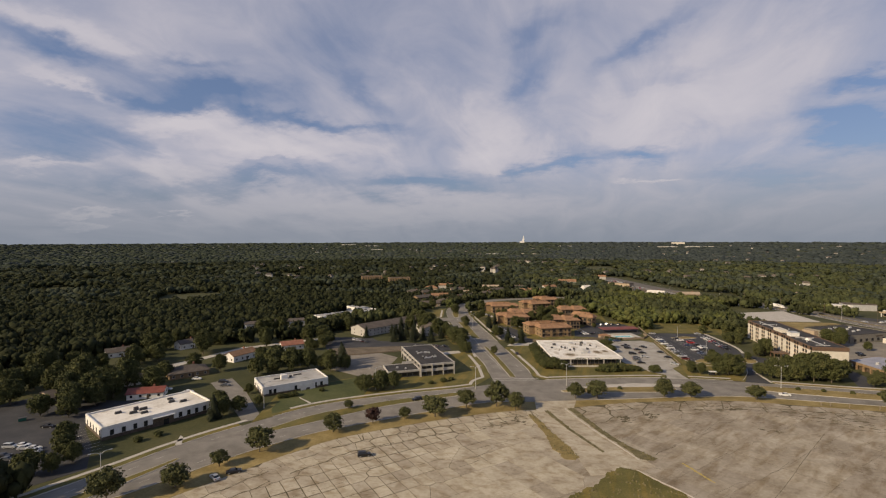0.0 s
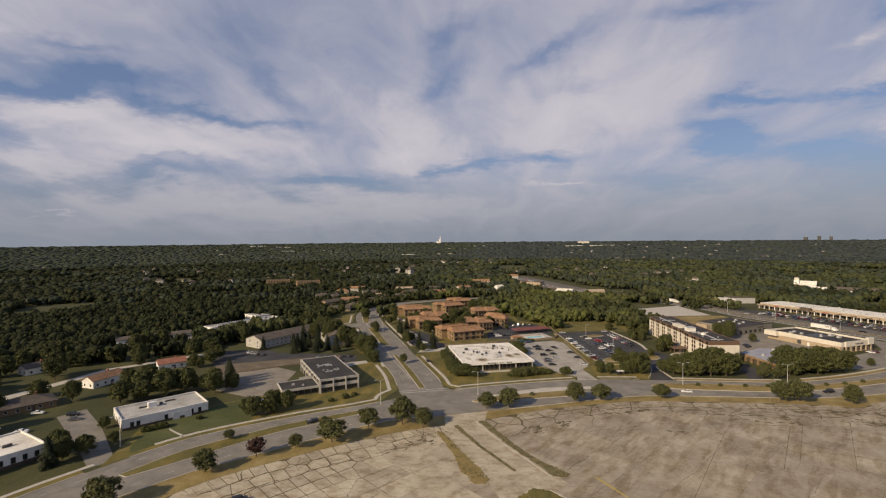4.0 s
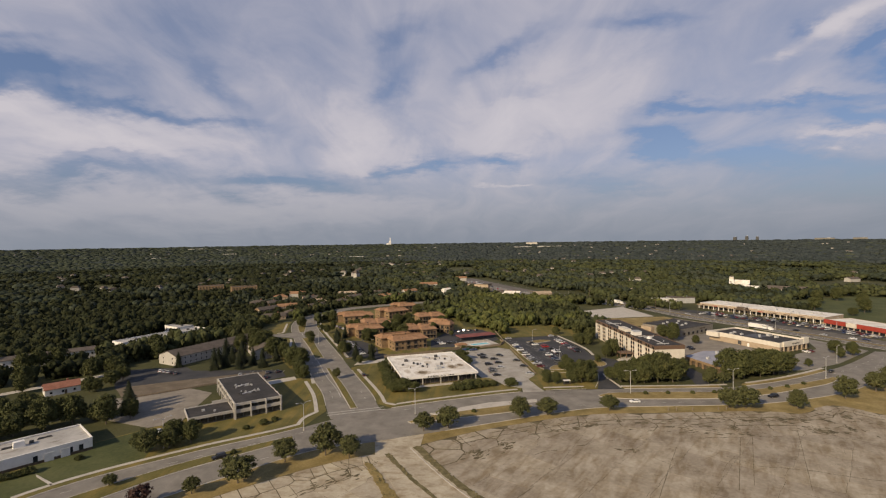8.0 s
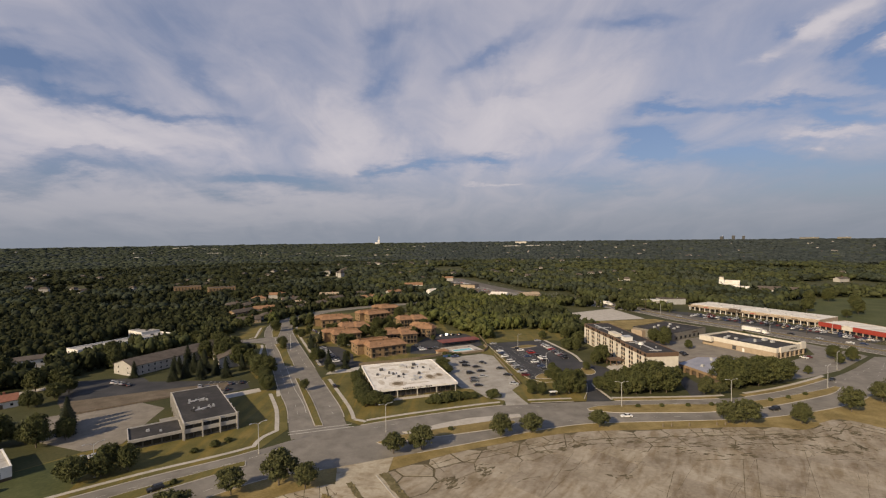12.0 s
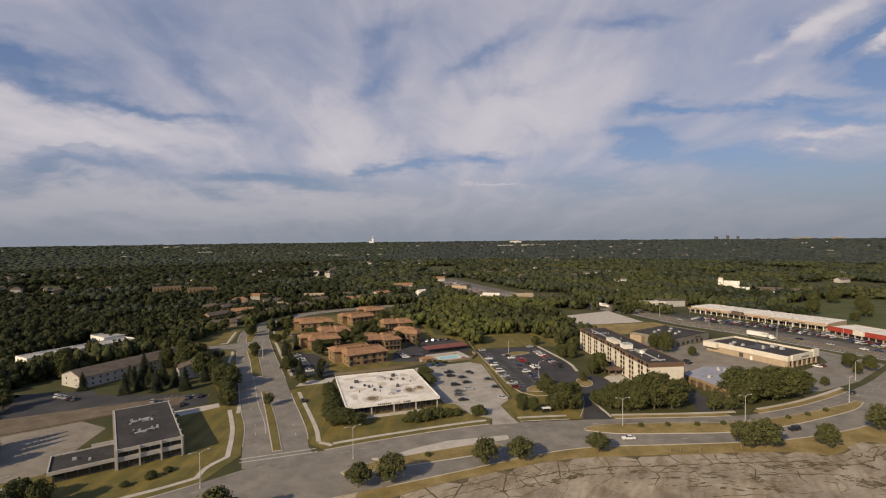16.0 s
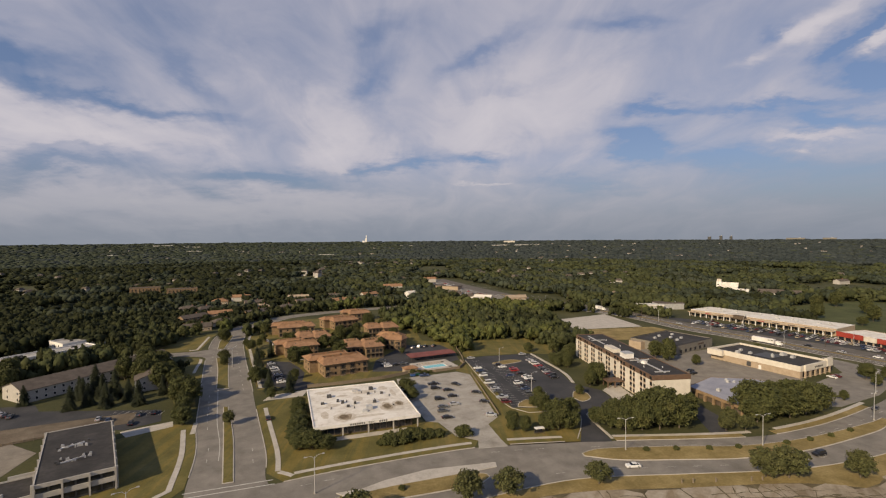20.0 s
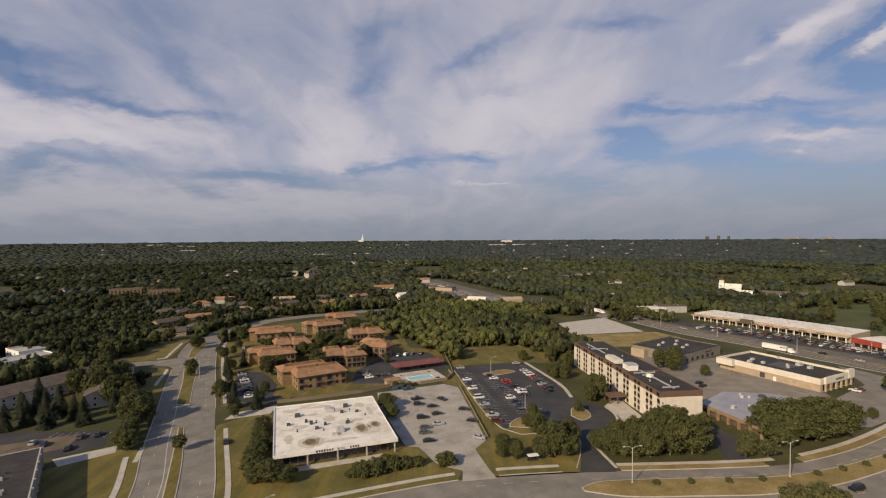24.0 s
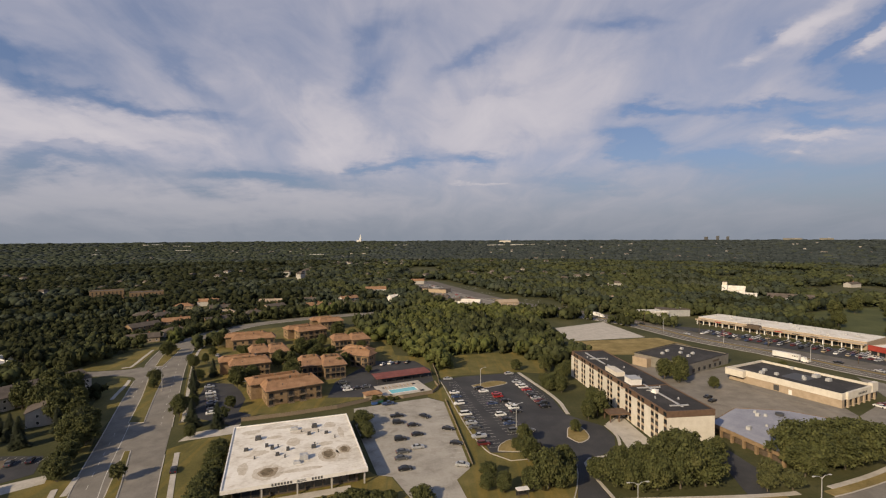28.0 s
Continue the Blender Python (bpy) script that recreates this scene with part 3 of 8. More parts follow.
for y0, y1 in ((-68, -6), (20, 190)):
    a = [p for p in offset(AVE_E, -4.6) if y0 < p[1] < y1]
    tagged(part("pavement", Mesh().ribbon(a, offset(a, 1.6), -0.1, 0.16), M["concrete"]), "pale concrete footpath beside the avenue", "pavement", kind="structure")
a = [p for p in offset(AVE_W, 3.6) if -80 < p[1] < -28]
tagged(part("pavement", Mesh().ribbon(a, offset(a, 1.7), -0.1, 0.16), M["concrete"]), "pale concrete footpath beside the avenue", "pavement", kind="structure")

# the footpaths round the two street corners
for a, b in ((cut(FAR_WALK, -92, -20)[-1], [p for p in offset(AVE_W, 3.6) if p[1] > -80][0]), (cut(FAR_WALK, 11, 78)[0], [p for p in offset(AVE_E, -4.6) if p[1] > -68][0])):
    c = smooth_line([a, ((a[0] + b[0]) / 2 + (b[1] - a[1]) * (-0.12 if a[0] < 0 else 0.12), (a[1] + b[1]) / 2), b], 2)
    tagged(part("pavement", Mesh().ribbon(c, offset(c, 1.7), -0.1, 0.155), M["concrete"]), "pale concrete footpath round the street corner", "pavement", kind="structure")

# old parking lot
LOT = LOT_N + [(420, -420), (-300, -420), (-160, -360)]
tagged(part("parking_lot", Mesh().prism(LOT, -0.3, 0.02), M["joint"]), "weedy ground under the cracked old parking lot", "ground", kind="structure")
DRIVE = [(10.2, -108.4), (12.4, -121.6), (29.6, -160), (34, -172), (48, -166), (54, -160), (46.5, -147.5), (27, -116.5), (28, -101.5)]
tagged(part("road_drive", Mesh().prism(DRIVE, -0.3, 0.125), M["slab_joined"]), "old pale concrete entrance drive into the lot", "road", kind="structure")


def ragged(poly, amount, size=1.6):
    """The outline with many small uneven bays, as weeds grow."""
    out = []
    n = len(poly)
    for i in range(n):
        a, b = Vector(poly[i]), Vector(poly[(i + 1) % n])
        k = max(1, int((b - a).length / 0.8))
        for j in range(k):
            p = a + (b - a) * (j / k)
            out.append((p.x + amount * noise.noise((p.x / size, p.y / size, 3.7)), p.y + amount * noise.noise((p.x / size, p.y / size, 8.2))))
    return out


def weed_strip(name, poly, amount, mat, label):
    k = tagged(part(name, Mesh().prism(ragged(poly, amount), 0.0, 0.17), mat), label, "weeds", kind="structure")
    clumps = Mesh()
    r = random.Random(len(poly))
    xs, ys = [p[0] for p in poly], [p[1] for p in poly]
    for i in range(900):
        x, y = r.uniform(min(xs), max(xs)), r.uniform(min(ys), max(ys))
        if inside(x, y, poly) and noise.noise((x / 3, y / 3, 1.1)) > -0.1:
            clumps.box(x, y, 0.12, r.uniform(0.2, 0.7), r.uniform(0.2, 0.7), r.uniform(0.1, 0.5), r.uniform(0, 3), 0.3)
    tagged(part("weed_clumps", clumps, M["weeds"], k), "low olive weeds in uneven clumps", kind="stuff")
    return k


weed_strip("drive_strip_west", [(9.0, -124.5), (17.6, -143.5), (21.0, -155), (25.8, -162.6), (29, -162.4), (30.1, -160), (27.3, -153.4), (20.6, -142.6), (12.6, -126.5)], 0.9, M["dry"], "weedy overgrown strip beside the entrance drive")
weed_strip("drive_strip_middle", [(15.2, -119), (26.2, -137.6), (38.0, -154), (38.8, -153.4), (27.6, -137.2), (17.0, -118.4)], 0.4, M["weeds"], "thin line of weeds between the drive lanes")
weed_strip("drive_strip_east", [(24.6, -113.6), (36.2, -134.6), (44.4, -146.8), (50, -156.2), (54, -156), (55.2, -153.8), (46.4, -145.6), (38.0, -133), (27.4, -112.2)], 0.5, M["weeds"], "weedy strip with a broken kerb beside the entrance drive")
kerb_line("kerb", smooth_line([(23.6, -114.2), (35.2, -135.1), (43.4, -147.3), (49.2, -156.6)]), 0.3, 0.26)
weed_strip("grass_island", smooth_line([(27, -188), (35.3, -176.8), (40.2, -167), (43.5, -164), (47.5, -164.6), (54.2, -171.2), (60.8, -177.2), (72, -194), (58, -206), (40, -200), (27, -188)], 3)[:-1], 1.2, M["lawn"], "patchy grass island in the old parking lot")
kerb_line("kerb", smooth_line([(47.8, -164.2), (54.6, -170.8), (61.2, -176.8), (72.4, -193.6)]), 0.3, 0.26)

# ---- trees ----


def ico(sub):
    bm = bmesh.new()
    bmesh.ops.create_icosphere(bm, subdivisions=sub, radius=1.0)
    v = np.array([p.co[:] for p in bm.verts])
    f = np.array([[q.index for q in p.verts] for p in bm.faces])
    bm.free()
    return v, f


ICO1, ICO2 = ico(1), ico(2)


def sprays(rng, c, out, size, tilt):
    """Small leaf sprays at c, lying across the direction out like shingles, tilted at random."""
    n = len(c)
    nrm = out + tilt * rng.normal(size=(n, 3))
    nrm /= np.linalg.norm(nrm, axis=1)[:, None] + 1e-9
    a = np.cross(nrm, rng.normal(size=(n, 3)))
    a /= np.linalg.norm(a, axis=1)[:, None] + 1e-9
    b = np.cross(nrm, a)
    s = size * rng.uniform(0.5, 1.15, (n, 1))
    return np.stack([c - a * s, c - b * s * 0.7, c + a * s, c + b * s * 0.7], 1).reshape(-1, 3)


def tufts(rng, V, F, count, size):
    """Leaf sprays standing off the leaf masses."""
    tri = V[F[rng.integers(0, len(F), count)]]
    w = rng.dirichlet((1, 1, 1), count)[:, :, None]
    c = (tri * w).sum(1)
    nrm = np.cross(tri[:, 1] - tri[:, 0], tri[:, 2] - tri[:, 0])
    nrm /= np.linalg.norm(nrm, axis=1)[:, None] + 1e-9
    c = c + nrm * rng.uniform(0.0, 0.8, (count, 1)) * size
    return sprays(rng, c, nrm, size, 0.5), np.arange(count * 4).reshape(-1, 4)


def np_mesh(name, V, tris, quads=None, mat=None):
    me = bpy.data.meshes.new(name)
    nq = 0 if quads is None else len(quads)
    me.vertices.add(len(V))
    me.vertices.foreach_set("co", np.asarray(V, np.float32).ravel())
    loops = np.concatenate([np.asarray(tris).ravel()] + ([quads.ravel()] if nq else []))
    me.loops.add(len(loops))
    me.loops.foreach_set("vertex_index", loops.astype(np.int32))
    sizes = np.concatenate([np.full(len(tris), 3), np.full(nq, 4)])
    me.polygons.add(len(sizes))
    me.polygons.foreach_set("loop_start", np.concatenate([[0], np.cumsum(sizes)[:-1]]).astype(np.int32))
    me.update(calc_edges=True)
    if mat:
        me.materials.append(mat)
    return me


def crown_mesh(name, seed, r, h, mat, leaves=900, leaf=0.42, count=9):
    """A crown of radius r, h metres deep, on z=0: boughs of different size with gaps between, each clothed in leaf sprays."""
    rng = np.random.default_rng(seed)
    V, F, o, centre, radius = [], [], 0, [], []
    v0, f0 = ICO1
    boughs = max(9, int(count * 0.6))
    for i in range(boughs):
        a = i * 2.4 + rng.uniform(-0.5, 0.5)
        up = (i + 0.5) / boughs + rng.uniform(-0.09, 0.09)
        wide = math.sqrt(max(0.05, 1 - (abs(up - 0.40) / 0.66) ** 2))
        k = rng.uniform(0.30, 0.86) * wide
        c = np.array([r * k * math.cos(a), r * k * math.sin(a), h * (0.12 + 0.74 * up)])
        s = r * rng.uniform(0.13, 0.31) * np.array([1.0, 1.0, 0.75])
        centre.append(c)
        radius.append(s)
        V.append(v0 * (1 + 0.2 * rng.uniform(-1, 1, len(v0))[:, None]) * s * 0.55 + c)
        F.append(f0 + o)
        o += len(v0)
    V, F = np.concatenate(V), np.concatenate(F)
    centre, radius = np.array(centre), np.array(radius)
    weight = (radius[:, 0] ** 2) / (radius[:, 0] ** 2).sum()
    pick = rng.choice(boughs, leaves, p=weight)
    u = rng.normal(size=(leaves, 3))
    u /= np.linalg.norm(u, axis=1)[:, None]
    u[:, 2] = np.where(rng.uniform(size=leaves) < 0.45, np.abs(u[:, 2]), u[:, 2])
    shell = rng.uniform(0.6, 1.12, leaves) + 0.22 * np.abs(rng.normal(size=leaves)) * (rng.uniform(size=leaves) < 0.2)
    c = centre[pick] + u * radius[pick] * shell[:, None]
    # loose sprays fill the crown between the boughs
    loose = rng.uniform(size=leaves) < 0.34
    reach = rng.uniform(0.45, 1.0, leaves)[:, None] * (1 + 0.18 * np.sin(5 * np.arctan2(u[:, 1], u[:, 0]) + seed))[:, None]
    c = np.where(loose[:, None], u * reach * np.array([r * 0.86, r * 0.86, h * 0.46]) + np.array([0, 0, h * 0.48]), c)
    c[:, 2] = np.maximum(c[:, 2], 0.15)
    q = sprays(rng, c, u, leaf, 0.75)
    return np_mesh(name, np.concatenate([V, q]), F, np.arange(leaves * 4).reshape(-1, 4) + len(V), mat)


def limb_mesh(seed, trunk_h, r, h):
    rng = random.Random(seed)
    m = Mesh()
    m.tube((0, 0, -0.1), (0.05, 0.02, trunk_h + h * 0.25), 0.2, 0.12, 8)
    for i in range(6):
        a = i * 1.047 + rng.uniform(-0.4, 0.4)
        m.tube((0.03, 0.01, trunk_h * rng.uniform(0.8, 1.1)), (r * 0.55 * math.cos(a), r * 0.55 * math.sin(a), trunk_h + h * rng.uniform(0.3, 0.6)), 0.09, 0.04, 5)
    return m.data("trunk")


TREE_KINDS = {}


def tree_kind(key, seed, r, h, trunk_h, mat, leaves, leaf, count, label):
    TREE_KINDS[key] = (limb_mesh(seed, trunk_h, r, h), crown_mesh("crown", seed, r, h, mat, leaves, leaf, count), trunk_h, label)


def plant(key, x, y, scale=1.0, turn=0.0, name="tree", group="street trees", tall=1.0):
    trunk, crown, th, label = TREE_KINDS[key]
    e = thing(name, x, y, turn, 0, label, "tree", group)
    e.scale = (scale, scale, scale * tall)
    if not trunk.materials:
        trunk.materials.append(M["bark"])
    part("trunk", trunk, None, e)
    c = part("crown", crown, None, e)
    c.location = (0, 0, th)
    return e


for i in range(4):
    tree_kind(f"oak{i}", 10 + i, 4.2, 6.9, 0.8, M["leaf_oak"], 5600, 0.29, 64, "broad green leafy tree with an uneven crown")
    tree_kind(f"olive{i}", 20 + i, 3.7, 5.6, 1.4, M["leaf_olive"], 3800, 0.28, 50, "olive green tree with a loose open crown")
tree_kind("red", 30, 3.2, 4.4, 1.4, M["leaf_red"], 1800, 0.34, 26, "small purple-leaved tree with a round crown")
tree_kind("bush", 40, 2.6, 2.6, 0.1, M["leaf_oak"], 2600, 0.24, 60, "dense dark green shrub on the grass")


def fir_mesh(seed):
    rng = np.random.default_rng(seed)
    m = Mesh()
    V, Q = [], []
    for i in range(1400):
        z = rng.uniform(0, 1) ** 1.4
        a = rng.uniform(0, 6.283)
        r = 2.0 * (1 - z) ** 0.6 * rng.uniform(0.4, 1.3) * (0.8 + 0.3 * math.sin(3 * a + 9 * z)) + 0.05
        zz = 0.4 + z * 8.6 - r * 0.25
        d = np.array([math.cos(a), math.sin(a), -0.35])
        s = np.array([-math.sin(a), math.cos(a), 0.0])
        c = np.array([r * math.cos(a), r * math.sin(a), zz])
        L, w = 0.75 * (1.1 - z), 0.34
        V += [c - d * L, c + s * w, c + d * L, c - s * w]
    V = np.array(V)
    core = ICO2[0] * np.array([1.1, 1.1, 4.0]) + np.array([0, 0, 4.2])
    core[:, :2] *= np.clip((8.6 - core[:, 2]) / 6, 0.05, 1.3)[:, None]
    return np_mesh("crown", np.concatenate([core, V]), ICO2[1], np.arange(len(V)).reshape(-1, 4) + len(core), M["leaf_fir"])


TREE_KINDS["fir"] = (Mesh().tube((0, 0, -0.1), (0, 0, 5), 0.2, 0.08, 7).data("trunk"), fir_mesh(50), 0.0, "tall dark conifer with drooping boughs")

HOUSE_SPOTS = [(-175, -117, 15), (-172, -77, 13), (-228, -64, 12), (-190, -138, 11), (-165, -151, 12), (-201, -162, 14), (-147, -61, 11), (-252, -95, 11), (-212, 22, 14), (-225, 5, 12), (-200, 38, 12), (-205, -100, 14), (-193, -56, 9), (-172, -28, 9), (1, 451, 16), (31, 372, 9), (457, 422, 14), (440, 369, 14), (475, 345, 22), (-328, 400, 22), (-272, 384, 20), (-185, 265, 10), (-132, 172, 11), (-154, 210, 10), (-183, 331, 10), (-169, 356, 10), (-222, 457, 10), (83, 369, 12), (102, 357, 12), (116, 332, 12), (157, 290, 16), (272, 349, 14), (275, 256, 22), (316, 478, 12), (600, 420, 70), (71, 472, 20), (54, 582, 14)]
# clear ground kept free of woods
CLEAR = [
    FAR_N[::4] + [(306, 24), (420, 40), (420, -420), (-300, -420)],
    AVE_W[::5] + AVE_E[::-5],
    ART_W + ART_E[::-1],
    [(-28, -92), (-48, -40), (-75, 60), (-92, 120), (-78, 150), (-70, 200), (-20, 236), (8, 232), (20, 190), (42, 160), (48, 128), (70, 116), (80, 78), (84, 118), (122, 128), (128, 108), (150, 90), (160, 96), (160, 250), (215, 240), (330, 40), (280, 0), (250, -22), (200, -44), (171, -52), (110, -54), (70, -57), (20, -74)],
    [(-6, -84), (-28, -100), (-100, -170), (-150, -300), (-330, -300), (-300, -190), (-262, -120), (-248, -50), (-205, -45), (-168, -15), (-160, 8), (-132, 62), (-100, 76), (-66, 24), (-50, 0)],
    [(-205, 40), (-180, 30), (-150, 92), (-168, 118), (-205, 118)],
    [(235, 140), (270, 200), (262, 240), (310, 262), (395, 140), (405, 60), (330, 30)],
    [(420, 400), (480, 395), (505, 330), (470, 300), (425, 340)],
    [(300, 24), (420, 200), (470, 180), (470, -100), (330, -60)],
    [(30, 640), (55, 470), (80, 370), (105, 322), (150, 300), (185, 262), (235, 262), (215, 330), (150, 480), (95, 640)],
    [(-115, 98), (-96, 100), (-80, 112), (-100, 165), (-116, 160)],
]
CLEAR.append([(-92, 140), (-104, 200), (-74, 252), (-34, 276), (40, 306), (56, 296), (50, 262), (12, 226), (-20, 228), (-66, 200)])
CLEAR.append([(-66, 24), (-84, 60), (-104, 74), (-150, 76), (-150, 98), (-128, 100), (-127, 130), (-124, 158), (-104, 160), (-88, 110)])
CLEAR.append([(-236, -12), (-196, 24), (-176, 4), (-190, -30), (-222, -34)])
MEADOW = [(372, 168), (386, 214), (420, 262), (470, 284), (530, 300), (580, 262), (500, 150), (410, 104)]
HIDDEN_LOT = [(97, 262), (112, 286), (130, 276), (128, 240), (118, 214), (106, 226)]
CLEAR += [MEADOW, HIDDEN_LOT]
# streets of small houses with garden trees beyond the bend of the avenue
SUBURB = [(-230, 170), (-118, 128), (-106, 205), (-72, 262), (-30, 290), (40, 322), (20, 400), (-140, 400), (-270, 320)]
BOXES = [(min(p[0] for p in c), max(p[0] for p in c), min(p[1] for p in c), max(p[1] for p in c)) for c in CLEAR]


def is_clear(x, y):
    for c, (a, b, d, e) in zip(CLEAR, BOXES):
        if a < x < b and d < y < e and inside(x, y, c):
            return True
    return False


def crown_kit(seed, count, leaves, leaf):
    """A unit crown (radius and height 1) for woodland sheets."""
    rng = np.random.default_rng(seed)
    V, F, o = [], [], 0
    v0, f0 = ICO1
    for i in range(count):
        a = rng.uniform(0, 6.283)
        k = 0.0 if i == 0 else rng.uniform(0.3, 0.8)
        s = 0.58 if i == 0 else rng.uniform(0.2, 0.4)
        zc = 0.55 if i == 0 else rng.uniform(0.35, 0.85) - 0.25 * k
        V.append(v0 * (1 + 0.16 * rng.uniform(-1, 1, len(v0))[:, None]) * np.array([s, s, s * 0.62]) + np.array([k * math.cos(a), k * math.sin(a), zc]))
        F.append(f0 + o)
        o += len(v0)
    V, F = np.concatenate(V), np.concatenate(F)
    q = tufts(rng, V, F, leaves, leaf)[0] if leaves else np.zeros((0, 3))
    return V, F, q


def woods(name, r0, r1, spacing, size, seed, kits, mats, label, a0=-62, a1=62, eye=(30, -250), height=(7, 13), gaps=0.5):
    """Canopy of uneven crowns over a sector of the country, as sheets of stuff."""
    rng = np.random.default_rng(seed)
    acc = [{"V": [], "F": [], "Q": [], "o": 0} for _ in mats]
    r = r0
    while r < r1:
        s = spacing(r)
        n = int(r * radians(a1 - a0) / s)
        for i in range(n):
            a = radians(a0 + (a1 - a0) * (i + rng.uniform(-0.6, 0.6)) / n)
            rr = r + rng.uniform(-0.7, 0.7) * s
            x, y = eye[0] + rr * math.sin(a), eye[1] + rr * math.cos(a)
            if is_clear(x, y) or (r > 330 and noise.noise((x / 120, y / 120, 3.1)) > gaps):
                continue
            garden = inside(x, y, SUBURB)
            if garden and (noise.noise((x / 16, y / 16, 9.3)) > 0.22 or rng.uniform() < 0.12):
                continue
            V, F, q = kits[rng.integers(len(kits))]
            w = size(r) * (rng.uniform(0.5, 1.0) if garden else rng.uniform(0.75, 1.35))
            hgt = rng.uniform(*height) * (0.72 if garden else 1.0) * (0.92 + 0.3 * noise.noise((x / 60, y / 60, 7.7)))
            t = rng.uniform(0, 6.283)
            c, si = math.cos(t), math.sin(t)
            rot = np.array([[c, -si, 0], [si, c, 0], [0, 0, 1]])
            sc, off = np.array([w, w * rng.uniform(0.85, 1.2), hgt]), np.array([x, y, rise(math.hypot(x, y))])
            # the x term picks darker leaves westward, standing in for lens dimming
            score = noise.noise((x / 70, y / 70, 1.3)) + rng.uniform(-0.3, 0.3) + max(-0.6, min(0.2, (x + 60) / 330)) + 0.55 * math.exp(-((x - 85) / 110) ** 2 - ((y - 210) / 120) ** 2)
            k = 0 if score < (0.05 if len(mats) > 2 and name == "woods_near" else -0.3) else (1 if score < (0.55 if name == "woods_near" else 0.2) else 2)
            d = acc[k]
            d["V"].append((V * sc) @ rot.T + off)
            d["F"].append(F + d["o"])
            d["o"] += len(V)
            if len(q):
                d["Q"].append((q * sc) @ rot.T + off)
        r += s * 0.9
    for d, mat in zip(acc, mats):
        if not d["V"]:
            continue
        V, F = np.concatenate(d["V"]), np.concatenate(d["F"])
        if d["Q"]:
            Q = np.concatenate(d["Q"])
            me = np_mesh(name, np.concatenate([V, Q]), F, np.arange(len(Q)).reshape(-1, 4) + len(V), mat)
        else:
            me = np_mesh(name, V, F, None, mat)
        tagged(new(name, me), label, "woods", kind="stuff")


for hx, hy, hr in HOUSE_SPOTS:
    CLEAR.append([(hx + hr * math.cos(k * math.pi / 4), hy + hr * math.sin(k * math.pi / 4)) for k in range(8)])
    BOXES.append((hx - hr, hx + hr, hy - hr, hy + hr))
KIT_NEAR = [crown_kit(i, 8, 95, 0.16) for i in range(6)]
KIT_MID = [crown_kit(20 + i, 4, 16, 0.24) for i in range(6)]
KIT_FAR = [crown_kit(40 + i, 2, 0, 0) for i in range(6)]
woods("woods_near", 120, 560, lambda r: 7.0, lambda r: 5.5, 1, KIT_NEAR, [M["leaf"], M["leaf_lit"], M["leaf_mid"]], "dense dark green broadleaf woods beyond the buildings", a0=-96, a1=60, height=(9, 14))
woods("woods_middle", 560, 1500, lambda r: 8.6 + (r - 560) / 90, lambda r: 6.4 + (r - 560) / 115, 2, KIT_MID, [M["leaf"], M["leaf_far_hazed"], M["leaf_lit"]], "rolling green tree canopy with gaps", a0=-68, a1=52, height=(9, 14), gaps=0.3)
woods("woods_far", 1500, 4850, lambda r: r / 104, lambda r: r / 118, 3, KIT_FAR, [M["leaf_far_hazed"], M["leaf_distant_hazed"], M["leaf_distant_hazed"]], "distant dark green woods out to the horizon", a0=-62, a1=48, height=(9, 15), gaps=0.42)

# ---- lots and lawns round the buildings ----


def sheet(name, poly, mat, z, label, cat="pavement"):
    return tagged(part(name, Mesh().prism(poly, -0.3, z), mat), label, cat, kind="structure")


south = [p for p in offset(FAR_N, 0.3) if 9 < p[0] < 74]
west = [p for p in offset(AVE_E, -0.4) if -69 < p[1] < -2]
sheet("lawn_office", west + [(-14, 2), (2, 8), (20, 12), (54, -27), (59, -28.4), (65.6, -42), (73.3, -46)] + south[::-1], M["lawn"], 0.055, "mown olive lawn round the white office", "lawn")
south = [p for p in offset(FAR_N, 0.3) if -98 < p[0] < -19]
east = [p for p in offset(AVE_W, 0.4) if -78 < p[1] < -24]
sheet("lawn_corner", south + east + [(-48, -26), (-58, -38), (-70, -52), (-74, -88), (-84, -95), (-98, -112), (-108, -132)], M["lawn"], 0.055, "mown olive lawn beside the dark office", "lawn")
sheet("lawn_west", [p for p in offset(FAR_N, 0.3) if -94 < p[0] < -66] + [(-71, -108), (-84, -97), (-98, -112), (-104, -134), (-98, -150)], M["meadow"], 0.059, "greener mown lawn before the white office", "lawn")
sheet("lawn_courtyards", [(-28, 16), (-42, 48), (-66, 102), (-82, 134), (-76, 180), (-66, 214), (-20, 240), (14, 226), (42, 168), (50, 124), (70, 116), (73, 72), (44, 46), (24, 34), (-3, 20), (-4, 26)], M["lawn"], 0.025, "mown lawns between tile-roofed apartments", "lawn")
sheet("street_side", [(-80.5, 78), (-86, 83.5), (-92.5, 85.4), (-101, 86), (-150, 82), (-150, 91), (-112, 95), (-102.6, 97.2), (-96.5, 99), (-93.6, 103), (-84, 100)], M["asphalt"], 0.056, "narrow asphalt side street off the avenue", "road")
sheet("lawn_street_corner", [(-112, 96.8), (-102.6, 99), (-96.6, 102), (-101.5, 122), (-108, 146), (-109, 156), (-122, 152), (-126, 120), (-128, 99)], M["lawn"], 0.03, "mown green lawn at the corner of the side street", "lawn")
sheet("lawn_west_verge", [(-46, -8), (-53, 6), (-61, 29), (-82, 76), (-88, 82), (-94, 82), (-92, 68), (-80, 46), (-66, 10), (-56, -6)], M["lawn"], 0.035, "shaded lawn beside the avenue", "lawn")
sheet("lawn_field", [(75, 74), (86, 78), (118, 84), (132, 80), (140, 92), (128, 130), (80, 120)], M["lawn"], 0.03, "open field of olive green grass behind the car park", "lawn")
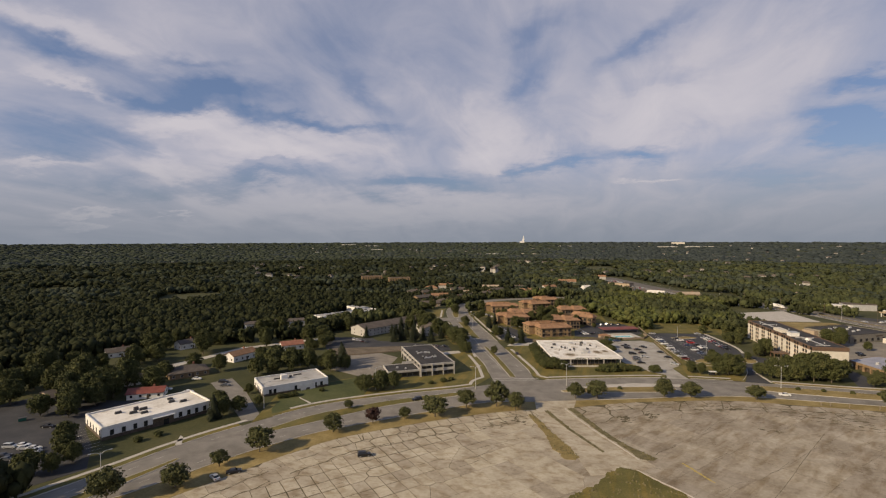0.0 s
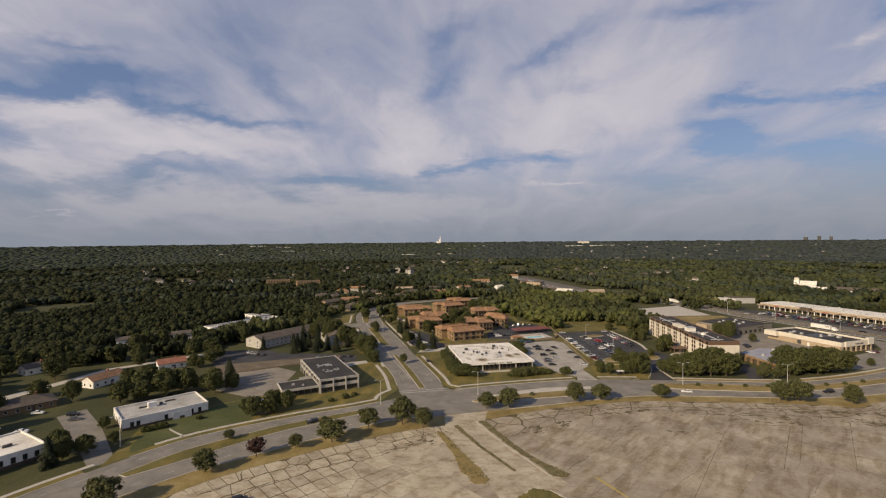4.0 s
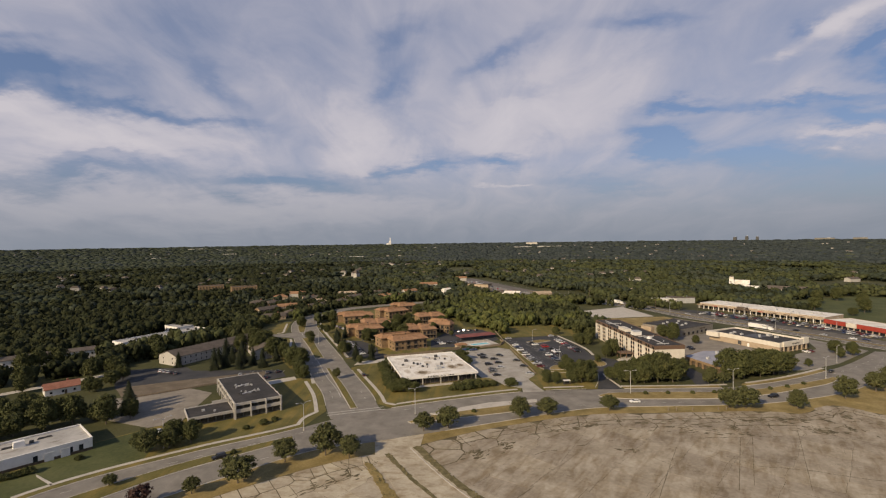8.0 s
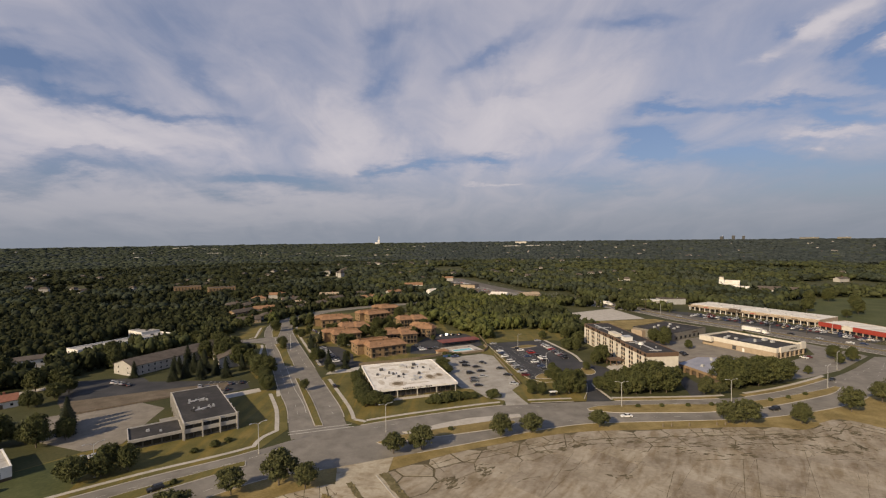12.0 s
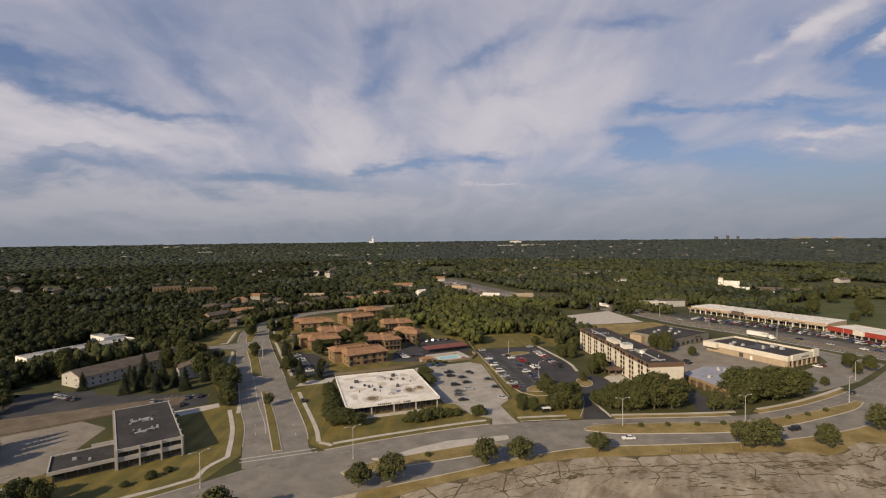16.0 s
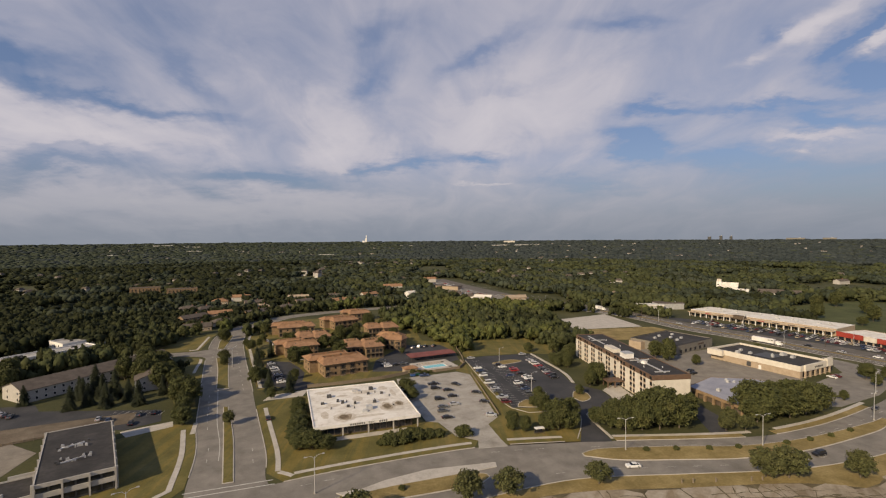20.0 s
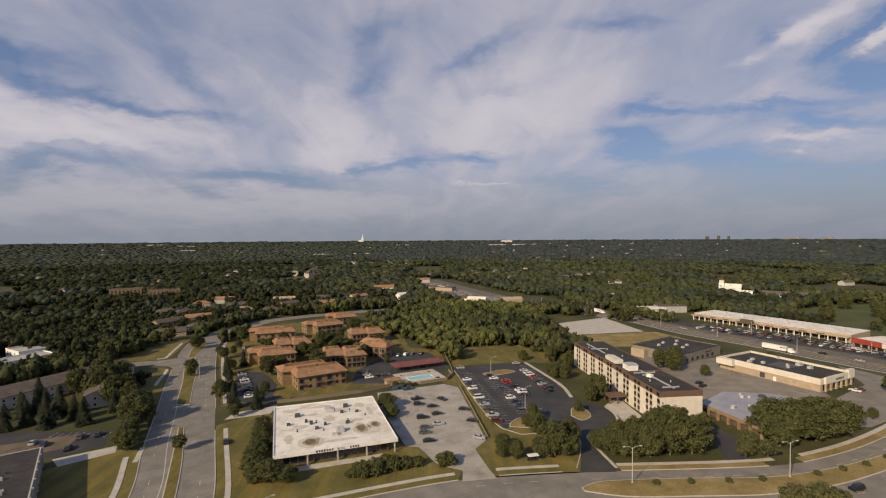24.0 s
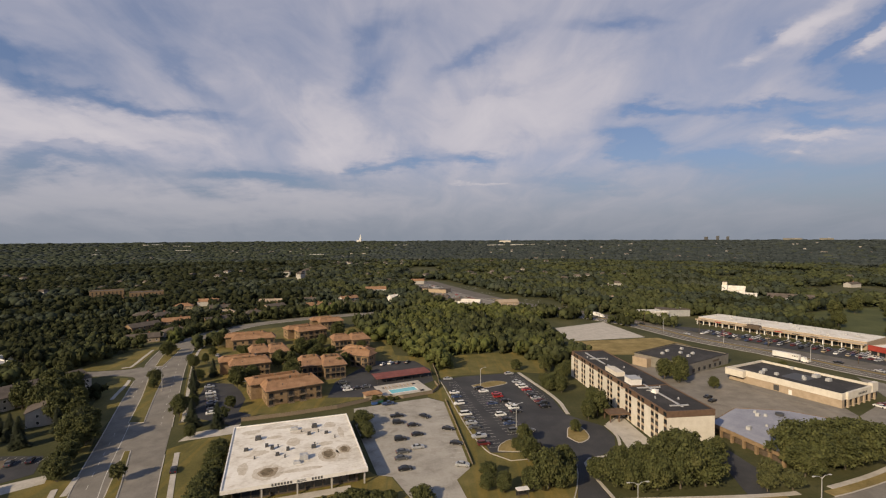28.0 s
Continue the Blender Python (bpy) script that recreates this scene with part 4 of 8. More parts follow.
sheet("embankment", [(-134.5, -41.5), (-110, -29.5), (-88, -19.5), (-68, -11), (-65, -24), (-85, -35), (-101, -47), (-118, -59.5)], M["bank"], 0.07, "bare brown bank between the car park and the dusty yard", "ground")
for line in ([(-73.2, 48), (-77, 59), (-80.6, 71), (-83.6, 78)], [(-102.6, 100.6), (-98.4, 102.8), (-103.2, 122), (-109.6, 146)], [(-38.5, -25), (-34.6, -36)]):
    a = smooth_line(line, 3)
    tagged(part("pavement", Mesh().ribbon(a, offset(a, 1.6), -0.1, 0.16), M["concrete"]), "pale concrete footpath beside the avenue", "pavement", kind="structure")
sheet("lawn_apartment", [(70, 46), (76, 72), (94, -10), (117, -12), (117, -30), (110, -48.6), (98, -49.2), (83.4, -50.4), (81.6, -44.6), (78.7, -30.7), (83.4, -23.5), (77, 38)], M["lawn"], 0.03, "mown lawn between two car parks", "lawn")
OFFICE_LOT = [(42, 12), (38.4, 31.2), (70.2, 43.6), (77.2, 37.9), (83.6, -23.5), (78.9, -30.7), (81.8, -44.6), (83.6, -51), (73.0, -52.4), (73.5, -45.7), (65.8, -41.7), (59.3, -28.1), (54.5, -27)]
sheet("car_park_office", OFFICE_LOT, M["lot_concrete"], 0.06, "pale concrete car park beside the white office", "car park")
DARK_LOT = [(76.6, 71), (88, 76), (117.8, 82), (126.6, 41), (126.8, 21), (132, 14.5), (138, 8), (138.5, -2), (134, -14), (127, -17), (120.5, -22), (121.5, -48.5), (110, -48.5), (117, -28), (117, -13.5), (91.5, -13)]
sheet("car_park_apartments", DARK_LOT, M["asphalt_dark"], 0.06, "fresh black asphalt car park of the apartment block", "car park")
sheet("car_park_courtyard", [(24, 46), (44, 46), (50, 44), (73, 70), (71, 92), (62, 110), (38, 110), (29, 86), (23, 70)], M["asphalt_dark"], 0.05, "dark asphalt yard between tile-roofed apartments", "car park")
sheet("drive_courtyard", [(-29, 18), (-22, 22), (-5, 14), (-3, 26), (-10, 30), (-13, 46), (-20, 58), (-28, 69), (-42, 72), (-36, 50)], M["asphalt_dark"], 0.05, "dark asphalt drive with parked cars", "car park")
sheet("drive_apron", [(-20, 0.5), (-3.5, 6.5), (-3.5, 16), (-19, 8)], M["concrete"], 0.085, "pale concrete driveway apron off the avenue", "driveway")
sheet("car_park_grey", [(-160, -8), (-120, -1), (-112, -9), (-60, -9), (-53, -22), (-62, -31), (-90, -28), (-133, -44)], M["asphalt_dark"], 0.05, "dark asphalt car park of the grey apartments", "car park")
sheet("yard_gravel", [(-126, -60), (-96, -42), (-80, -50), (-77, -70), (-74, -88), (-84, -94), (-106, -86), (-118, -72)], M["dirt"], 0.062, "pale dusty yard behind the dark office", "yard")
sheet("drive_office", [(-62.8, -32.6), (-48.0, -22.6), (-45.0, -28.0), (-57.1, -38)], M["concrete"], 0.075, "pale concrete drive off the avenue", "driveway")
sheet("drive_side", [(-152, -126), (-147.5, -116), (-124.4, -133.4), (-100.3, -155.2), (-95.6, -160), (-99.6, -166), (-117.7, -151.5), (-132.8, -140.4)], M["asphalt"], 0.05, "grey asphalt side drive between white offices", "driveway")
sheet("car_park_west", [(-215, -168), (-160, -158), (-157, -187), (-136, -200), (-121, -213), (-127, -228), (-150, -262), (-235, -262)], M["asphalt_dark"], 0.05, "dark asphalt car park beside the long white office", "car park")
sheet("street_west", [(-205, -118), (-192, -54), (-152, -6), (-148, -10), (-187, -56), (-198, -120)], M["concrete"], 0.05, "narrow pale street between small houses", "road")
sheet("car_park_shop", [(246, 14), (262, 24), (276, 32), (292, 66), (300, 40), (304, 26), (262, -4), (232, -18), (214, -16), (222, 2)], M["asphalt"], 0.05, "worn grey asphalt car park in front of the shop", "car park")
sheet("lane_shop", [(171, 4), (173, 60), (180, 95), (205, 100), (207, 72), (222, 82), (240, 90), (262, 98), (270, 85), (224, 66), (247, 22), (244, 10), (222, 2)], M["asphalt"], 0.03, "worn grey asphalt lane between the shops", "car park")
sheet("yard_shop", [(176, 2), (176, 26), (200, 40), (219, 62), (240, 16), (222, 6), (214, 14)], M["dirt"], 0.04, "pale worn yard behind the shops", "yard")
sheet("drive_apartments", [(160, -46), (166, -46), (174, -28), (172, 0), (168, -10)], M["asphalt_dark"], 0.05, "dark asphalt drive beside the apartment block", "driveway")
sheet("car_park_mall", [(262, 214), (284, 200), (344, 112), (352, 66), (338, 60), (323, 96), (301, 131), (270, 192)], M["asphalt_dark"], 0.08, "wide dark asphalt car park before the shopping row", "car park")
sheet("concrete_pad", [(172, 206), (220, 231), (228, 168), (170, 158)], M["concrete"], 0.04, "bare pale concrete pad of a vanished building", "ground")
sheet("car_lots_north", [(38, 610), (62, 480), (88, 372), (112, 328), (150, 306), (176, 290), (150, 348), (110, 460), (62, 620)], M["asphalt"], 0.04, "grey asphalt lots beside the far end of the wide road", "car park")
sheet("meadow", MEADOW, M["meadow"], 0.03, "open green meadow behind the shopping row", "lawn")
sheet("car_park_hidden", HIDDEN_LOT, M["asphalt_dark"], 0.05, "dark asphalt car lot among trees", "car park")
sheet("lawn_pad", [(168, 156), (236, 166), (246, 140), (200, 118), (166, 120)], M["dry"], 0.04, "dry yellow grass beside the concrete pad", "lawn")
sheet("forecourt_apartments", [(139, -14), (150, -12), (149, 20), (139.5, 10), (140.5, -2)], M["concrete"], 0.05, "pale concrete forecourt with planting", "pavement")
# kerbed islands in the black car park
for nm, pl in (("island_lot", [(91.6, 60.5), (95.5, 55.8), (110, 63.6), (103.3, 67.7)]), ("island_lot", [(121, -1.5), (124, -6.8), (129.3, -2), (128.8, 7.5), (124, 7)]), ("island_lot", [(94, -12.2), (103, -12.6), (103.6, -6), (99.5, -3), (95, -8)])):
    island(nm, smooth_line(pl + pl[:1], 2)[:-1], M["dry"], "kerbed grass island in the black car park")
kerb_line("kerb", smooth_line([(118.2, 81.6), (127, 41), (127.2, 21)]), 1.6, 0.2)
kerb_line("kerb", smooth_line([(110, -45.5), (116.6, -29), (116.6, -14), (91.2, -13.4), (76.2, 71)], 6), 0.3, 0.2)
kerb_line("kerb", smooth_line([(121.9, -46), (120.6, -22), (127, -17.4), (134.4, -14.4), (139, -2), (138.4, 8.4)], 3), -1.0, 0.2)

# painted lines
marks = Mesh()


def dashes(line, d, w=0.14, on=3.0, off=6.0, z=0.036, m=None):
    pts, acc = offset(line, d), 0.0
    m = m or marks
    for (x0, y0), (x1, y1) in zip(pts, pts[1:]):
        L = math.hypot(x1 - x0, y1 - y0)
        if (acc % (on + off)) < on:
            t = Vector((x1 - x0, y1 - y0)).normalized()
            nx, ny = -t.y * w / 2, t.x * w / 2
            e = min(1.0, on / max(L, 0.01))
            m.add([(x0 + nx, y0 + ny, z), (x0 - nx, y0 - ny, z), (x0 + (x1 - x0) * e - nx, y0 + (y1 - y0) * e - ny, z), (x0 + (x1 - x0) * e + nx, y0 + (y1 - y0) * e + ny, z)], [(0, 1, 2, 3)])
        acc += L


dashes([p for p in FAR_N if not -22 < p[0] < 14], -4.6, z=0.036)
dashes([p for p in NEAR_S if not -14 < p[0] < 36], 4.6, z=0.036)
ave = [p for p in AVE_W if -62 < p[1] < 110]
dashes(ave, -3.8, z=0.056)
dashes(ave, -7.4, on=40, off=0, z=0.056, w=0.2)
dashes([p for p in AVE_E if -62 < p[1] < 150], 4.0, z=0.056)
for k in (6, 10, 15, 19):
    dashes(ART_E[8:], k, on=6, off=6, z=0.076, w=0.22)
# bars across the avenue mouth
for (x0, y0), (x1, y1) in (((-15.5, -79), (8.2, -71.5)), ((-14.6, -81.6), (9.5, -74))):
    t = Vector((x1 - x0, y1 - y0)).normalized() * 0.2
    marks.add([(x0 - t.y, y0 + t.x, 0.057), (x0 + t.y, y0 - t.x, 0.057), (x1 + t.y, y1 - t.x, 0.057), (x1 - t.y, y1 + t.x, 0.057)], [(0, 1, 2, 3)])


def bays(x0, y0, x1, y1, depth, n, z=0.068):
    """Parking bay lines along a row."""
    d = Vector((x1 - x0, y1 - y0))
    u = d.normalized()
    nx, ny = -u.y * depth, u.x * depth
    for i in range(n + 1):
        px, py = x0 + d.x * i / n, y0 + d.y * i / n
        wx, wy = u.x * 0.06, u.y * 0.06
        marks.add([(px - wx, py - wy, z), (px + wx, py + wy, z), (px + wx + nx, py + wy + ny, z), (px - wx + nx, py - wy + ny, z)], [(0, 1, 2, 3)])


bays(80, 66, 91.5, -9, 5, 27)
bays(124.5, 40, 118, 76, 5, 14)
bays(94, 52, 103.5, 2, 5, 18)
bays(104.5, 2.4, 95, 52.4, 5, 18)
bays(77.0, 36, 83.2, -22, -5, 18, 0.0645)
bays(-78, -10, -58, -10, -5, 8)
bays(-152, -212, -140, -220, 5, 5)
bays(-128, -200, -160, -186, 5, 11)
tagged(part("road_markings", marks, M["paint_white"]), "faded white painted lane and bay lines", "road markings", kind="structure")

# ---- buildings ----
_win = {}


def window(parent, x, y, z, a, w, h, frame_mat="metal_grey", proud=0.06, name="window"):
    """A framed window set on a wall; a is the wall's direction, its outside on the right hand."""
    key = (w, h, frame_mat, proud)
    if key not in _win:
        fr = Mesh()
        t = 0.09
        for cx, cz, sx, sz in ((0, -h / 2 + t / 2, w, t), (0, h / 2 - t / 2, w, t), (-w / 2 + t / 2, 0, t, h - 2 * t), (w / 2 - t / 2, 0, t, h - 2 * t)):
            fr.box(cx, -proud / 2, cz - sz / 2, sx, proud, sz)
        pane = Mesh().box(0, -0.012, -h / 2 + t, w - 2 * t, 0.024, h - 2 * t)
        f, p = fr.data("window"), pane.data("pane")
        f.materials.append(M[frame_mat])
        p.materials.append(M["glass"])
        _win[key] = (f, p)
    f, p = _win[key]
    ob = new(name, f)
    ob.parent = parent
    ob.matrix_basis = pose(x, y, z, 0, 0, a)
    pane = new("pane", p)
    pane.parent = ob
    return ob


def facade(L, W, side):
    """Start point and direction of a side of the plan rectangle."""
    return {"s": (0, 0, 0), "e": (L, 0, 90), "n": (L, W, 180), "w": (0, W, 270)}[side]


def along(L, W, side, s, out=0.0):
    x, y, a = facade(L, W, side)
    c, n = math.cos(radians(a)), math.sin(radians(a))
    return x + c * s + n * out, y + n * s - c * out, a


def box_walls(e, x0, y0, x1, y1, z0, z1, mat, t=0.3, name="wall"):
    for a, b, c, d in ((x0, y0, x1, y0 + t), (x0, y1 - t, x1, y1), (x0, y0 + t, x0 + t, y1 - t), (x1 - t, y0 + t, x1, y1 - t)):
        part(name, Mesh().box((a + c) / 2, (b + d) / 2, z0, c - a, d - b, z1 - z0), mat, e)


def ring(x0, y0, x1, y1, z0, z1, t):
    m = Mesh()
    for a, b, c, d in ((x0, y0, x1, y0 + t), (x0, y1 - t, x1, y1), (x0, y0 + t, x0 + t, y1 - t), (x1 - t, y0 + t, x1, y1 - t)):
        m.box((a + c) / 2, (b + d) / 2, z0, c - a, d - b, z1 - z0)
    return m


def roof_unit(e, x, y, z, sx, sy, sz, mat="metal_grey", turn=0.0):
    m = Mesh().box(x, y, z, sx * 1.1, sy * 1.1, 0.12, turn).box(x, y, z + 0.12, sx, sy, sz, turn, 0.94)
    m.cyl(x + sx * 0.18, y, z + 0.1 + sz, min(sx, sy) * 0.28, min(sx, sy) * 0.25, 0.12, 10)
    m.box(x - sx * 0.3, y, z + 0.1 + sz, sx * 0.15, sy * 0.7, 0.07, turn)
    return part("roof_unit", m, M[mat], e)


def vent(e, x, y, z, r=0.3, h=0.6, mat="metal_dark"):
    m = Mesh().cyl(x, y, z, r * 1.2, r, 0.1, 8).cyl(x, y, z + 0.1, r * 0.6, r * 0.6, h, 8).cyl(x, y, z + 0.1 + h, r, r * 0.7, 0.16, 8)
    return part("vent", m, M[mat], e)


def blob(e, x, y, z, rx, ry, mat, name, seed):
    """A thin uneven patch of dirt."""
    rng = random.Random(seed)
    pts = []
    for i in range(44):
        a = 2 * math.pi * i / 44
        k = 1 + 0.22 * noise.noise((math.cos(a) * 1.6 + seed, math.sin(a) * 1.6, seed * 0.37)) + rng.uniform(-0.06, 0.06)
        pts.append((x + rx * k * math.cos(a), y + ry * k * math.sin(a)))
    return part(name, Mesh().prism(pts, z, z + 0.012), mat, e)


def white_office():
    L, W = 40.2, 46.5
    e = thing("office_building", 13.9, -44.1, 17.3, 0, "single-storey office with wide white roof on columns over dark glass", "office building")
    part("roof", Mesh().box(L / 2, W / 2, 4.0, L, W, 0.72), M["white_roof"], e, "stained white membrane roof with brown ponding marks")
    part("fascia", ring(-0.06, -0.06, L + 0.06, W + 0.06, 3.85, 5.0, 0.35), M["white_wall"], e, "deep white fascia")
    ins = 2.6
    box_walls(e, ins, ins, L - ins, W - ins, 0.0, 4.0, M["wood_dark"], 0.3)
    for i in range(5):
        for yy in (0.8, W - 0.8):
            x = 0.9 + i * (L - 1.8) / 4
            part("column", Mesh().box(x, yy, 0, 0.45, 0.45, 3.95), M["siding"], e)
    for i in range(1, 5):
        for xx in (0.8, L - 0.8):
            part("column", Mesh().box(xx, 0.8 + i * (W - 1.6) / 5, 0, 0.45, 0.45, 3.95), M["siding"], e)
    for i in range(14):
        window(e, ins + 1.3 + i * 2.46, ins, 2.1, 0, 2.2, 3.2, "metal_dark")
    for i in range(16):
        x, y, a = along(L, W, "e", 4.2 + i * 2.5)
        window(e, x - ins, y, 2.1, a, 2.2, 3.2, "metal_dark")
        x, y, a = along(L, W, "w", 4.2 + i * 2.5)
        window(e, x + ins, y, 2.1, a, 2.2, 3.2, "metal_dark")
    part("terrace", Mesh().box(L / 2, -0.8, -0.1, 30, 3.2, 0.28), M["concrete"], e, "pale concrete walkway")
    # lettering on the fascia: only the middle word is lettered, the rest are bars
    cu = bpy.data.curves.new("lettering", "FONT")
    cu.body, cu.size, cu.extrude, cu.align_x = "BLDG.", 1.0, 0.03, "CENTER"
    cu.materials.append(M["metal_dark"])
    tx = new("lettering", cu)
    tx.parent = e
    tx.matrix_basis = pose(21.3, -0.1, 4.08, 90, 0, 0)
    for i in range(7):
        part("letter_bar", Mesh().box(13.4 + i * 0.83, -0.1, 4.1, 0.52, 0.06, 0.68), M["metal_dark"], e)
    for i in range(4):
        part("letter_bar", Mesh().box(24.3 + i * 0.83, -0.1, 4.1, 0.5, 0.06, 0.68), M["metal_dark"], e)
    z = 4.72
    for x, y, sx, sy, sz in ((8.6, 33, 1.9, 1.7, 1.0), (11.5, 26, 1.0, 0.9, 0.9), (20.5, 37.5, 2.6, 1.5, 0.8), (27.5, 37.6, 1.8, 1.6, 1.1), (25.3, 31.5, 1.2, 1.0, 0.8), (13.2, 23.5, 1.1, 1.1, 1.0), (18, 21, 1.0, 1.0, 0.9), (26.0, 20, 1.4, 1.0, 0.9), (22.5, 13, 2.6, 2.2, 1.4), (20.4, 10.6, 2.0, 1.4, 0.6), (14.8, 18.2, 1.2, 0.9, 0.8), (5.2, 25, 1.3, 1.1, 0.7), (31, 30.5, 1.2, 0.9, 0.7)):
        roof_unit(e, x, y, z, sx, sy, sz, "metal_dark" if sx < 2 else "metal_grey")
    for x, y in ((15, 24.5), (28.5, 32.8), (26.5, 22.4), (22.8, 34.5), (33.5, 26), (17, 16), (8, 18)):
        vent(e, x, y, z)
    for k, (x, y, rx, ry) in enumerate(((12.0, 7.6, 2.5, 3.0), (30.0, 13.6, 1.9, 3.4), (35.3, 15.6, 1.5, 2.6))):
        blob(e, x, y, z, rx * 1.7, ry * 1.5, M["stain"], "ponding_stain", k + 60)
        blob(e, x + 0.2, y, z + 0.013, rx * 1.1, ry * 1.05, M["stain_mid"], "ponding_stain", k + 5)
        blob(e, x, y + 0.2, z + 0.026, rx * 0.75, ry * 0.72, M["stain_deep"], "ponding_stain", k)
    for k, (x, y, rx, ry) in enumerate(((6, 40, 3.2, 2.0), (18, 41, 4.0, 1.4), (24, 35, 5.0, 2.2), (33, 38, 2.2, 2.6), (9, 22, 3.0, 2.0), (20, 27, 2.2, 3.2), (30, 22, 2.4, 1.6), (5, 12, 1.6, 4.0), (22, 6, 6.0, 1.2), (36, 30, 1.0, 5.0), (14, 33, 2.6, 1.4))):
        blob(e, x, y, z, rx, ry, M["stain"], "roof_stain", k + 100)
    return e


white_office()


def apartment_block():
    L, W, h = 17.8, 88.5, 13.1
    e = thing("apartment_building", 152.4, -12.8, 5.0, 0, "five-storey cream apartment block with brown top band and dark roof", "apartment building")
    jog = 28.5
    # south wing stands a little forward of the north wing
    for nm, x0, y0, y1 in (("south", 0.0, 0.0, jog), ("north", 1.4, jog, W)):
        box_walls(e, x0, y0, L + x0 * 0.5, y1, 0, 10.9, M["cream"], 0.3)
        part("band", ring(x0 - 0.12, y0 - 0.12, L + x0 * 0.5 + 0.12, y1 + 0.12, 10.9, h, 0.4), M["brown_band"], e, "brown metal band round the top storey")
        part("roof", Mesh().box((x0 + L + x0 * 0.5) / 2, (y0 + y1) / 2, h - 0.6, L - x0 * 0.5 - 0.4, y1 - y0 - 0.4, 0.3), M["dark_roof"], e, "black membrane roof")
    # window bays two by two, broad cream panels standing proud between them
    bays_y = [0.9] + [7.4 + 9.4 * i for i in range(9)]
    for k, yc in enumerate(bays_y):
        x = 0.0 if yc < jog - 1 else 1.4
        cols = (0.0,) if k == 0 else (-1.45, 1.45)
        part("recess_panel", Mesh().box(x - 0.03, yc, 0, 0.1, 1.5 if k == 0 else 4.9, 10.88), M["tan_block"], e)
        for fl in range(5):
            z = 1.45 + fl * 2.6
            out = 0.14 if z > 10.5 else 0.09
            for dy in cols:
                window(e, x - out, yc + dy, z, 270, 2.1, 1.65, "brown_band", 0.05)
        if k:
            part("fin", Mesh().box(x - 0.1, yc, 0, 0.4, 0.5, 10.9), M["cream"], e)
        y1 = bays_y[k + 1] - 2.5 if k + 1 < len(bays_y) else W
        y0 = yc + (0.8 if k == 0 else 2.5)
        if y1 > y0 + 0.4:
            part("wall_panel", Mesh().box(x - 0.08, (y0 + y1) / 2, 0, 0.36, y1 - y0, 10.9), M["cream"], e)
    part("stair_tower", Mesh().box(5.2, 32.5, h - 0.5, 4.6, 5.4, 2.6), M["white_wall"], e, "white rooftop stair house")
    part("tower_cap", Mesh().box(5.2, 32.5, h + 2.1, 5.0, 5.8, 0.2), M["metal_grey"], e)
    part("penthouse", Mesh().box(4.8, 47.5, h - 0.4, 4.0, 10.5, 1.9), M["cream"], e, "cream plant housing on the roof")
    part("vent_dome", Mesh().box(7.6, 20.2, h - 0.4, 2.2, 2.4, 1.4, 0.4, 0.6), M["white_wall"], e)
    for x, y0, y1, w in ((8.4, 4, 30, 0.7), (7.6, 36, 60, 0.8), (7.0, 62, 84, 0.7)):
        part("duct", Mesh().box(x, (y0 + y1) / 2, h - 0.3, w, y1 - y0, 0.35), M["metal_grey"], e, "pale roof duct")
    for y, w in ((5.5, 7), (26, 9), (72, 8), (22.5, 5)):
        part("duct", Mesh().box(8.0, y, h - 0.3, w, 0.6, 0.35), M["metal_grey"], e, "pale roof duct")
    for x, y in ((12, 12), (13, 26), (12, 40), (13, 55), (12, 70), (4, 14), (4, 75)):
        vent(e, x, y, h - 0.32, 0.35, 0.5, "metal_grey")
    # entrance canopy
    c = part("canopy", Mesh().box(-4.4, 27.5, 3.0, 8.6, 6.2, 0.5), M["brown_band"], e, "flat brown entrance canopy")
    for x in (-8.2, -4.6):
        for y in (25, 30):
            part("canopy_post", Mesh().box(x, y, 0, 0.4, 0.4, 3.0), M["brown_band"], c)
    part("rear_wing", Mesh().box(14, 90, 0, 9, 8, 11.4), M["metal_grey"], e, "pale metal rear wing")
    return e


apartment_block()


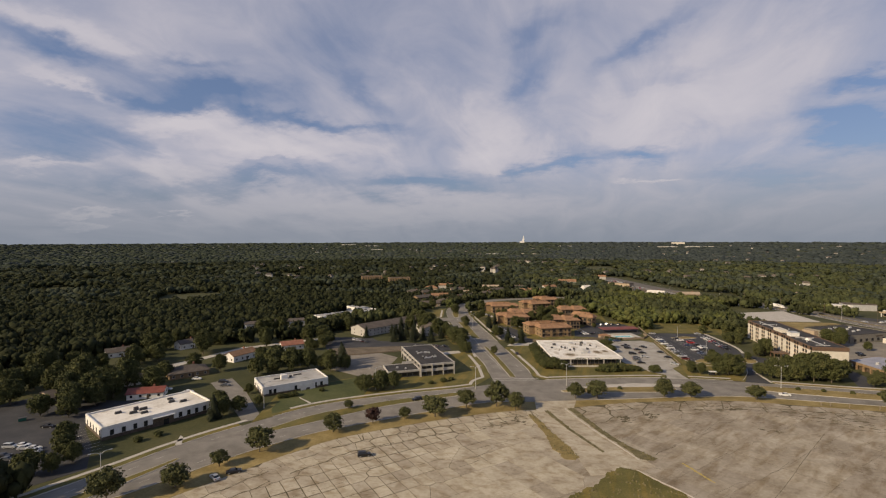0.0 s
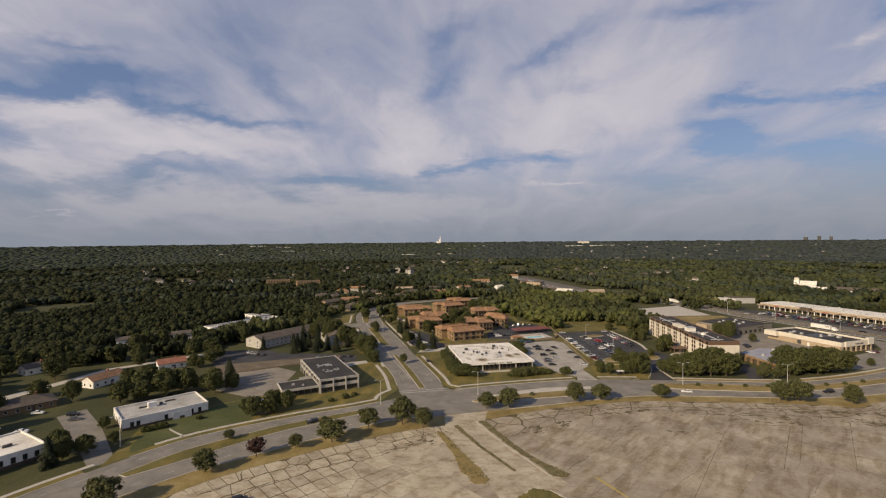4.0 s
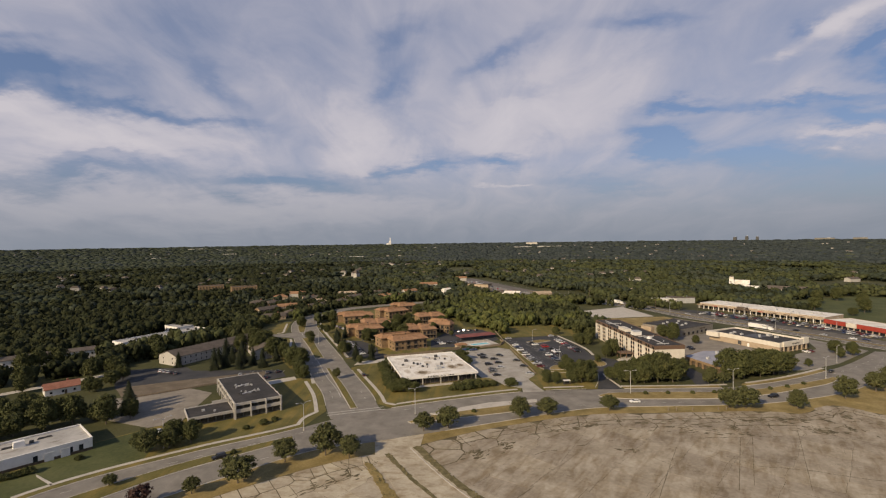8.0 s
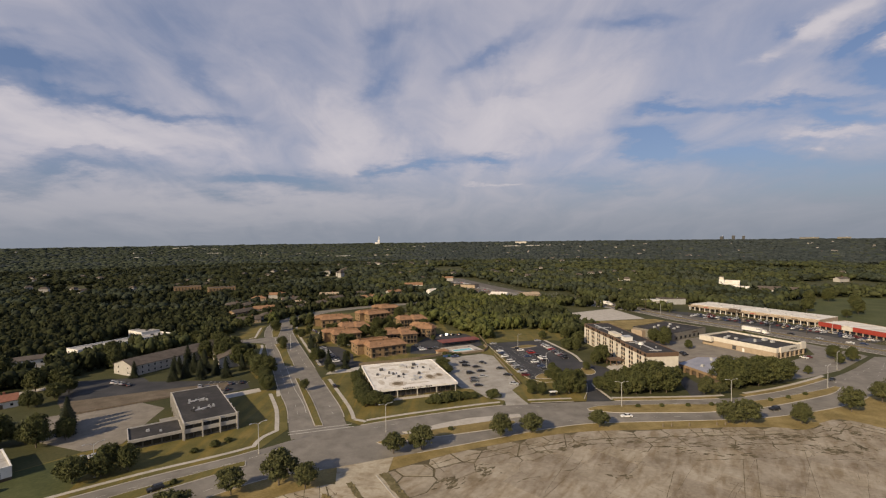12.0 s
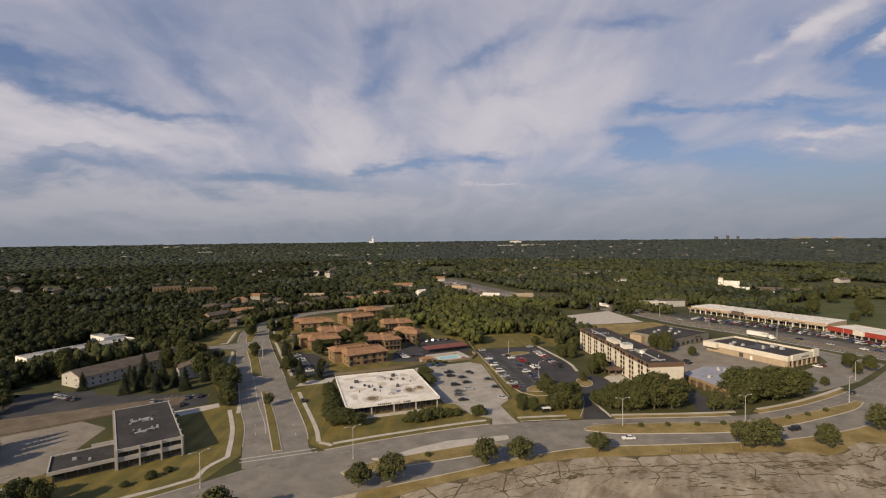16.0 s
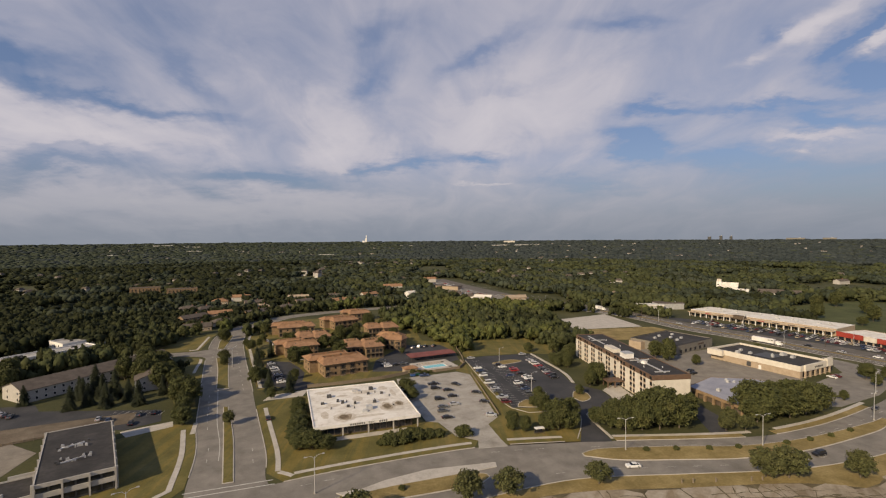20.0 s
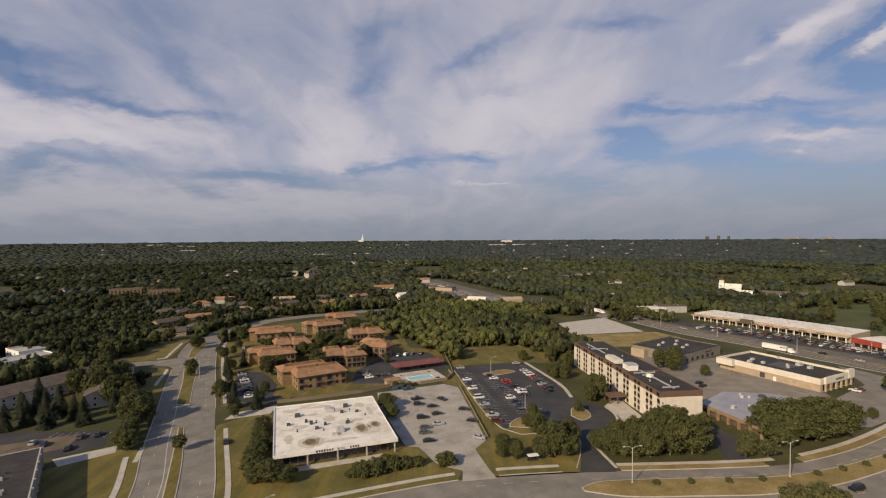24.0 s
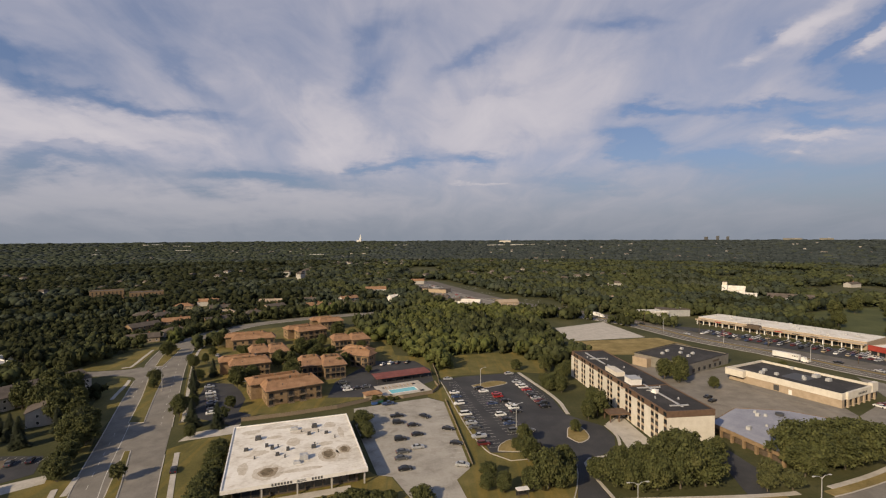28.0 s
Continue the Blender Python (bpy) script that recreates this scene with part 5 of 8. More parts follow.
def dark_office():
    # two storeys with a single-storey wing in front
    e = thing("dark_office_building", -52.3, -85.6, 34.5, 0, "two-storey office with black roof, pale spandrels and concrete ribs", "office building")
    L, W, h = 19.0, 45.0, 6.6
    box_walls(e, 0.5, 0.5, L - 0.5, W - 0.5, 0, h - 0.9, M["metal_dark"], 0.3)
    part("roof", Mesh().box(L / 2, W / 2, h - 0.5, L - 0.5, W - 0.5, 0.3), M["dark_roof"], e, "black membrane roof with pale scuffs")
    part("fascia", ring(0, 0, L, W, h - 1.1, h, 0.35), M["siding"], e, "pale fascia")
    part("spandrel", ring(0, 0, L, W, 2.5, 3.9, 0.4), M["siding"], e, "pale spandrel between storeys")
    for i in range(4):
        part("rib", Mesh().box(0.2 + i * (L - 0.4) / 3, -0.22, 0, 0.45, 0.5, h + 0.1), M["siding"], e)
    for i in range(8):
        part("rib", Mesh().box(-0.22, 0.4 + i * (W - 0.8) / 7, 0, 0.5, 0.45, h + 0.1), M["siding"], e)
        part("rib", Mesh().box(L + 0.22, 0.4 + i * (W - 0.8) / 7, 0, 0.5, 0.45, h + 0.1), M["siding"], e)
    for fl in (1.4, 4.75):
        for i in range(6):
            window(e, 1.9 + i * 3.0, 0.5, fl, 0, 2.7, 1.7, "metal_dark")
        for i in range(14):
            window(e, 0.5, 2.0 + i * 3.1, fl, 270, 2.7, 1.7, "metal_dark")
    rng = random.Random(5)
    for cx, cy in ((8.0, 26.5), (8.5, 13.5)):
        for i in range(16):
            roof_unit(e, cx + rng.uniform(-4.4, 4.4), cy + rng.uniform(-2.6, 2.6), h - 0.2, rng.uniform(0.35, 0.9), rng.uniform(0.3, 0.7), rng.uniform(0.3, 0.7), "metal_grey" if i % 3 else "metal_dark")
        part("pipe_run", Mesh().box(cx, cy, h - 0.2, 6.4, 0.25, 0.4, 0.3), M["white_wall"], e)
    # wing
    x0, x1, y0, y1 = -17.5, -0.1, 0.6, 15.0
    part("wing_roof", Mesh().box((x0 + x1) / 2, (y0 + y1) / 2, 3.3, x1 - x0 - 0.4, y1 - y0 - 0.4, 0.3), M["dark_roof"], e, "black flat roof of the low wing")
    part("wing_fascia", ring(x0, y0, x1, y1, 2.9, 4.0, 0.35), M["siding"], e)
    box_walls(e, x0 + 1.2, y0 + 1.2, x1, y1 - 0.6, 0, 3.3, M["metal_dark"], 0.3)
    for i in range(5):
        window(e, x0 + 3 + i * 3, y0 + 1.2, 1.5, 0, 2.6, 1.9, "metal_dark")
    part("wing_screen", Mesh().box(-3.4, 15.2, 0, 6.6, 0.4, 4.9), M["siding"], e, "white wing wall")
    roof_unit(e, -11, 8, 3.6, 1.2, 0.9, 0.6)
    roof_unit(e, -7, 5, 3.6, 0.8, 0.8, 0.5)
    return e


dark_office()


def flat_office(x, y, turn, L, W, h, label, front_windows, side_windows, units, band=1.3, entry=None, name="office_building", wall="white_wall", top="white_roof"):
    """A white flat-roofed office: brick base, plain white upper wall, parapet."""
    e = thing(name, x, y, turn, 0, label, "office building")
    box_walls(e, 0, 0, L, W, band, h, M[wall], 0.3)
    box_walls(e, 0.06, 0.06, L - 0.06, W - 0.06, 0, band, M["wood_dark"], 0.3, "plinth")
    part("coping", ring(-0.08, -0.08, L + 0.08, W + 0.08, h, h + 0.12, 0.5), M[wall], e)
    part("roof", Mesh().box(L / 2, W / 2, h - 0.75, L - 0.5, W - 0.5, 0.3), M[top if wall == "white_wall" else "grey_roof"], e, "pale membrane roof with dark streaks")
    for s in front_windows:
        window(e, s, 0, h - 2.5, 0, 1.3, 2.0, "metal_dark")
        part("wall_panel", Mesh().box(s, -0.03, 0.1, 1.5, 0.1, h - 3.8), M["wood_dark"], e)
    for s in side_windows:
        window(e, 0, W - s, h - 2.5, 270, 1.1, 2.0, "metal_dark")
        window(e, L, s, h - 2.5, 90, 1.1, 2.0, "metal_dark")
    if entry:
        part("entrance", Mesh().box(entry, -0.12, 0, 7.5, 0.3, h - 1.3), M["wood_dark"], e, "dark recessed entrance bay")
        part("door", Mesh().box(entry + 1.0, -0.3, 0, 1.9, 0.08, 2.2), M["glass"], e, "dark glass entrance door")
        part("canopy", Mesh().box(entry, -0.7, h - 1.35, 8.0, 1.4, 0.25), M["white_wall"], e)
    for u in units:
        roof_unit(e, u[0], u[1], h - 0.45, u[2], u[3], u[4], u[5] if len(u) > 5 else "metal_dark")
    return e


flat_office(-136.9, -195.6, 66.0, 39.2, 21.6, 4.9, "long white flat-roofed office with tall narrow windows", (3.2, 7.0, 10.8, 14.4, 27.0, 30.2, 33.3, 36.5), (3, 7, 11, 15, 19),
            ((9, 14, 2.2, 1.2, 0.7), (13, 9.5, 2.6, 1.0, 0.8), (15, 13, 1.6, 1.2, 1.1), (17, 11, 2.8, 0.9, 0.9), (16, 6.5, 2.4, 1.2, 0.6), (28, 12, 2.2, 1.2, 0.8), (31.5, 9, 2.6, 1.0, 0.7), (29, 16.5, 2.0, 1.0, 0.6)), entry=20.6)
o2 = flat_office(-112.2, -137.3, 49.0, 31.4, 18.9, 4.4, "white flat-roofed office with a low parapet beside the lawn", (3.5, 5.6, 15.4, 18.4, 25, 28), (3, 7, 11, 15, 19), ((12.5, 11, 3.2, 2.2, 1.9, "white_wall"), (10, 12, 4.0, 0.5, 0.5), (20, 14, 4.0, 0.6, 0.4), (16, 12, 1.2, 1.0, 0.8)), band=1.0, top="pale_grey_roof")
for s in (19, 23.5):
    part("bay_panel", Mesh().box(s, -0.1, 0.1, 2.6, 0.24, 2.9), M["white_wall"], o2)


def hip_roof(x0, y0, x1, y1, z, rise, over=0.7, ridge=None):
    """A solid hipped roof; the ridge runs the longer way."""
    x0, y0, x1, y1 = x0 - over, y0 - over, x1 + over, y1 + over
    sx, sy = x1 - x0, y1 - y0
    k = min(sx, sy) / 2 if ridge is None else ridge
    if sx >= sy:
        a, b = (x0 + k, (y0 + y1) / 2), (x1 - k, (y0 + y1) / 2)
        f = [(0, 1, 5, 4), (1, 2, 5), (2, 3, 4, 5), (3, 0, 4)]
    else:
        a, b = ((x0 + x1) / 2, y0 + k), ((x0 + x1) / 2, y1 - k)
        f = [(0, 1, 4), (1, 2, 5, 4), (2, 3, 5), (3, 0, 4, 5)]
    v = [(x0, y0, z), (x1, y0, z), (x1, y1, z), (x0, y1, z), (*a, z + rise), (*b, z + rise)]
    o = 6
    v += [(x, y, zz - 0.28) for x, y, zz in v[:4]]
    f = f + [(0, 6, 7, 1), (1, 7, 8, 2), (2, 8, 9, 3), (3, 9, 6, 0), (9, 8, 7, 6)]
    return Mesh().add(v, f)


def gable_roof(x0, y0, x1, y1, z, rise, over=0.5):
    """A solid gabled roof with its ridge along x."""
    x0, y0, x1, y1 = x0 - over, y0 - over, x1 + over, y1 + over
    ym, t = (y0 + y1) / 2, 0.22
    v = []
    for x in (x0, x1):
        v += [(x, y0, z), (x, ym, z + rise), (x, y1, z), (x, y1, z - t), (x, ym, z + rise - t), (x, y0, z - t)]
    f = [(0, 6, 7, 1), (1, 7, 8, 2), (2, 8, 9, 3), (3, 9, 10, 4), (4, 10, 11, 5), (5, 11, 6, 0), (0, 1, 4, 5), (1, 2, 3, 4), (6, 11, 10, 7), (7, 10, 9, 8)]
    return Mesh().add(v, f)


def balcony(e, x, y, z, a, w=3.0):
    key = ("balcony", w)
    if key not in _win:
        r = Mesh().box(0, -1.25, 0.95, w, 0.08, 0.1).box(0, -1.25, 0.25, w, 0.06, 0.08)
        for i in range(11):
            r.box(-w / 2 + 0.1 + i * (w - 0.2) / 10, -1.25, 0.3, 0.06, 0.06, 0.65)
        for xx in (-w / 2 + 0.04, w / 2 - 0.04):
            r.box(xx, -0.65, 0.95, 0.08, 1.2, 0.1)
        _win[key] = (Mesh().box(0, -0.65, 0, w, 1.3, 0.2).data("balcony"), r.data("railing"))
        _win[key][0].materials.append(M["fence_wood"])
        _win[key][1].materials.append(M["wood_dark"])
    slab, rail = _win[key]
    ob = part("balcony", slab, None, e)
    ob.matrix_basis = pose(x, y, z, 0, 0, a)
    part("railing", rail, None, ob)
    return ob


def well_roof(L, W, z, rise_h, over, inset):
    """A tiled roof sloping up on all sides to a flat well in the middle."""
    o = [(-over, -over), (L + over, -over), (L + over, W + over), (-over, W + over)]
    n = [(inset[0], inset[1]), (L - inset[0], inset[1]), (L - inset[0], W - inset[2]), (inset[0], W - inset[2])]
    k = 0.5
    m = [(x + k * (1 if i in (0, 3) else -1), y + k * (1 if i in (0, 1) else -1)) for i, (x, y) in enumerate(n)]
    v = [(x, y, z) for x, y in o] + [(x, y, z + rise_h) for x, y in n] + [(x, y, z + rise_h) for x, y in m] + [(x, y, z + 0.3) for x, y in m] + [(x, y, z - 0.3) for x, y in o]
    f = []
    for i in range(4):
        j = (i + 1) % 4
        f += [(i, j, 4 + j, 4 + i), (4 + i, 4 + j, 8 + j, 8 + i), (8 + i, 8 + j, 12 + j, 12 + i), (16 + i, 16 + j, j, i)]
    f += [(12, 13, 14, 15), (19, 18, 17, 16)]
    return Mesh().add(v, f)


def tile_block(x, y, turn, L, W, label, style=0):
    """Brick apartments in two wings, each with tiled slopes round a roof well, dark bay panels and balconies."""
    e = thing("tile_roofed_apartments", x, y, turn, 0, label, "apartment building", "tile-roofed apartments")
    h = 6.7
    if style == 0:
        # the rear wing stands staggered sideways behind the front wing
        wings = ((0.0, 0.0, L, W * 0.5, h), (-4.6, W * 0.5 + 0.02, L - 1.0, W * 0.5, h + 0.25))
    else:
        # two wings side by side, one set back
        wings = ((0.0, 0.0, L * 0.5, W * 0.8, h + 0.3), (-L * 0.5 - 0.02, W * 0.22, L * 0.5, W * 0.78, h))
    for k, (x0, y0, w, d, hh) in enumerate(wings):
        box_walls(e, x0, y0, x0 + w, y0 + d, 0, hh, M["brick"], 0.35)
        front = style == 1 or k == 0
        r = part("roof", well_roof(w, d, hh, 2.2, 0.9, (1.5, d * 0.55, 1.0) if front else (1.5, 1.0, d * 0.55)), M["tile"], e, "weathered terracotta tile roof")
        r.location = (x0, y0, 0)
        part("ridge_cap", Mesh().box(x0 + w / 2, y0 + (d * 0.55 if front else d * 0.45), hh + 2.2, w - 3.0, 0.4, 0.16), M["tile"], e)
        part("eaves", ring(x0 - 0.92, y0 - 0.92, x0 + w + 0.92, y0 + d + 0.92, hh - 0.42, hh - 0.06, 0.12), M["wood_dark"], e, "dark brown eaves board")
        n = 5 if k == 0 else 3
        for i in range(n):
            part("chimney", Mesh().box(x0 + 3.2 + i * (w - 6.4) / (n - 1), y0 + (d * 0.74 if front else d * 0.26) + (i % 2) * 0.7, hh + 0.2, 0.8, 0.8, 2.0 + 0.3 * (i % 3)), M["brick"] if i % 2 else M["wood_dark"], e)
        vent(e, x0 + w * 0.3, y0 + d * 0.22, hh + 0.85, 0.3, 0.4)
        if not front:
            for fl in range(2):
                for s in (2.5, d * 0.6):
                    window(e, x0, y0 + s, fl * 2.9 + 1.7, 270, 1.3, 1.4, "wood_dark", 0.06)
                    window(e, x0 + w, y0 + s, fl * 2.9 + 1.7, 90, 1.3, 1.4, "wood_dark", 0.06)
            continue
        for s in (w * 0.42, w * 0.64):
            # dark panel on the flat front, standing in for shade inside set-back balconies
            part("recess", Mesh().box(x0 + s, y0 - 0.04, 0.1, min(3.0, w * 0.18), 0.14, hh - 0.5), M["wood_dark"], e, "tall dark panel standing for the shade in a balcony bay")
        for fl in range(2):
            z = fl * 2.9
            for s in (1.6, w * 0.42, w * 0.64, w - 1.6):
                window(e, x0 + s, y0 - 0.12, z + 1.4, 0, 1.9, 2.2, "wood_dark", 0.06)
                balcony(e, x0 + s, y0 - 0.1, z + 0.1 if fl else 0.02, 0, 2.6)
            if w > 15:
                window(e, x0 + w * 0.25, y0, z + 1.7, 0, 1.1, 1.3, "wood_dark", 0.06)
                window(e, x0 + w * 0.8, y0, z + 1.7, 0, 1.1, 1.3, "wood_dark", 0.06)
            for s in (2.6, d * 0.55):
                window(e, x0, y0 + s, z + 1.7, 270, 1.3, 1.4, "wood_dark", 0.06)
                window(e, x0 + w, y0 + s, z + 1.7, 90, 1.3, 1.4, "wood_dark", 0.06)
    return e


TB = "two-storey tan brick apartments with weathered terracotta tile roofs"
for x, y, turn, L, W, style in ((0.2, 35.6, 29, 24, 25, 0), (16.5, 75.0, 20, 22, 21, 1), (-32.6, 78.0, 25, 19.5, 20, 0), (-21.0, 106.0, 25, 20, 19, 1), (-57.5, 142.0, 19, 26, 19, 0), (-21.0, 168.0, 34, 20.5, 21, 0), (20.6, 102.6, -24, 17.5, 16, 0), (21.5, 137.5, 22, 22, 17, 1), (-14.6, 206.0, 25, 18, 18, 0)):
    tile_block(x, y, turn, L, W, TB, style)


def house(name, x, y, turn, L, W, eave, rise, wall, roof, label, hip=False, windows=True, group="", chim=True):
    """A small house, ridge along its length."""
    e = thing(name, x, y, turn, 0, label, "house", group)
    w = Mesh()
    w.box(0, 0, 0, L, W, eave)
    part("wall", w, M[wall], e)
    if not hip:
        for s in (-1, 1):
            part("gable", Mesh().add([(s * L / 2 - s * 0.15, -W / 2, eave), (s * L / 2 - s * 0.15, W / 2, eave), (s * L / 2 - s * 0.15, 0, eave + rise * 0.97), (s * L / 2, -W / 2, eave), (s * L / 2, W / 2, eave), (s * L / 2, 0, eave + rise * 0.97)], [(0, 1, 2), (5, 4, 3), (0, 3, 4, 1), (1, 4, 5, 2), (2, 5, 3, 0)]), M[wall], e)
        part("roof", gable_roof(-L / 2, -W / 2, L / 2, W / 2, eave + 0.12, rise), M[roof], e)
    else:
        part("roof", hip_roof(-L / 2, -W / 2, L / 2, W / 2, eave + 0.12, rise, 0.6), M[roof], e)
    if chim:
        part("chimney", Mesh().box(L * 0.18, W * 0.1, eave + rise * 0.4, 0.8, 0.8, rise * 0.6 + 1.0), M["red_brick"], e)
    if windows:
        fl = [1.5] if eave < 4 else [1.5, 4.2]
        for z in fl:
            n = max(2, int(L / 3.6))
            for i in range(n):
                s = -L / 2 + (i + 0.5) * L / n
                window(e, s, -W / 2, z, 0, 1.2, 1.3, "white_wall", 0.05)
            for s in (-W / 4, W / 4):
                window(e, -L / 2, s, z, 270, 1.1, 1.3, "white_wall", 0.05)
                window(e, L / 2, s, z, 90, 1.1, 1.3, "white_wall", 0.05)
        part("door", Mesh().box(L * 0.08, -W / 2 - 0.04, 0, 1.0, 0.08, 2.1), M["wood_dark"], e)
    return e


# grey-roofed two-storey rows and the white-roofed row behind
house("row_house", -118.7, 36.8, 63.5, 72, 17.5, 5.6, 3.0, "siding", "grey_roof", "long two-storey pale apartment row with grey-brown gabled roof", chim=False)
house("row_house", -92.5, 40.0, -58, 50, 15.0, 5.6, 3.0, "siding", "grey_roof", "two-storey pale apartment wing with grey-brown gabled roof", chim=False)
# two white roofs take the grey membrane, lens dimming put into their colour
flat_office(-187.0, 40.0, 62.0, 62, 14, 6.3, "long two-storey block with a white flat roof among trees", [3 + 4 * i for i in range(14)], (3, 8), ((12, 6, 2, 1, .7), (25, 8, 2, 1, .7), (40, 6, 2, 1.2, .7), (52, 8, 2, 1, .7)), band=0.6, top="pale_grey_roof", name="row_house")
flat_office(-184.0, 100.0, 58.0, 25, 20, 5.8, "two-storey wing with a white flat roof among trees", [3 + 4 * i for i in range(6)], (3, 8, 14), ((8, 8, 2, 1, .7),), band=0.6, top="pale_grey_roof", name="row_house")
house("row_house", -213.7, 11.2, 42, 46, 14, 6.2, 1.2, "white_wall", "grey_roof", "pale two-storey apartment row half hidden by trees", chim=False)
# small houses west of the offices
house("house", -175.5, -117.5, 55, 19, 13, 2.8, 2.6, "brick", "grey_roof", "low ranch house with a brown hipped roof", hip=True)
house("house", -171.2, -80.6, 79, 16.5, 8.0, 3.6, 2.4, "white_wall", "tile", "white house with an orange-brown gabled roof")
house("house", -228.0, -64.0, 72, 14, 9, 3.6, 2.2, "white_wall", "grey_roof", "small white house with a grey gabled roof")
house("house", -190.5, -138.0, 50, 15, 9, 3.0, 2.0, "white_wall", "dark_roof", "white house with a dark roof under trees")
house("house", -165.0, -151.5, 33, 15, 8, 2.6, 1.8, "white_wall", "red_roof", "white garage-like house with a red-brown roof")
house("house", -201.0, -162.0, 84, 20, 12, 3.0, 2.2, "tan_block", "grey_roof", "dark-roofed house beside the car park")
house("house", -158.0, -47.0, 46, 14, 9, 3.2, 2.2, "white_wall", "red_brick", "white house with a reddish roof behind trees")
house("house", -252.0, -95.0, 60, 14, 9, 3.2, 2.2, "white_wall", "grey_roof", "small pale house among trees")


def shop():
    """Flat-roofed shop: tan block base, cream upper band, dark roof behind a parapet."""
    L, W, h = 28.0, 48.5, 6.3
    e = thing("shop_building", 245.4, 22.2, 25.0, 0, "flat-roofed shop with tan base, cream parapet and dark roof", "shop")
    box_walls(e, 0, 0, L, W, 0, 3.5, M["tan_block"], 0.35)
    part("parapet", ring(-0.15, -0.15, L + 0.15, W + 0.15, 3.5, h, 0.45), M["cream"], e, "cream upper band")
    part("roof", Mesh().box(L / 2, W / 2, h - 1.4, L - 0.6, W - 0.6, 0.3), M["dark_roof"], e, "black membrane roof")
    part("roof_patch", Mesh().box(15, 24, h - 1.09, 13, 10, 0.02), M["metal_dark"], e, "greyer roof patch")
    part("entry_block", Mesh().box(L * 0.55, -0.6, 3.6, L * 0.9, 0.9, h - 3.2), M["cream"], e, "cream entrance canopy block")
    part("entry_fascia", Mesh().box(L - 2.4, -0.5, 3.7, 5.2, 1.6, h - 2.2), M["cream"], e)
    for i in range(6):
        part("column", Mesh().box(L * 0.12 + i * L * 0.165, -0.65, 0, 0.9, 0.7, 3.7), M["tan_block"], e)
    for i in range(10):
        window(e, 3.2 + i * 2.9, 0, 1.9, 0, 2.5, 3.0, "metal_dark")
    for i in range(6):
        part("sign_bar", Mesh().box(L * 0.42 + i * 1.25, -1.09, 4.5, 0.8, 0.06, 0.9), M["metal_dark"], e)
    part("door", Mesh().box(-0.05, 20, 0, 0.1, 1.4, 2.3), M["white_wall"], e, "white service door")
    part("loading_door", Mesh().box(-0.05, 26, 0.4, 0.1, 2.4, 2.6), M["metal_dark"], e, "dark loading door")
    part("side_wing", Mesh().box(-1.2, W - 4, 3.0, 3.0, 9, 3.2), M["cream"], e)
    for x, y, sx, sy, sz in ((6, 36, 2.4, 1.6, 1.0), (9.5, 31, 1.8, 1.4, 1.0), (12, 38, 2.0, 1.4, 0.9), (20, 14, 2.4, 1.8, 1.1), (22, 20, 3.6, 2.2, 1.2), (12, 20, 1.2, 1.0, 1.3), (14, 21.5, 1.2, 1.0, 1.3), (27, 33, 1.6, 1.2, 0.9)):
        roof_unit(e, x, y, h - 1.08, sx, sy, sz)
    return e


shop()


def low_hall():
    """Low building with a pale blue-grey roof over a brick arcade."""
    e = thing("low_hall", 183.0, -27.0, 36.0, 0, "low brick hall with a pale blue-grey flat roof and arcade", "hall")
    poly = [(0, 0), (49, 0), (46, 13), (33, 27), (10, 26.5)]
    part("roof", Mesh().prism(poly, 3.4, 3.9), M["lav_roof"], e, "pale blue-grey gravel roof")
    inner = [(1.6, 1.2), (47, 1.2), (44.5, 12.4), (32.6, 25.8), (11, 25.2)]
    part("wall", Mesh().prism(inner, 0, 3.4), M["wood_dark"], e, "dark recessed wall")
    for (x0, y0), (x1, y1) in zip(poly, poly[1:] + poly[:1]):
        L = math.hypot(x1 - x0, y1 - y0)
        t = math.atan2(y1 - y0, x1 - x0)
        part("fascia", Mesh().box((x0 + x1) / 2, (y0 + y1) / 2, 2.7, L, 0.35, 1.3, t), M["brick"], e, "brown brick fascia")
        n = max(3, int(L / 4.5))
        for i in range(n + 1):
            part("pier", Mesh().box(x0 + (x1 - x0) * i / n, y0 + (y1 - y0) * i / n, 0, 0.9, 0.9, 2.7, t), M["brick"], e)
    for x, y, s in ((14, 15, 2.0), (31, 18, 1.8), (34, 20, 1.2), (22, 12, 1.0), (33, 16, 1.4)):
        roof_unit(e, x, y, 3.9, s, s * 0.7, s * 0.5)
    part("cooling_fan", Mesh().cyl(38, 13, 3.9, 1.5, 1.5, 0.9, 14), M["metal_dark"], e)
    return e


low_hall()


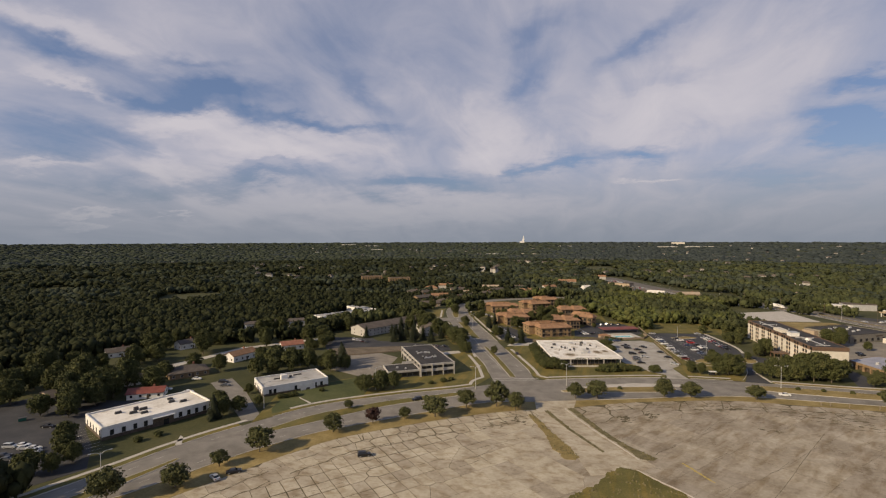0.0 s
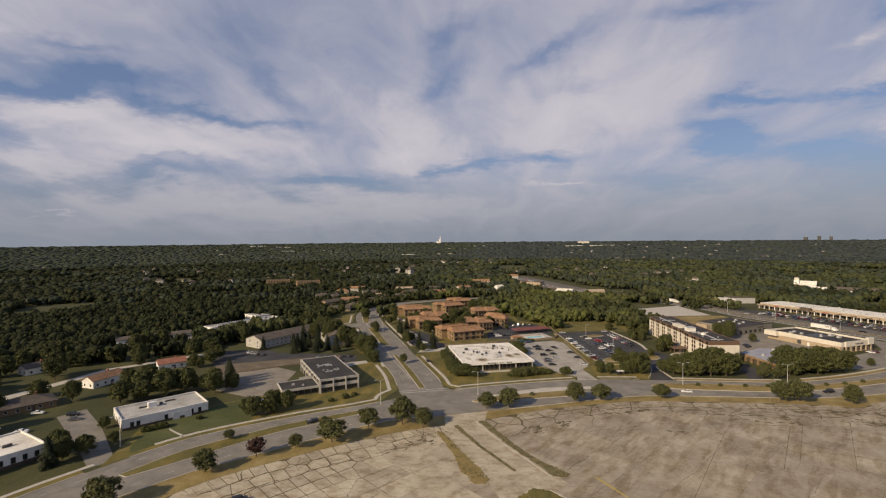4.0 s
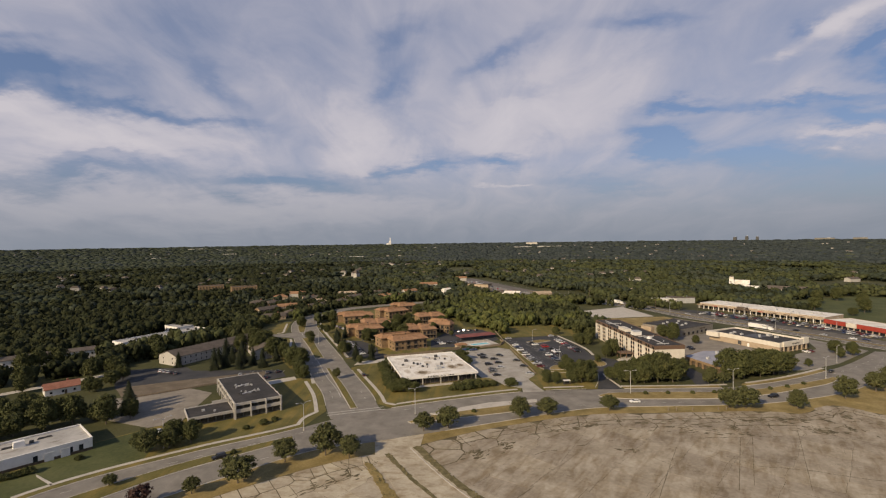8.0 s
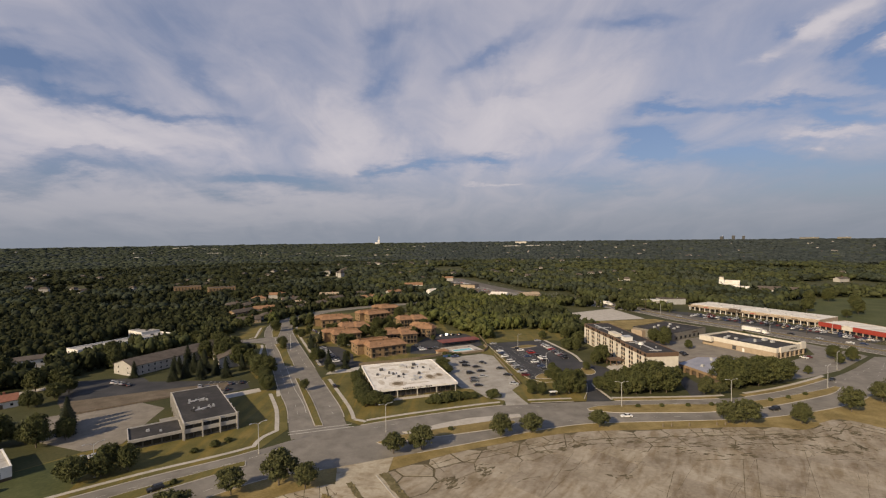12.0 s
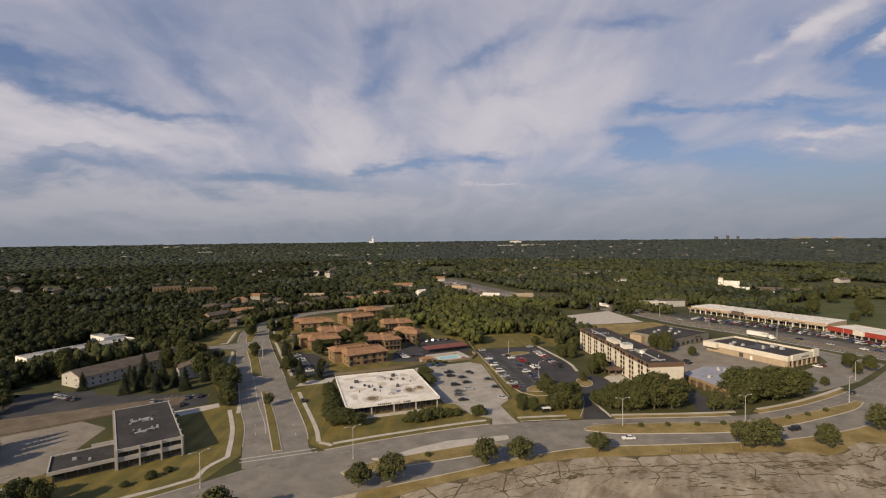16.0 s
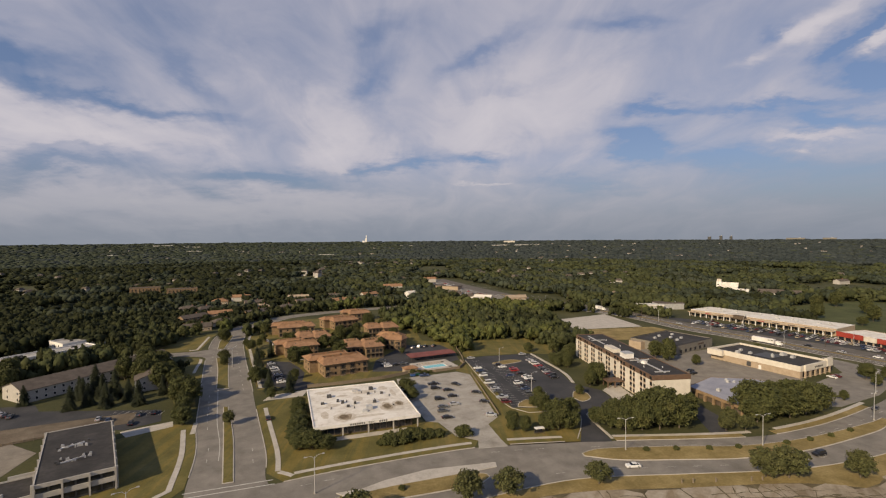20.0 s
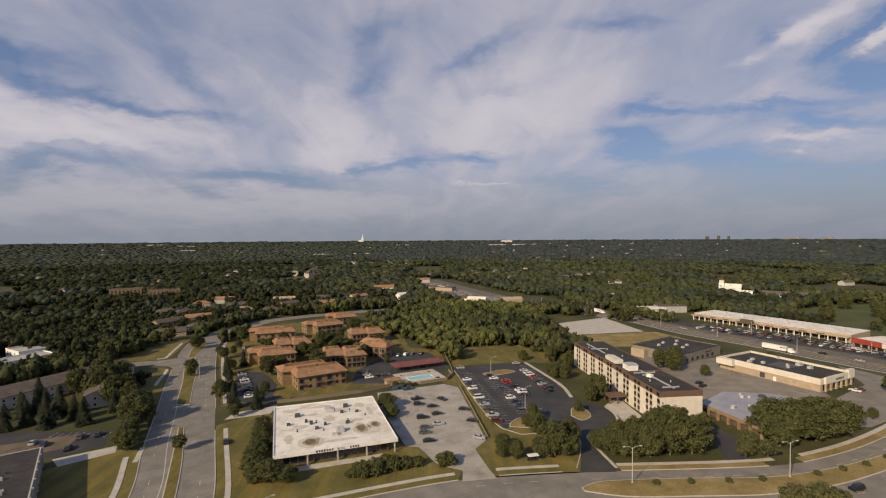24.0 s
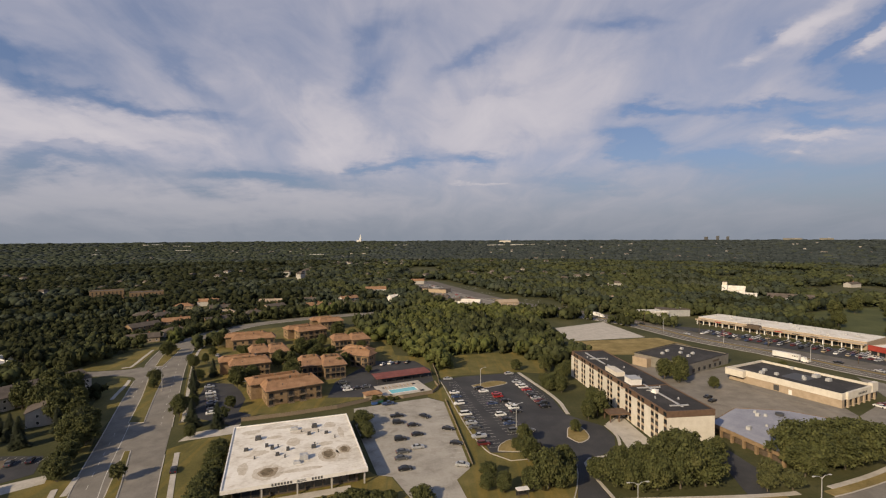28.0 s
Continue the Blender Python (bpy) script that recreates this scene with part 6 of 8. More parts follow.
def dark_shop():
    e = thing("dark_roofed_shop", 207.0, 72.5, 32.0, 0, "grey block shop with a brown-black flat roof", "shop")
    L, W, h = 42, 32, 5.8
    box_walls(e, 0, 0, L, W, 0, h, M["grey_block"], 0.35)
    part("coping", ring(-0.1, -0.1, L + 0.1, W + 0.1, h, h + 0.2, 0.5), M["dark_roof"], e)
    part("roof", Mesh().box(L / 2, W / 2, h - 0.7, L - 0.6, W - 0.6, 0.3), M["dark_roof"], e)
    part("loading_bay", Mesh().box(-2, 26, 0, 4, 9, 4.8), M["tan_block"], e, "tan loading bay")
    part("sign_bar", Mesh().box(28, -0.05, 3.6, 7, 0.1, 0.9), M["wood_dark"], e)
    for x, y in ((12, 22), (20, 24), (22, 17), (32, 22), (26, 12), (18, 10)):
        roof_unit(e, x, y, h - 0.4, 1.8, 1.4, 0.9)
    for i in range(6):
        window(e, 5 + i * 5.5, 0, 1.8, 0, 2.4, 2.0, "metal_dark")
    return e


dark_shop()


def shop_row():
    """A long row of shops with a white roof and columned walkway."""
    L, W, h = 112.0, 34.0, 5.6
    e = thing("shop_row", 293.0, 218.0, -62.0, 0, "long row of shops with white roof and columned walkway", "shopping centre")
    # front faces the car park: local -y
    box_walls(e, 0, 4, L, W, 0, h - 0.2, M["tan_block"], 0.35)
    part("roof", Mesh().box(L / 2, W / 2 + 2, h - 0.4, L, W - 4, 0.4), M["white_roof"], e, "white membrane roof")
    part("canopy", Mesh().box(L / 2, 2, 3.6, L, 4.2, 0.5), M["siding"], e, "pale walkway canopy")
    part("canopy_fascia", Mesh().box(L / 2, -0.15, 3.5, L, 0.3, 1.0), M["tan_block"], e)
    for i in range(22):
        part("column", Mesh().box(1.5 + i * (L - 3) / 21, 0.5, 0, 0.6, 0.6, 3.4), M["white_wall"], e)
    for i in range(27):
        window(e, 3 + i * 4.0, 4, 1.6, 0, 3.4, 2.7, "metal_dark", 0.08, "shopfront")
    for i in range(9):
        part("sign_bar", Mesh().box(8 + i * 11, -0.33, 3.9, 5.0, 0.06, 0.7), M["red_paint"] if i % 4 == 1 else M["wood_dark"], e)
    part("gable_block", Mesh().box(46, 0.4, 3.2, 9, 3.0, 3.2), M["wood_dark"], e, "dark raised shopfront")
    rng = random.Random(11)
    for i in range(16):
        roof_unit(e, 6 + i * 6.4, rng.uniform(9, 30), h, rng.uniform(1.2, 2.2), 1.4, 0.9, "metal_grey")
    return e


shop_row()


def red_shop():
    e = thing("red_fronted_shop", 341.5, 112.0, -78.0, 0, "flat-roofed shop with a bright red front and white gable sign", "shop")
    L, W, h = 52, 26, 5.4
    box_walls(e, 0, 0.6, L, W, 0, h, M["tan_block"], 0.35)
    part("roof", Mesh().box(L / 2, W / 2 + 0.4, h - 0.5, L - 0.6, W - 1.4, 0.3), M["white_roof"], e)
    for x0, x1 in ((0, 17), (26, 52)):
        part("red_front", Mesh().box((x0 + x1) / 2, 0.1, 2.6, x1 - x0, 0.9, 3.2), M["red_paint"], e, "bright red front panel")
    part("sign_gable", Mesh().add([(18, -0.4, 2.4), (25, -0.4, 2.4), (25, -0.4, 5.0), (21.5, -0.4, 6.2), (18, -0.4, 5.0), (18, 0.6, 2.4), (25, 0.6, 2.4), (25, 0.6, 5.0), (21.5, 0.6, 6.2), (18, 0.6, 5.0)], [(0, 1, 2, 3, 4), (9, 8, 7, 6, 5), (0, 5, 6, 1), (1, 6, 7, 2), (2, 7, 8, 3), (3, 8, 9, 4), (4, 9, 5, 0)]), M["cream"], e, "cream gabled sign")
    for i in range(11):
        window(e, 3 + i * 4.5, 0.6, 1.3, 0, 3.4, 2.2, "metal_dark", 0.08, "shopfront")
    return e


red_shop()


# ---- carport, pool, fences ----
def carport():
    e = thing("carport", 44.6, 64.6, 23.4, 0, "long carport with a dark red metal roof on posts", "carport")
    L, W = 29.5, 9.0
    part("roof", Mesh().add([(0, 0, 2.5), (L, 0, 2.5), (L, W, 2.9), (0, W, 2.9), (0, 0, 2.75), (L, 0, 2.75), (L, W, 3.15), (0, W, 3.15), ], [(3, 2, 1, 0), (4, 5, 6, 7), (0, 1, 5, 4), (1, 2, 6, 5), (2, 3, 7, 6), (3, 0, 4, 7)]), M["red_roof"], e)
    for i in range(15):
        part("seam", Mesh().box(1 + i * 2, W / 2, 2.96, 0.06, W, 0.06), M["red_roof"], e)
    for i in range(7):
        for y in (1.2, W - 1.2):
            part("post", Mesh().box(0.8 + i * (L - 1.6) / 6, y, 0, 0.2, 0.2, 2.6), M["metal_dark"], e)
    return e


carport()


def pool():
    d = thing("pool_deck", 50.5, 45.0, 24, 0, "pale concrete deck round a swimming pool", "pool deck")
    L, W = 23.5, 17.5
    x0, y0, x1, y1 = 4.2, 3.0, 18.2, 9.2
    part("deck", ring(0, 0, L, W, 0.0, 0.2, 3.0), M["concrete"], d)
    part("deck_fill", Mesh().box((0 + x0) / 2 + 1.5, 6.5, 0, x0 - 3, 11.5, 0.2).box((x1 + L - 3) / 2, 6.5, 0, L - 3 - x1, 11.5, 0.2).box(11.2, 11.8, 0, x1 - x0, 5.2, 0.2), M["concrete"], d)
    p = thing("swimming_pool", 50.5, 45.0, 24, 0, "turquoise rectangular swimming pool with pale coping", "swimming pool")
    part("water", Mesh().box((x0 + x1) / 2, (y0 + y1) / 2, 0.0, x1 - x0 - 0.5, y1 - y0 - 0.5, 0.12), M["pool"], p)
    part("coping", ring(x0, y0, x1, y1, 0.0, 0.26, 0.4), M["white_wall"], p)
    proto = None
    for i in range(8):
        m = pose(50.5, 45.0, 0.2, 0, 0, 24) @ pose(4.5 + i * 1.9, 11.4, 0, 0, 0, 8)
        if proto is None:
            proto = new("sun_lounger")
            proto.matrix_basis = m
            tagged(proto, "tan sun lounger with raised back beside the pool", "sun lounger", "loungers by the pool")
            part("seat", Mesh().box(0, 0, 0.28, 0.65, 1.3, 0.1), M["tan_block"], proto)
            part("backrest", Mesh().add([(-0.32, 0.65, 0.3), (0.32, 0.65, 0.3), (0.32, 1.1, 0.85), (-0.32, 1.1, 0.85), (-0.32, 0.72, 0.26), (0.32, 0.72, 0.26), (0.32, 1.17, 0.8), (-0.32, 1.17, 0.8)], [(0, 1, 2, 3), (7, 6, 5, 4), (0, 4, 5, 1), (1, 5, 6, 2), (2, 6, 7, 3), (3, 7, 4, 0)]), M["tan_block"], proto)
            for x in (-0.28, 0.28):
                for y in (-0.55, 0.55):
                    part("leg", Mesh().box(x, y, 0, 0.06, 0.06, 0.3), M["white_wall"], proto)
        else:
            copy_thing(proto, m)
    # pool house
    e = thing("pool_house", 44.0, 44.5, 22, 0, "small pool house with a terracotta hipped roof", "pool house")
    box_walls(e, -2.8, -2.2, 4.6, 2.2, 0, 2.4, M["tan_block"])
    part("roof", hip_roof(-2.8, -2.2, 4.6, 2.2, 2.4, 1.1, 0.4), M["tile"], e)
    part("door", Mesh().box(1, -2.24, 0, 1, 0.08, 2.0), M["wood_dark"], e)


pool()


def fence(name, pts, h, mat, label, step=2.4, boards=True):
    """A board fence: posts and panels, each its own part."""
    e = thing(name, pts[0][0], pts[0][1], 0, 0, label, "fence")
    ox, oy = pts[0]
    board = Mesh().box(0, 0, 0, step / 4 - 0.06, 0.04, h - 0.1).data("board")
    for (x0, y0), (x1, y1) in zip(pts, pts[1:]):
        L = math.hypot(x1 - x0, y1 - y0)
        n = max(1, round(L / step))
        t = math.atan2(y1 - y0, x1 - x0)
        w = L / n
        for i in range(n):
            k = (i + 0.5) / n
            p = part("panel", Mesh().box(0, 0.05, h * 0.25, w, 0.05, h * 0.5), mat, e)
            for j in range(4 if boards else 0):
                b = part("board", board, mat, p)
                b.matrix_basis = pose((j - 1.5) / 4 * w, 0, 0.08 if j % 2 else 0.04)
            p.matrix_basis = pose(x0 + (x1 - x0) * k - ox, y0 + (y1 - y0) * k - oy, 0, 0, 0, math.degrees(t))
            part("post", Mesh().box(x0 + (x1 - x0) * i / n - ox, y0 + (y1 - y0) * i / n - oy, 0, 0.14, 0.14, h + 0.12), mat, e)
    return e


fence("wooden_fence", [(-4.5, 18.6), (11.7, 23.6), (31.0, 31.6), (44, 40.6)], 1.7, M["fence_wood"], "weathered grey-brown board fence behind the white office")
fence("pool_fence", [(49, 43.5), (58.9, 43.2), (72.2, 49.6), (75.4, 58), (73.5, 66)], 1.5, M["fence_wood"], "board fence round the pool")
fence("strip_fence", [(77.9, 39), (80.2, 18), (84.4, -22)], 1.3, M["fence_wood"], "low pale board fence on the grass between car parks", 3.0, False)
fence("lot_fence", [(75.8, 60), (75.2, 76), (72.5, 104), (71, 134)], 1.4, M["fence_wood"], "long board fence beside the field", 3.0, False)
fence("yard_fence", [(-118.6, -60.2), (-101.4, -47.8), (-85.2, -35.8), (-76, -31)], 1.2, M["fence_wood"], "low board fence beside the dusty yard", 3.0, False)


# ---- street furniture ----
def street_lamp(x, y, turn, h=10.8, arms=2, label="tall grey street lamp with two curved arms"):
    e = thing("street_lamp", x, y, turn, 0, label, "street lamp", "street lamps")
    part("pole", Mesh().cyl(0, 0, 0, 0.16, 0.09, h, 8), M["metal_grey"], e)
    part("base", Mesh().cyl(0, 0, 0, 0.32, 0.26, 0.5, 8), M["concrete"], e)
    for s in ((-1, 1) if arms == 2 else (1,)):
        a = part("arm", Mesh().tube((0, 0, h - 0.5), (s * 0.9, 0, h + 0.25), 0.07, 0.06).tube((s * 0.9, 0, h + 0.25), (s * 2.3, 0, h + 0.4), 0.06, 0.05), M["metal_grey"], e)
        part("lamp_head", Mesh().box(s * 2.6, 0, h + 0.28, 0.85, 0.34, 0.2, 0, 0.8), M["metal_grey"], a)
    return e


for x, y, a in ((22.9, -79.9, 30), (123.4, -55.5, 5), (172.4, -54.1, 10), (-19.6, -97.5, 40), (-102.2, -149.5, 50), (-104.5, -221, 60), (232, -33, 30), (-66, -113, 45), (-58, 60, 70)):
    street_lamp(x, y, a)
for x, y in ((104.2, 8.5), (96, 59.5)):
    street_lamp(x, y, 20, 8.8, 1, "slim grey car park light pole")
for i, (x, y) in enumerate(((300, 150), (320, 120), (336, 92), (292, 96), (272, 146), (252, 190), (262, -2), (180, 300))):
    street_lamp(x, y, 30, 9.5, 1, "slim grey light pole beside the wide road")


def utility_pole(x, y, turn):
    e = thing("utility_pole", x, y, turn, 0, "brown wooden utility pole with a crossarm", "utility pole", "utility poles")
    part("pole", Mesh().cyl(0, 0, 0, 0.18, 0.13, 11, 7), M["wood_dark"], e)
    part("crossarm", Mesh().box(0, 0, 9.8, 2.4, 0.14, 0.16), M["wood_dark"], e)


for i in range(7):
    utility_pole(205 + i * 22, 300 - i * 42, -30)


def bus_shelter():
    e = thing("bus_shelter", 96.8, -41.0, 12, 0, "small bus shelter with a white roof beside the road", "bus shelter")
    part("roof", Mesh().box(0, 0, 2.3, 3.6, 1.8, 0.22), M["white_wall"], e)
    for x in (-1.6, 1.6):
        for y in (-0.7, 0.7):
            part("post", Mesh().box(x, y, 0, 0.1, 0.1, 2.3), M["metal_dark"], e)
    part("back_panel", Mesh().box(0, 0.72, 0.3, 3.2, 0.05, 1.8), M["glass"], e)
    part("bench", Mesh().box(0, 0.4, 0.42, 2.4, 0.4, 0.08), M["wood_dark"], e)


bus_shelter()


def dumpster(x, y, turn, col, label):
    e = thing("dumpster", x, y, turn, 0, label, "dumpster")
    part("bin", Mesh().box(0, 0, 0.15, 2.4, 1.6, 1.2, 0, 1.08), col, e)
    part("lid", Mesh().box(0, 0, 1.36, 2.7, 1.8, 0.08), M["metal_dark"], e)


M["green_bin"] = material("green_bin_paint", [(0.02, 0.10, 0.07), (0.03, 0.13, 0.09)], 1.0, 0.6)
M["blue_bin"] = material("blue_bin_paint", [(0.03, 0.08, 0.22), (0.05, 0.11, 0.28)], 1.0, 0.6)
dumpster(46.6, 36.2, 20, M["blue_bin"], "blue metal dumpster at the edge of the car park")
dumpster(48.8, 38.0, 20, M["green_bin"], "green metal dumpster at the edge of the car park")
dumpster(-187, -190, 60, M["green_bin"], "green metal dumpster in the dark car park")
# stub posts on the verge
for x, y in ((131.0, -78.2), (134.5, -78.1), (141.5, -77.9), (152.5, -77.6), (156.0, -77.4)):
    p = thing("marker_post", x, y, 0, 0, "short pale wooden post on the dry verge", "post", "posts on the verge")
    part("post", Mesh().box(0, 0, 0, 0.3, 0.3, 1.3).box(0, 0, 1.3, 0.36, 0.36, 0.08), M["fence_wood"], p)
# short paths to the white offices
sheet("path", [(-113.2, -183.5), (-111.0, -184.4), (-106.4, -189.8), (-108.6, -190.6)], M["concrete"], 0.16, "short concrete path to the office door", "path")
sheet("path", [(-96.0, -132.5), (-94.2, -134.2), (-84.5, -140), (-86, -138)], M["concrete"], 0.16, "short concrete path to the office door", "path")

# ---- vehicles ----
PAINT = {}
for key, c in {"white": (0.72, 0.72, 0.70), "silver": (0.42, 0.43, 0.44), "black": (0.015, 0.015, 0.017), "grey": (0.10, 0.105, 0.11), "red": (0.30, 0.02, 0.02), "blue": (0.03, 0.05, 0.11), "tan": (0.35, 0.29, 0.20), "maroon": (0.12, 0.02, 0.02)}.items():
    PAINT[key] = material("car_paint_" + key, [tuple(v * 0.92 for v in c), c], 0.6, 0.28, metal=0.2 if key in ("silver", "grey") else 0.0, spec=0.5)
M["lamp_clear"] = material("headlamp_glass", [(0.6, 0.6, 0.58), (0.75, 0.75, 0.72)], 2, 0.15)
M["lamp_red"] = material("tail_lamp", [(0.32, 0.02, 0.02), (0.42, 0.03, 0.03)], 2, 0.2)
STYLES = {
    # lower profile, cabin base x0 x1, roof x0 x1, roof height, half width, wheel x
    "sedan": ([(-2.3, 0.32), (-2.36, 0.62), (-2.25, 0.9), (-1.45, 1.0), (0.85, 0.98), (2.05, 0.84), (2.3, 0.66), (2.32, 0.32)], -1.75, 1.05, -1.05, 0.35, 1.45, 0.9, 1.42),
    "suv": ([(-2.25, 0.36), (-2.32, 0.7), (-2.28, 1.05), (-1.4, 1.1), (0.95, 1.08), (2.0, 1.0), (2.24, 0.8), (2.26, 0.36)], -2.2, 1.1, -1.95, 0.45, 1.78, 0.95, 1.4),
    "van": ([(-2.5, 0.36), (-2.55, 0.7), (-2.52, 1.1), (-1.4, 1.12), (1.2, 1.1), (2.1, 0.98), (2.45, 0.75), (2.48, 0.36)], -2.48, 1.6, -2.35, 0.95, 1.95, 0.98, 1.55),
    "pickup": ([(-2.8, 0.42), (-2.84, 0.8), (-2.8, 1.12), (-0.6, 1.12), (1.2, 1.12), (2.4, 1.06), (2.7, 0.85), (2.72, 0.42)], -0.7, 1.35, -0.55, 0.7, 1.85, 0.98, 1.75),
}
_car = {}


def car_meshes(style, paint):
    if (style, paint) in _car:
        return _car[style, paint]
    prof, b0, b1, r0, r1, hz, hw, wx = STYLES[style]
    if style not in _car:
        n = len(prof)
        body = Mesh()
        v = []
        for y, k in ((-hw, 0.0), (-hw + 0.12, 0.06), (hw - 0.12, 0.06), (hw, 0.0)):
            v += [(x * (1 if k else 0.975), y, z + (k if z > 0.8 else 0)) for x, z in prof]
        f = [tuple(range(n)), tuple(range(3 * n, 4 * n))[::-1]]
        for j in range(3):
            for i in range(n):
                a, b = j * n + i, j * n + (i + 1) % n
                f.append((a, a + n, b + n, b))
        bd = (v, f)
        zb = 0.99 if style == "sedan" else 1.08
        cw, rw = hw - 0.1, hw - 0.26
        glass = Mesh().add([(b0, -cw, zb), (b1, -cw, zb), (b1, cw, zb), (b0, cw, zb), (r0, -rw, hz - 0.04), (r1, -rw, hz - 0.04), (r1, rw, hz - 0.04), (r0, rw, hz - 0.04)], [(4, 5, 6, 7), (0, 1, 5, 4), (1, 2, 6, 5), (2, 3, 7, 6), (3, 0, 4, 7)]).data("glasshouse")
        glass.materials.append(M["glass"])
        rf = ((r0 + r1) / 2, hz, r1 - r0, rw)
        tyre = Mesh().tube((0, -0.11, 0), (0, 0.11, 0), 0.33, 0.33, 14).data("tyre")
        tyre.materials.append(M["rubber"])
        rim = Mesh().tube((0, -0.125, 0), (0, 0.125, 0), 0.2, 0.2, 10).data("rim")
        rim.materials.append(M["metal_grey"])
        hl = Mesh().box(0, 0, -0.08, 0.1, 0.34, 0.16).data("headlight")
        hl.materials.append(M["lamp_clear"])
        tl = Mesh().box(0, 0, -0.1, 0.1, 0.3, 0.2).data("tail_light")
        tl.materials.append(M["lamp_red"])
        _car[style] = (bd, glass, rf, tyre, rim, hl, tl)
    bd, glass, rf, tyre, rim, hl, tl = _car[style]
    b = Mesh().add(*bd).data("body")
    b.materials.append(PAINT[paint])
    m = Mesh()
    x, z, L, w = rf
    m.box(x, 0, z - 0.05, L * 1.02, 2 * w * 1.02, 0.07, 0, 0.95)
    r = m.data("roof")
    r.materials.append(PAINT[paint])
    _car[style, paint] = (b, r, glass, tyre, rim, hl, tl)
    return _car[style, paint]


NOUN = {"sedan": "saloon car", "suv": "sport utility vehicle", "van": "minivan", "pickup": "pickup truck"}


def car(x, y, turn, style, paint, where, z=0.06, full=True, wheels=True):
    b, r, glass, tyre, rim, hl, tl = car_meshes(style, paint)
    prof, b0, b1, r0, r1, hz, hw, wx = STYLES[style]
    e = thing(style if style != "suv" else "car", x, y, turn, z, f"{paint} {NOUN[style]} {where}", "car", "cars " + where)
    if style == "sedan":
        e.name = "car"
    part("body", b, None, e)
    part("roof", r, None, e)
    part("glasshouse", glass, None, e, "dark tinted windows")
    for sx in (-wx, wx) if wheels else ():
        for s in (-1, 1):
            t = part("wheel", tyre, None, e)
            t.location = (sx, s * (hw - 0.1), 0.33)
            if full:
                part("rim", rim, None, t)
    if full:
        for s in (-1, 1):
            o = part("headlight", hl, None, e)
            o.location = (prof[-1][0] - 0.08, s * (hw - 0.3), 0.72)
            o = part("tail_light", tl, None, e)
            o.location = (prof[0][0] + 0.02, s * (hw - 0.28), 0.8)
    return e


PK = "parked in the pale concrete car park"
for x, y, a, st, p in ((57.5, 20.6, 15, "pickup", "black"), (68.7, 20.1, -40, "sedan", "black"), (58.4, 13.8, 12, "suv", "black"), (64.4, 11.0, 12, "sedan", "black"), (60.2, -1.8, 14, "suv", "black"), (66.3, 2.2, 14, "sedan", "black"), (61.5, -12.0, 16, "sedan", "grey"), (61.4, -16.8, 16, "sedan", "grey"), (66.6, -8.6, 14, "sedan", "silver"), (63.0, -24.1, 14, "sedan", "black"), (77.8, 7.0, -12, "sedan", "black"), (80.2, -6.0, -12, "sedan", "black"), (81.2, -22.1, -12, "sedan", "silver"), (52.8, 35.2, 20, "pickup", "blue")):
    car(x, y, a, st, p, PK)
PD = "parked in the black asphalt car park"
rng = random.Random(8)
ROW_W = [(80.4, 70.9, "silver", "sedan"), (82.5, 48.9, "white", "sedan"), (83.0, 43.2, "blue", "sedan"), (83.8, 34.2, "white", "suv"), (85.8, 21.5, "white", "van"), (86.6, 16.8, "grey", "sedan"), (87.2, 12.2, "silver", "sedan"), (87.9, 8.0, "grey", "sedan"), (88.8, -0.8, "silver", "pickup"), (89.8, -7.0, "maroon", "suv")]
ROW_M = [(94.5, 55.2, "black", "sedan"), (96.4, 50.4, "white", "sedan"), (102.0, 46.5, "red", "sedan"), (102.2, 42.8, "red", "suv"), (98.2, 33.6, "blue", "sedan"), (104.4, 37.0, "black", "sedan"), (106.0, 31.2, "white", "sedan"), (106.6, 27.6, "white", "suv"), (100.0, 20.2, "white", "suv"), (107.0, 23.8, "black", "sedan"), (101.5, 15.2, "black", "sedan"), (101.8, 11.0, "blue", "sedan"), (102.4, 3.6, "grey", "suv"), (108.2, 4.0, "grey", "sedan")]
ROW_E = [(114.8, 64.5, "silver", "sedan"), (115.6, 59.8, "white", "sedan"), (116.4, 55.8, "white", "suv"), (117.0, 51.8, "red", "sedan"), (117.6, 47.6, "grey", "sedan"), (118.2, 43.6, "black", "sedan"), (118.8, 39.6, "silver", "sedan"), (119.4, 36.0, "maroon", "sedan"), (120.0, 32.4, "black", "suv"), (120.4, 29.0, "black", "sedan"), (113.2, 79.0, "silver", "sedan")]
for x, y, p, st in ROW_W + ROW_M + ROW_E:
    car(x, y, 14 + rng.uniform(-3, 3) + (180 if rng.random() < 0.4 else 0), st, p, PD)
PT = "parked beside the tile-roofed apartments"
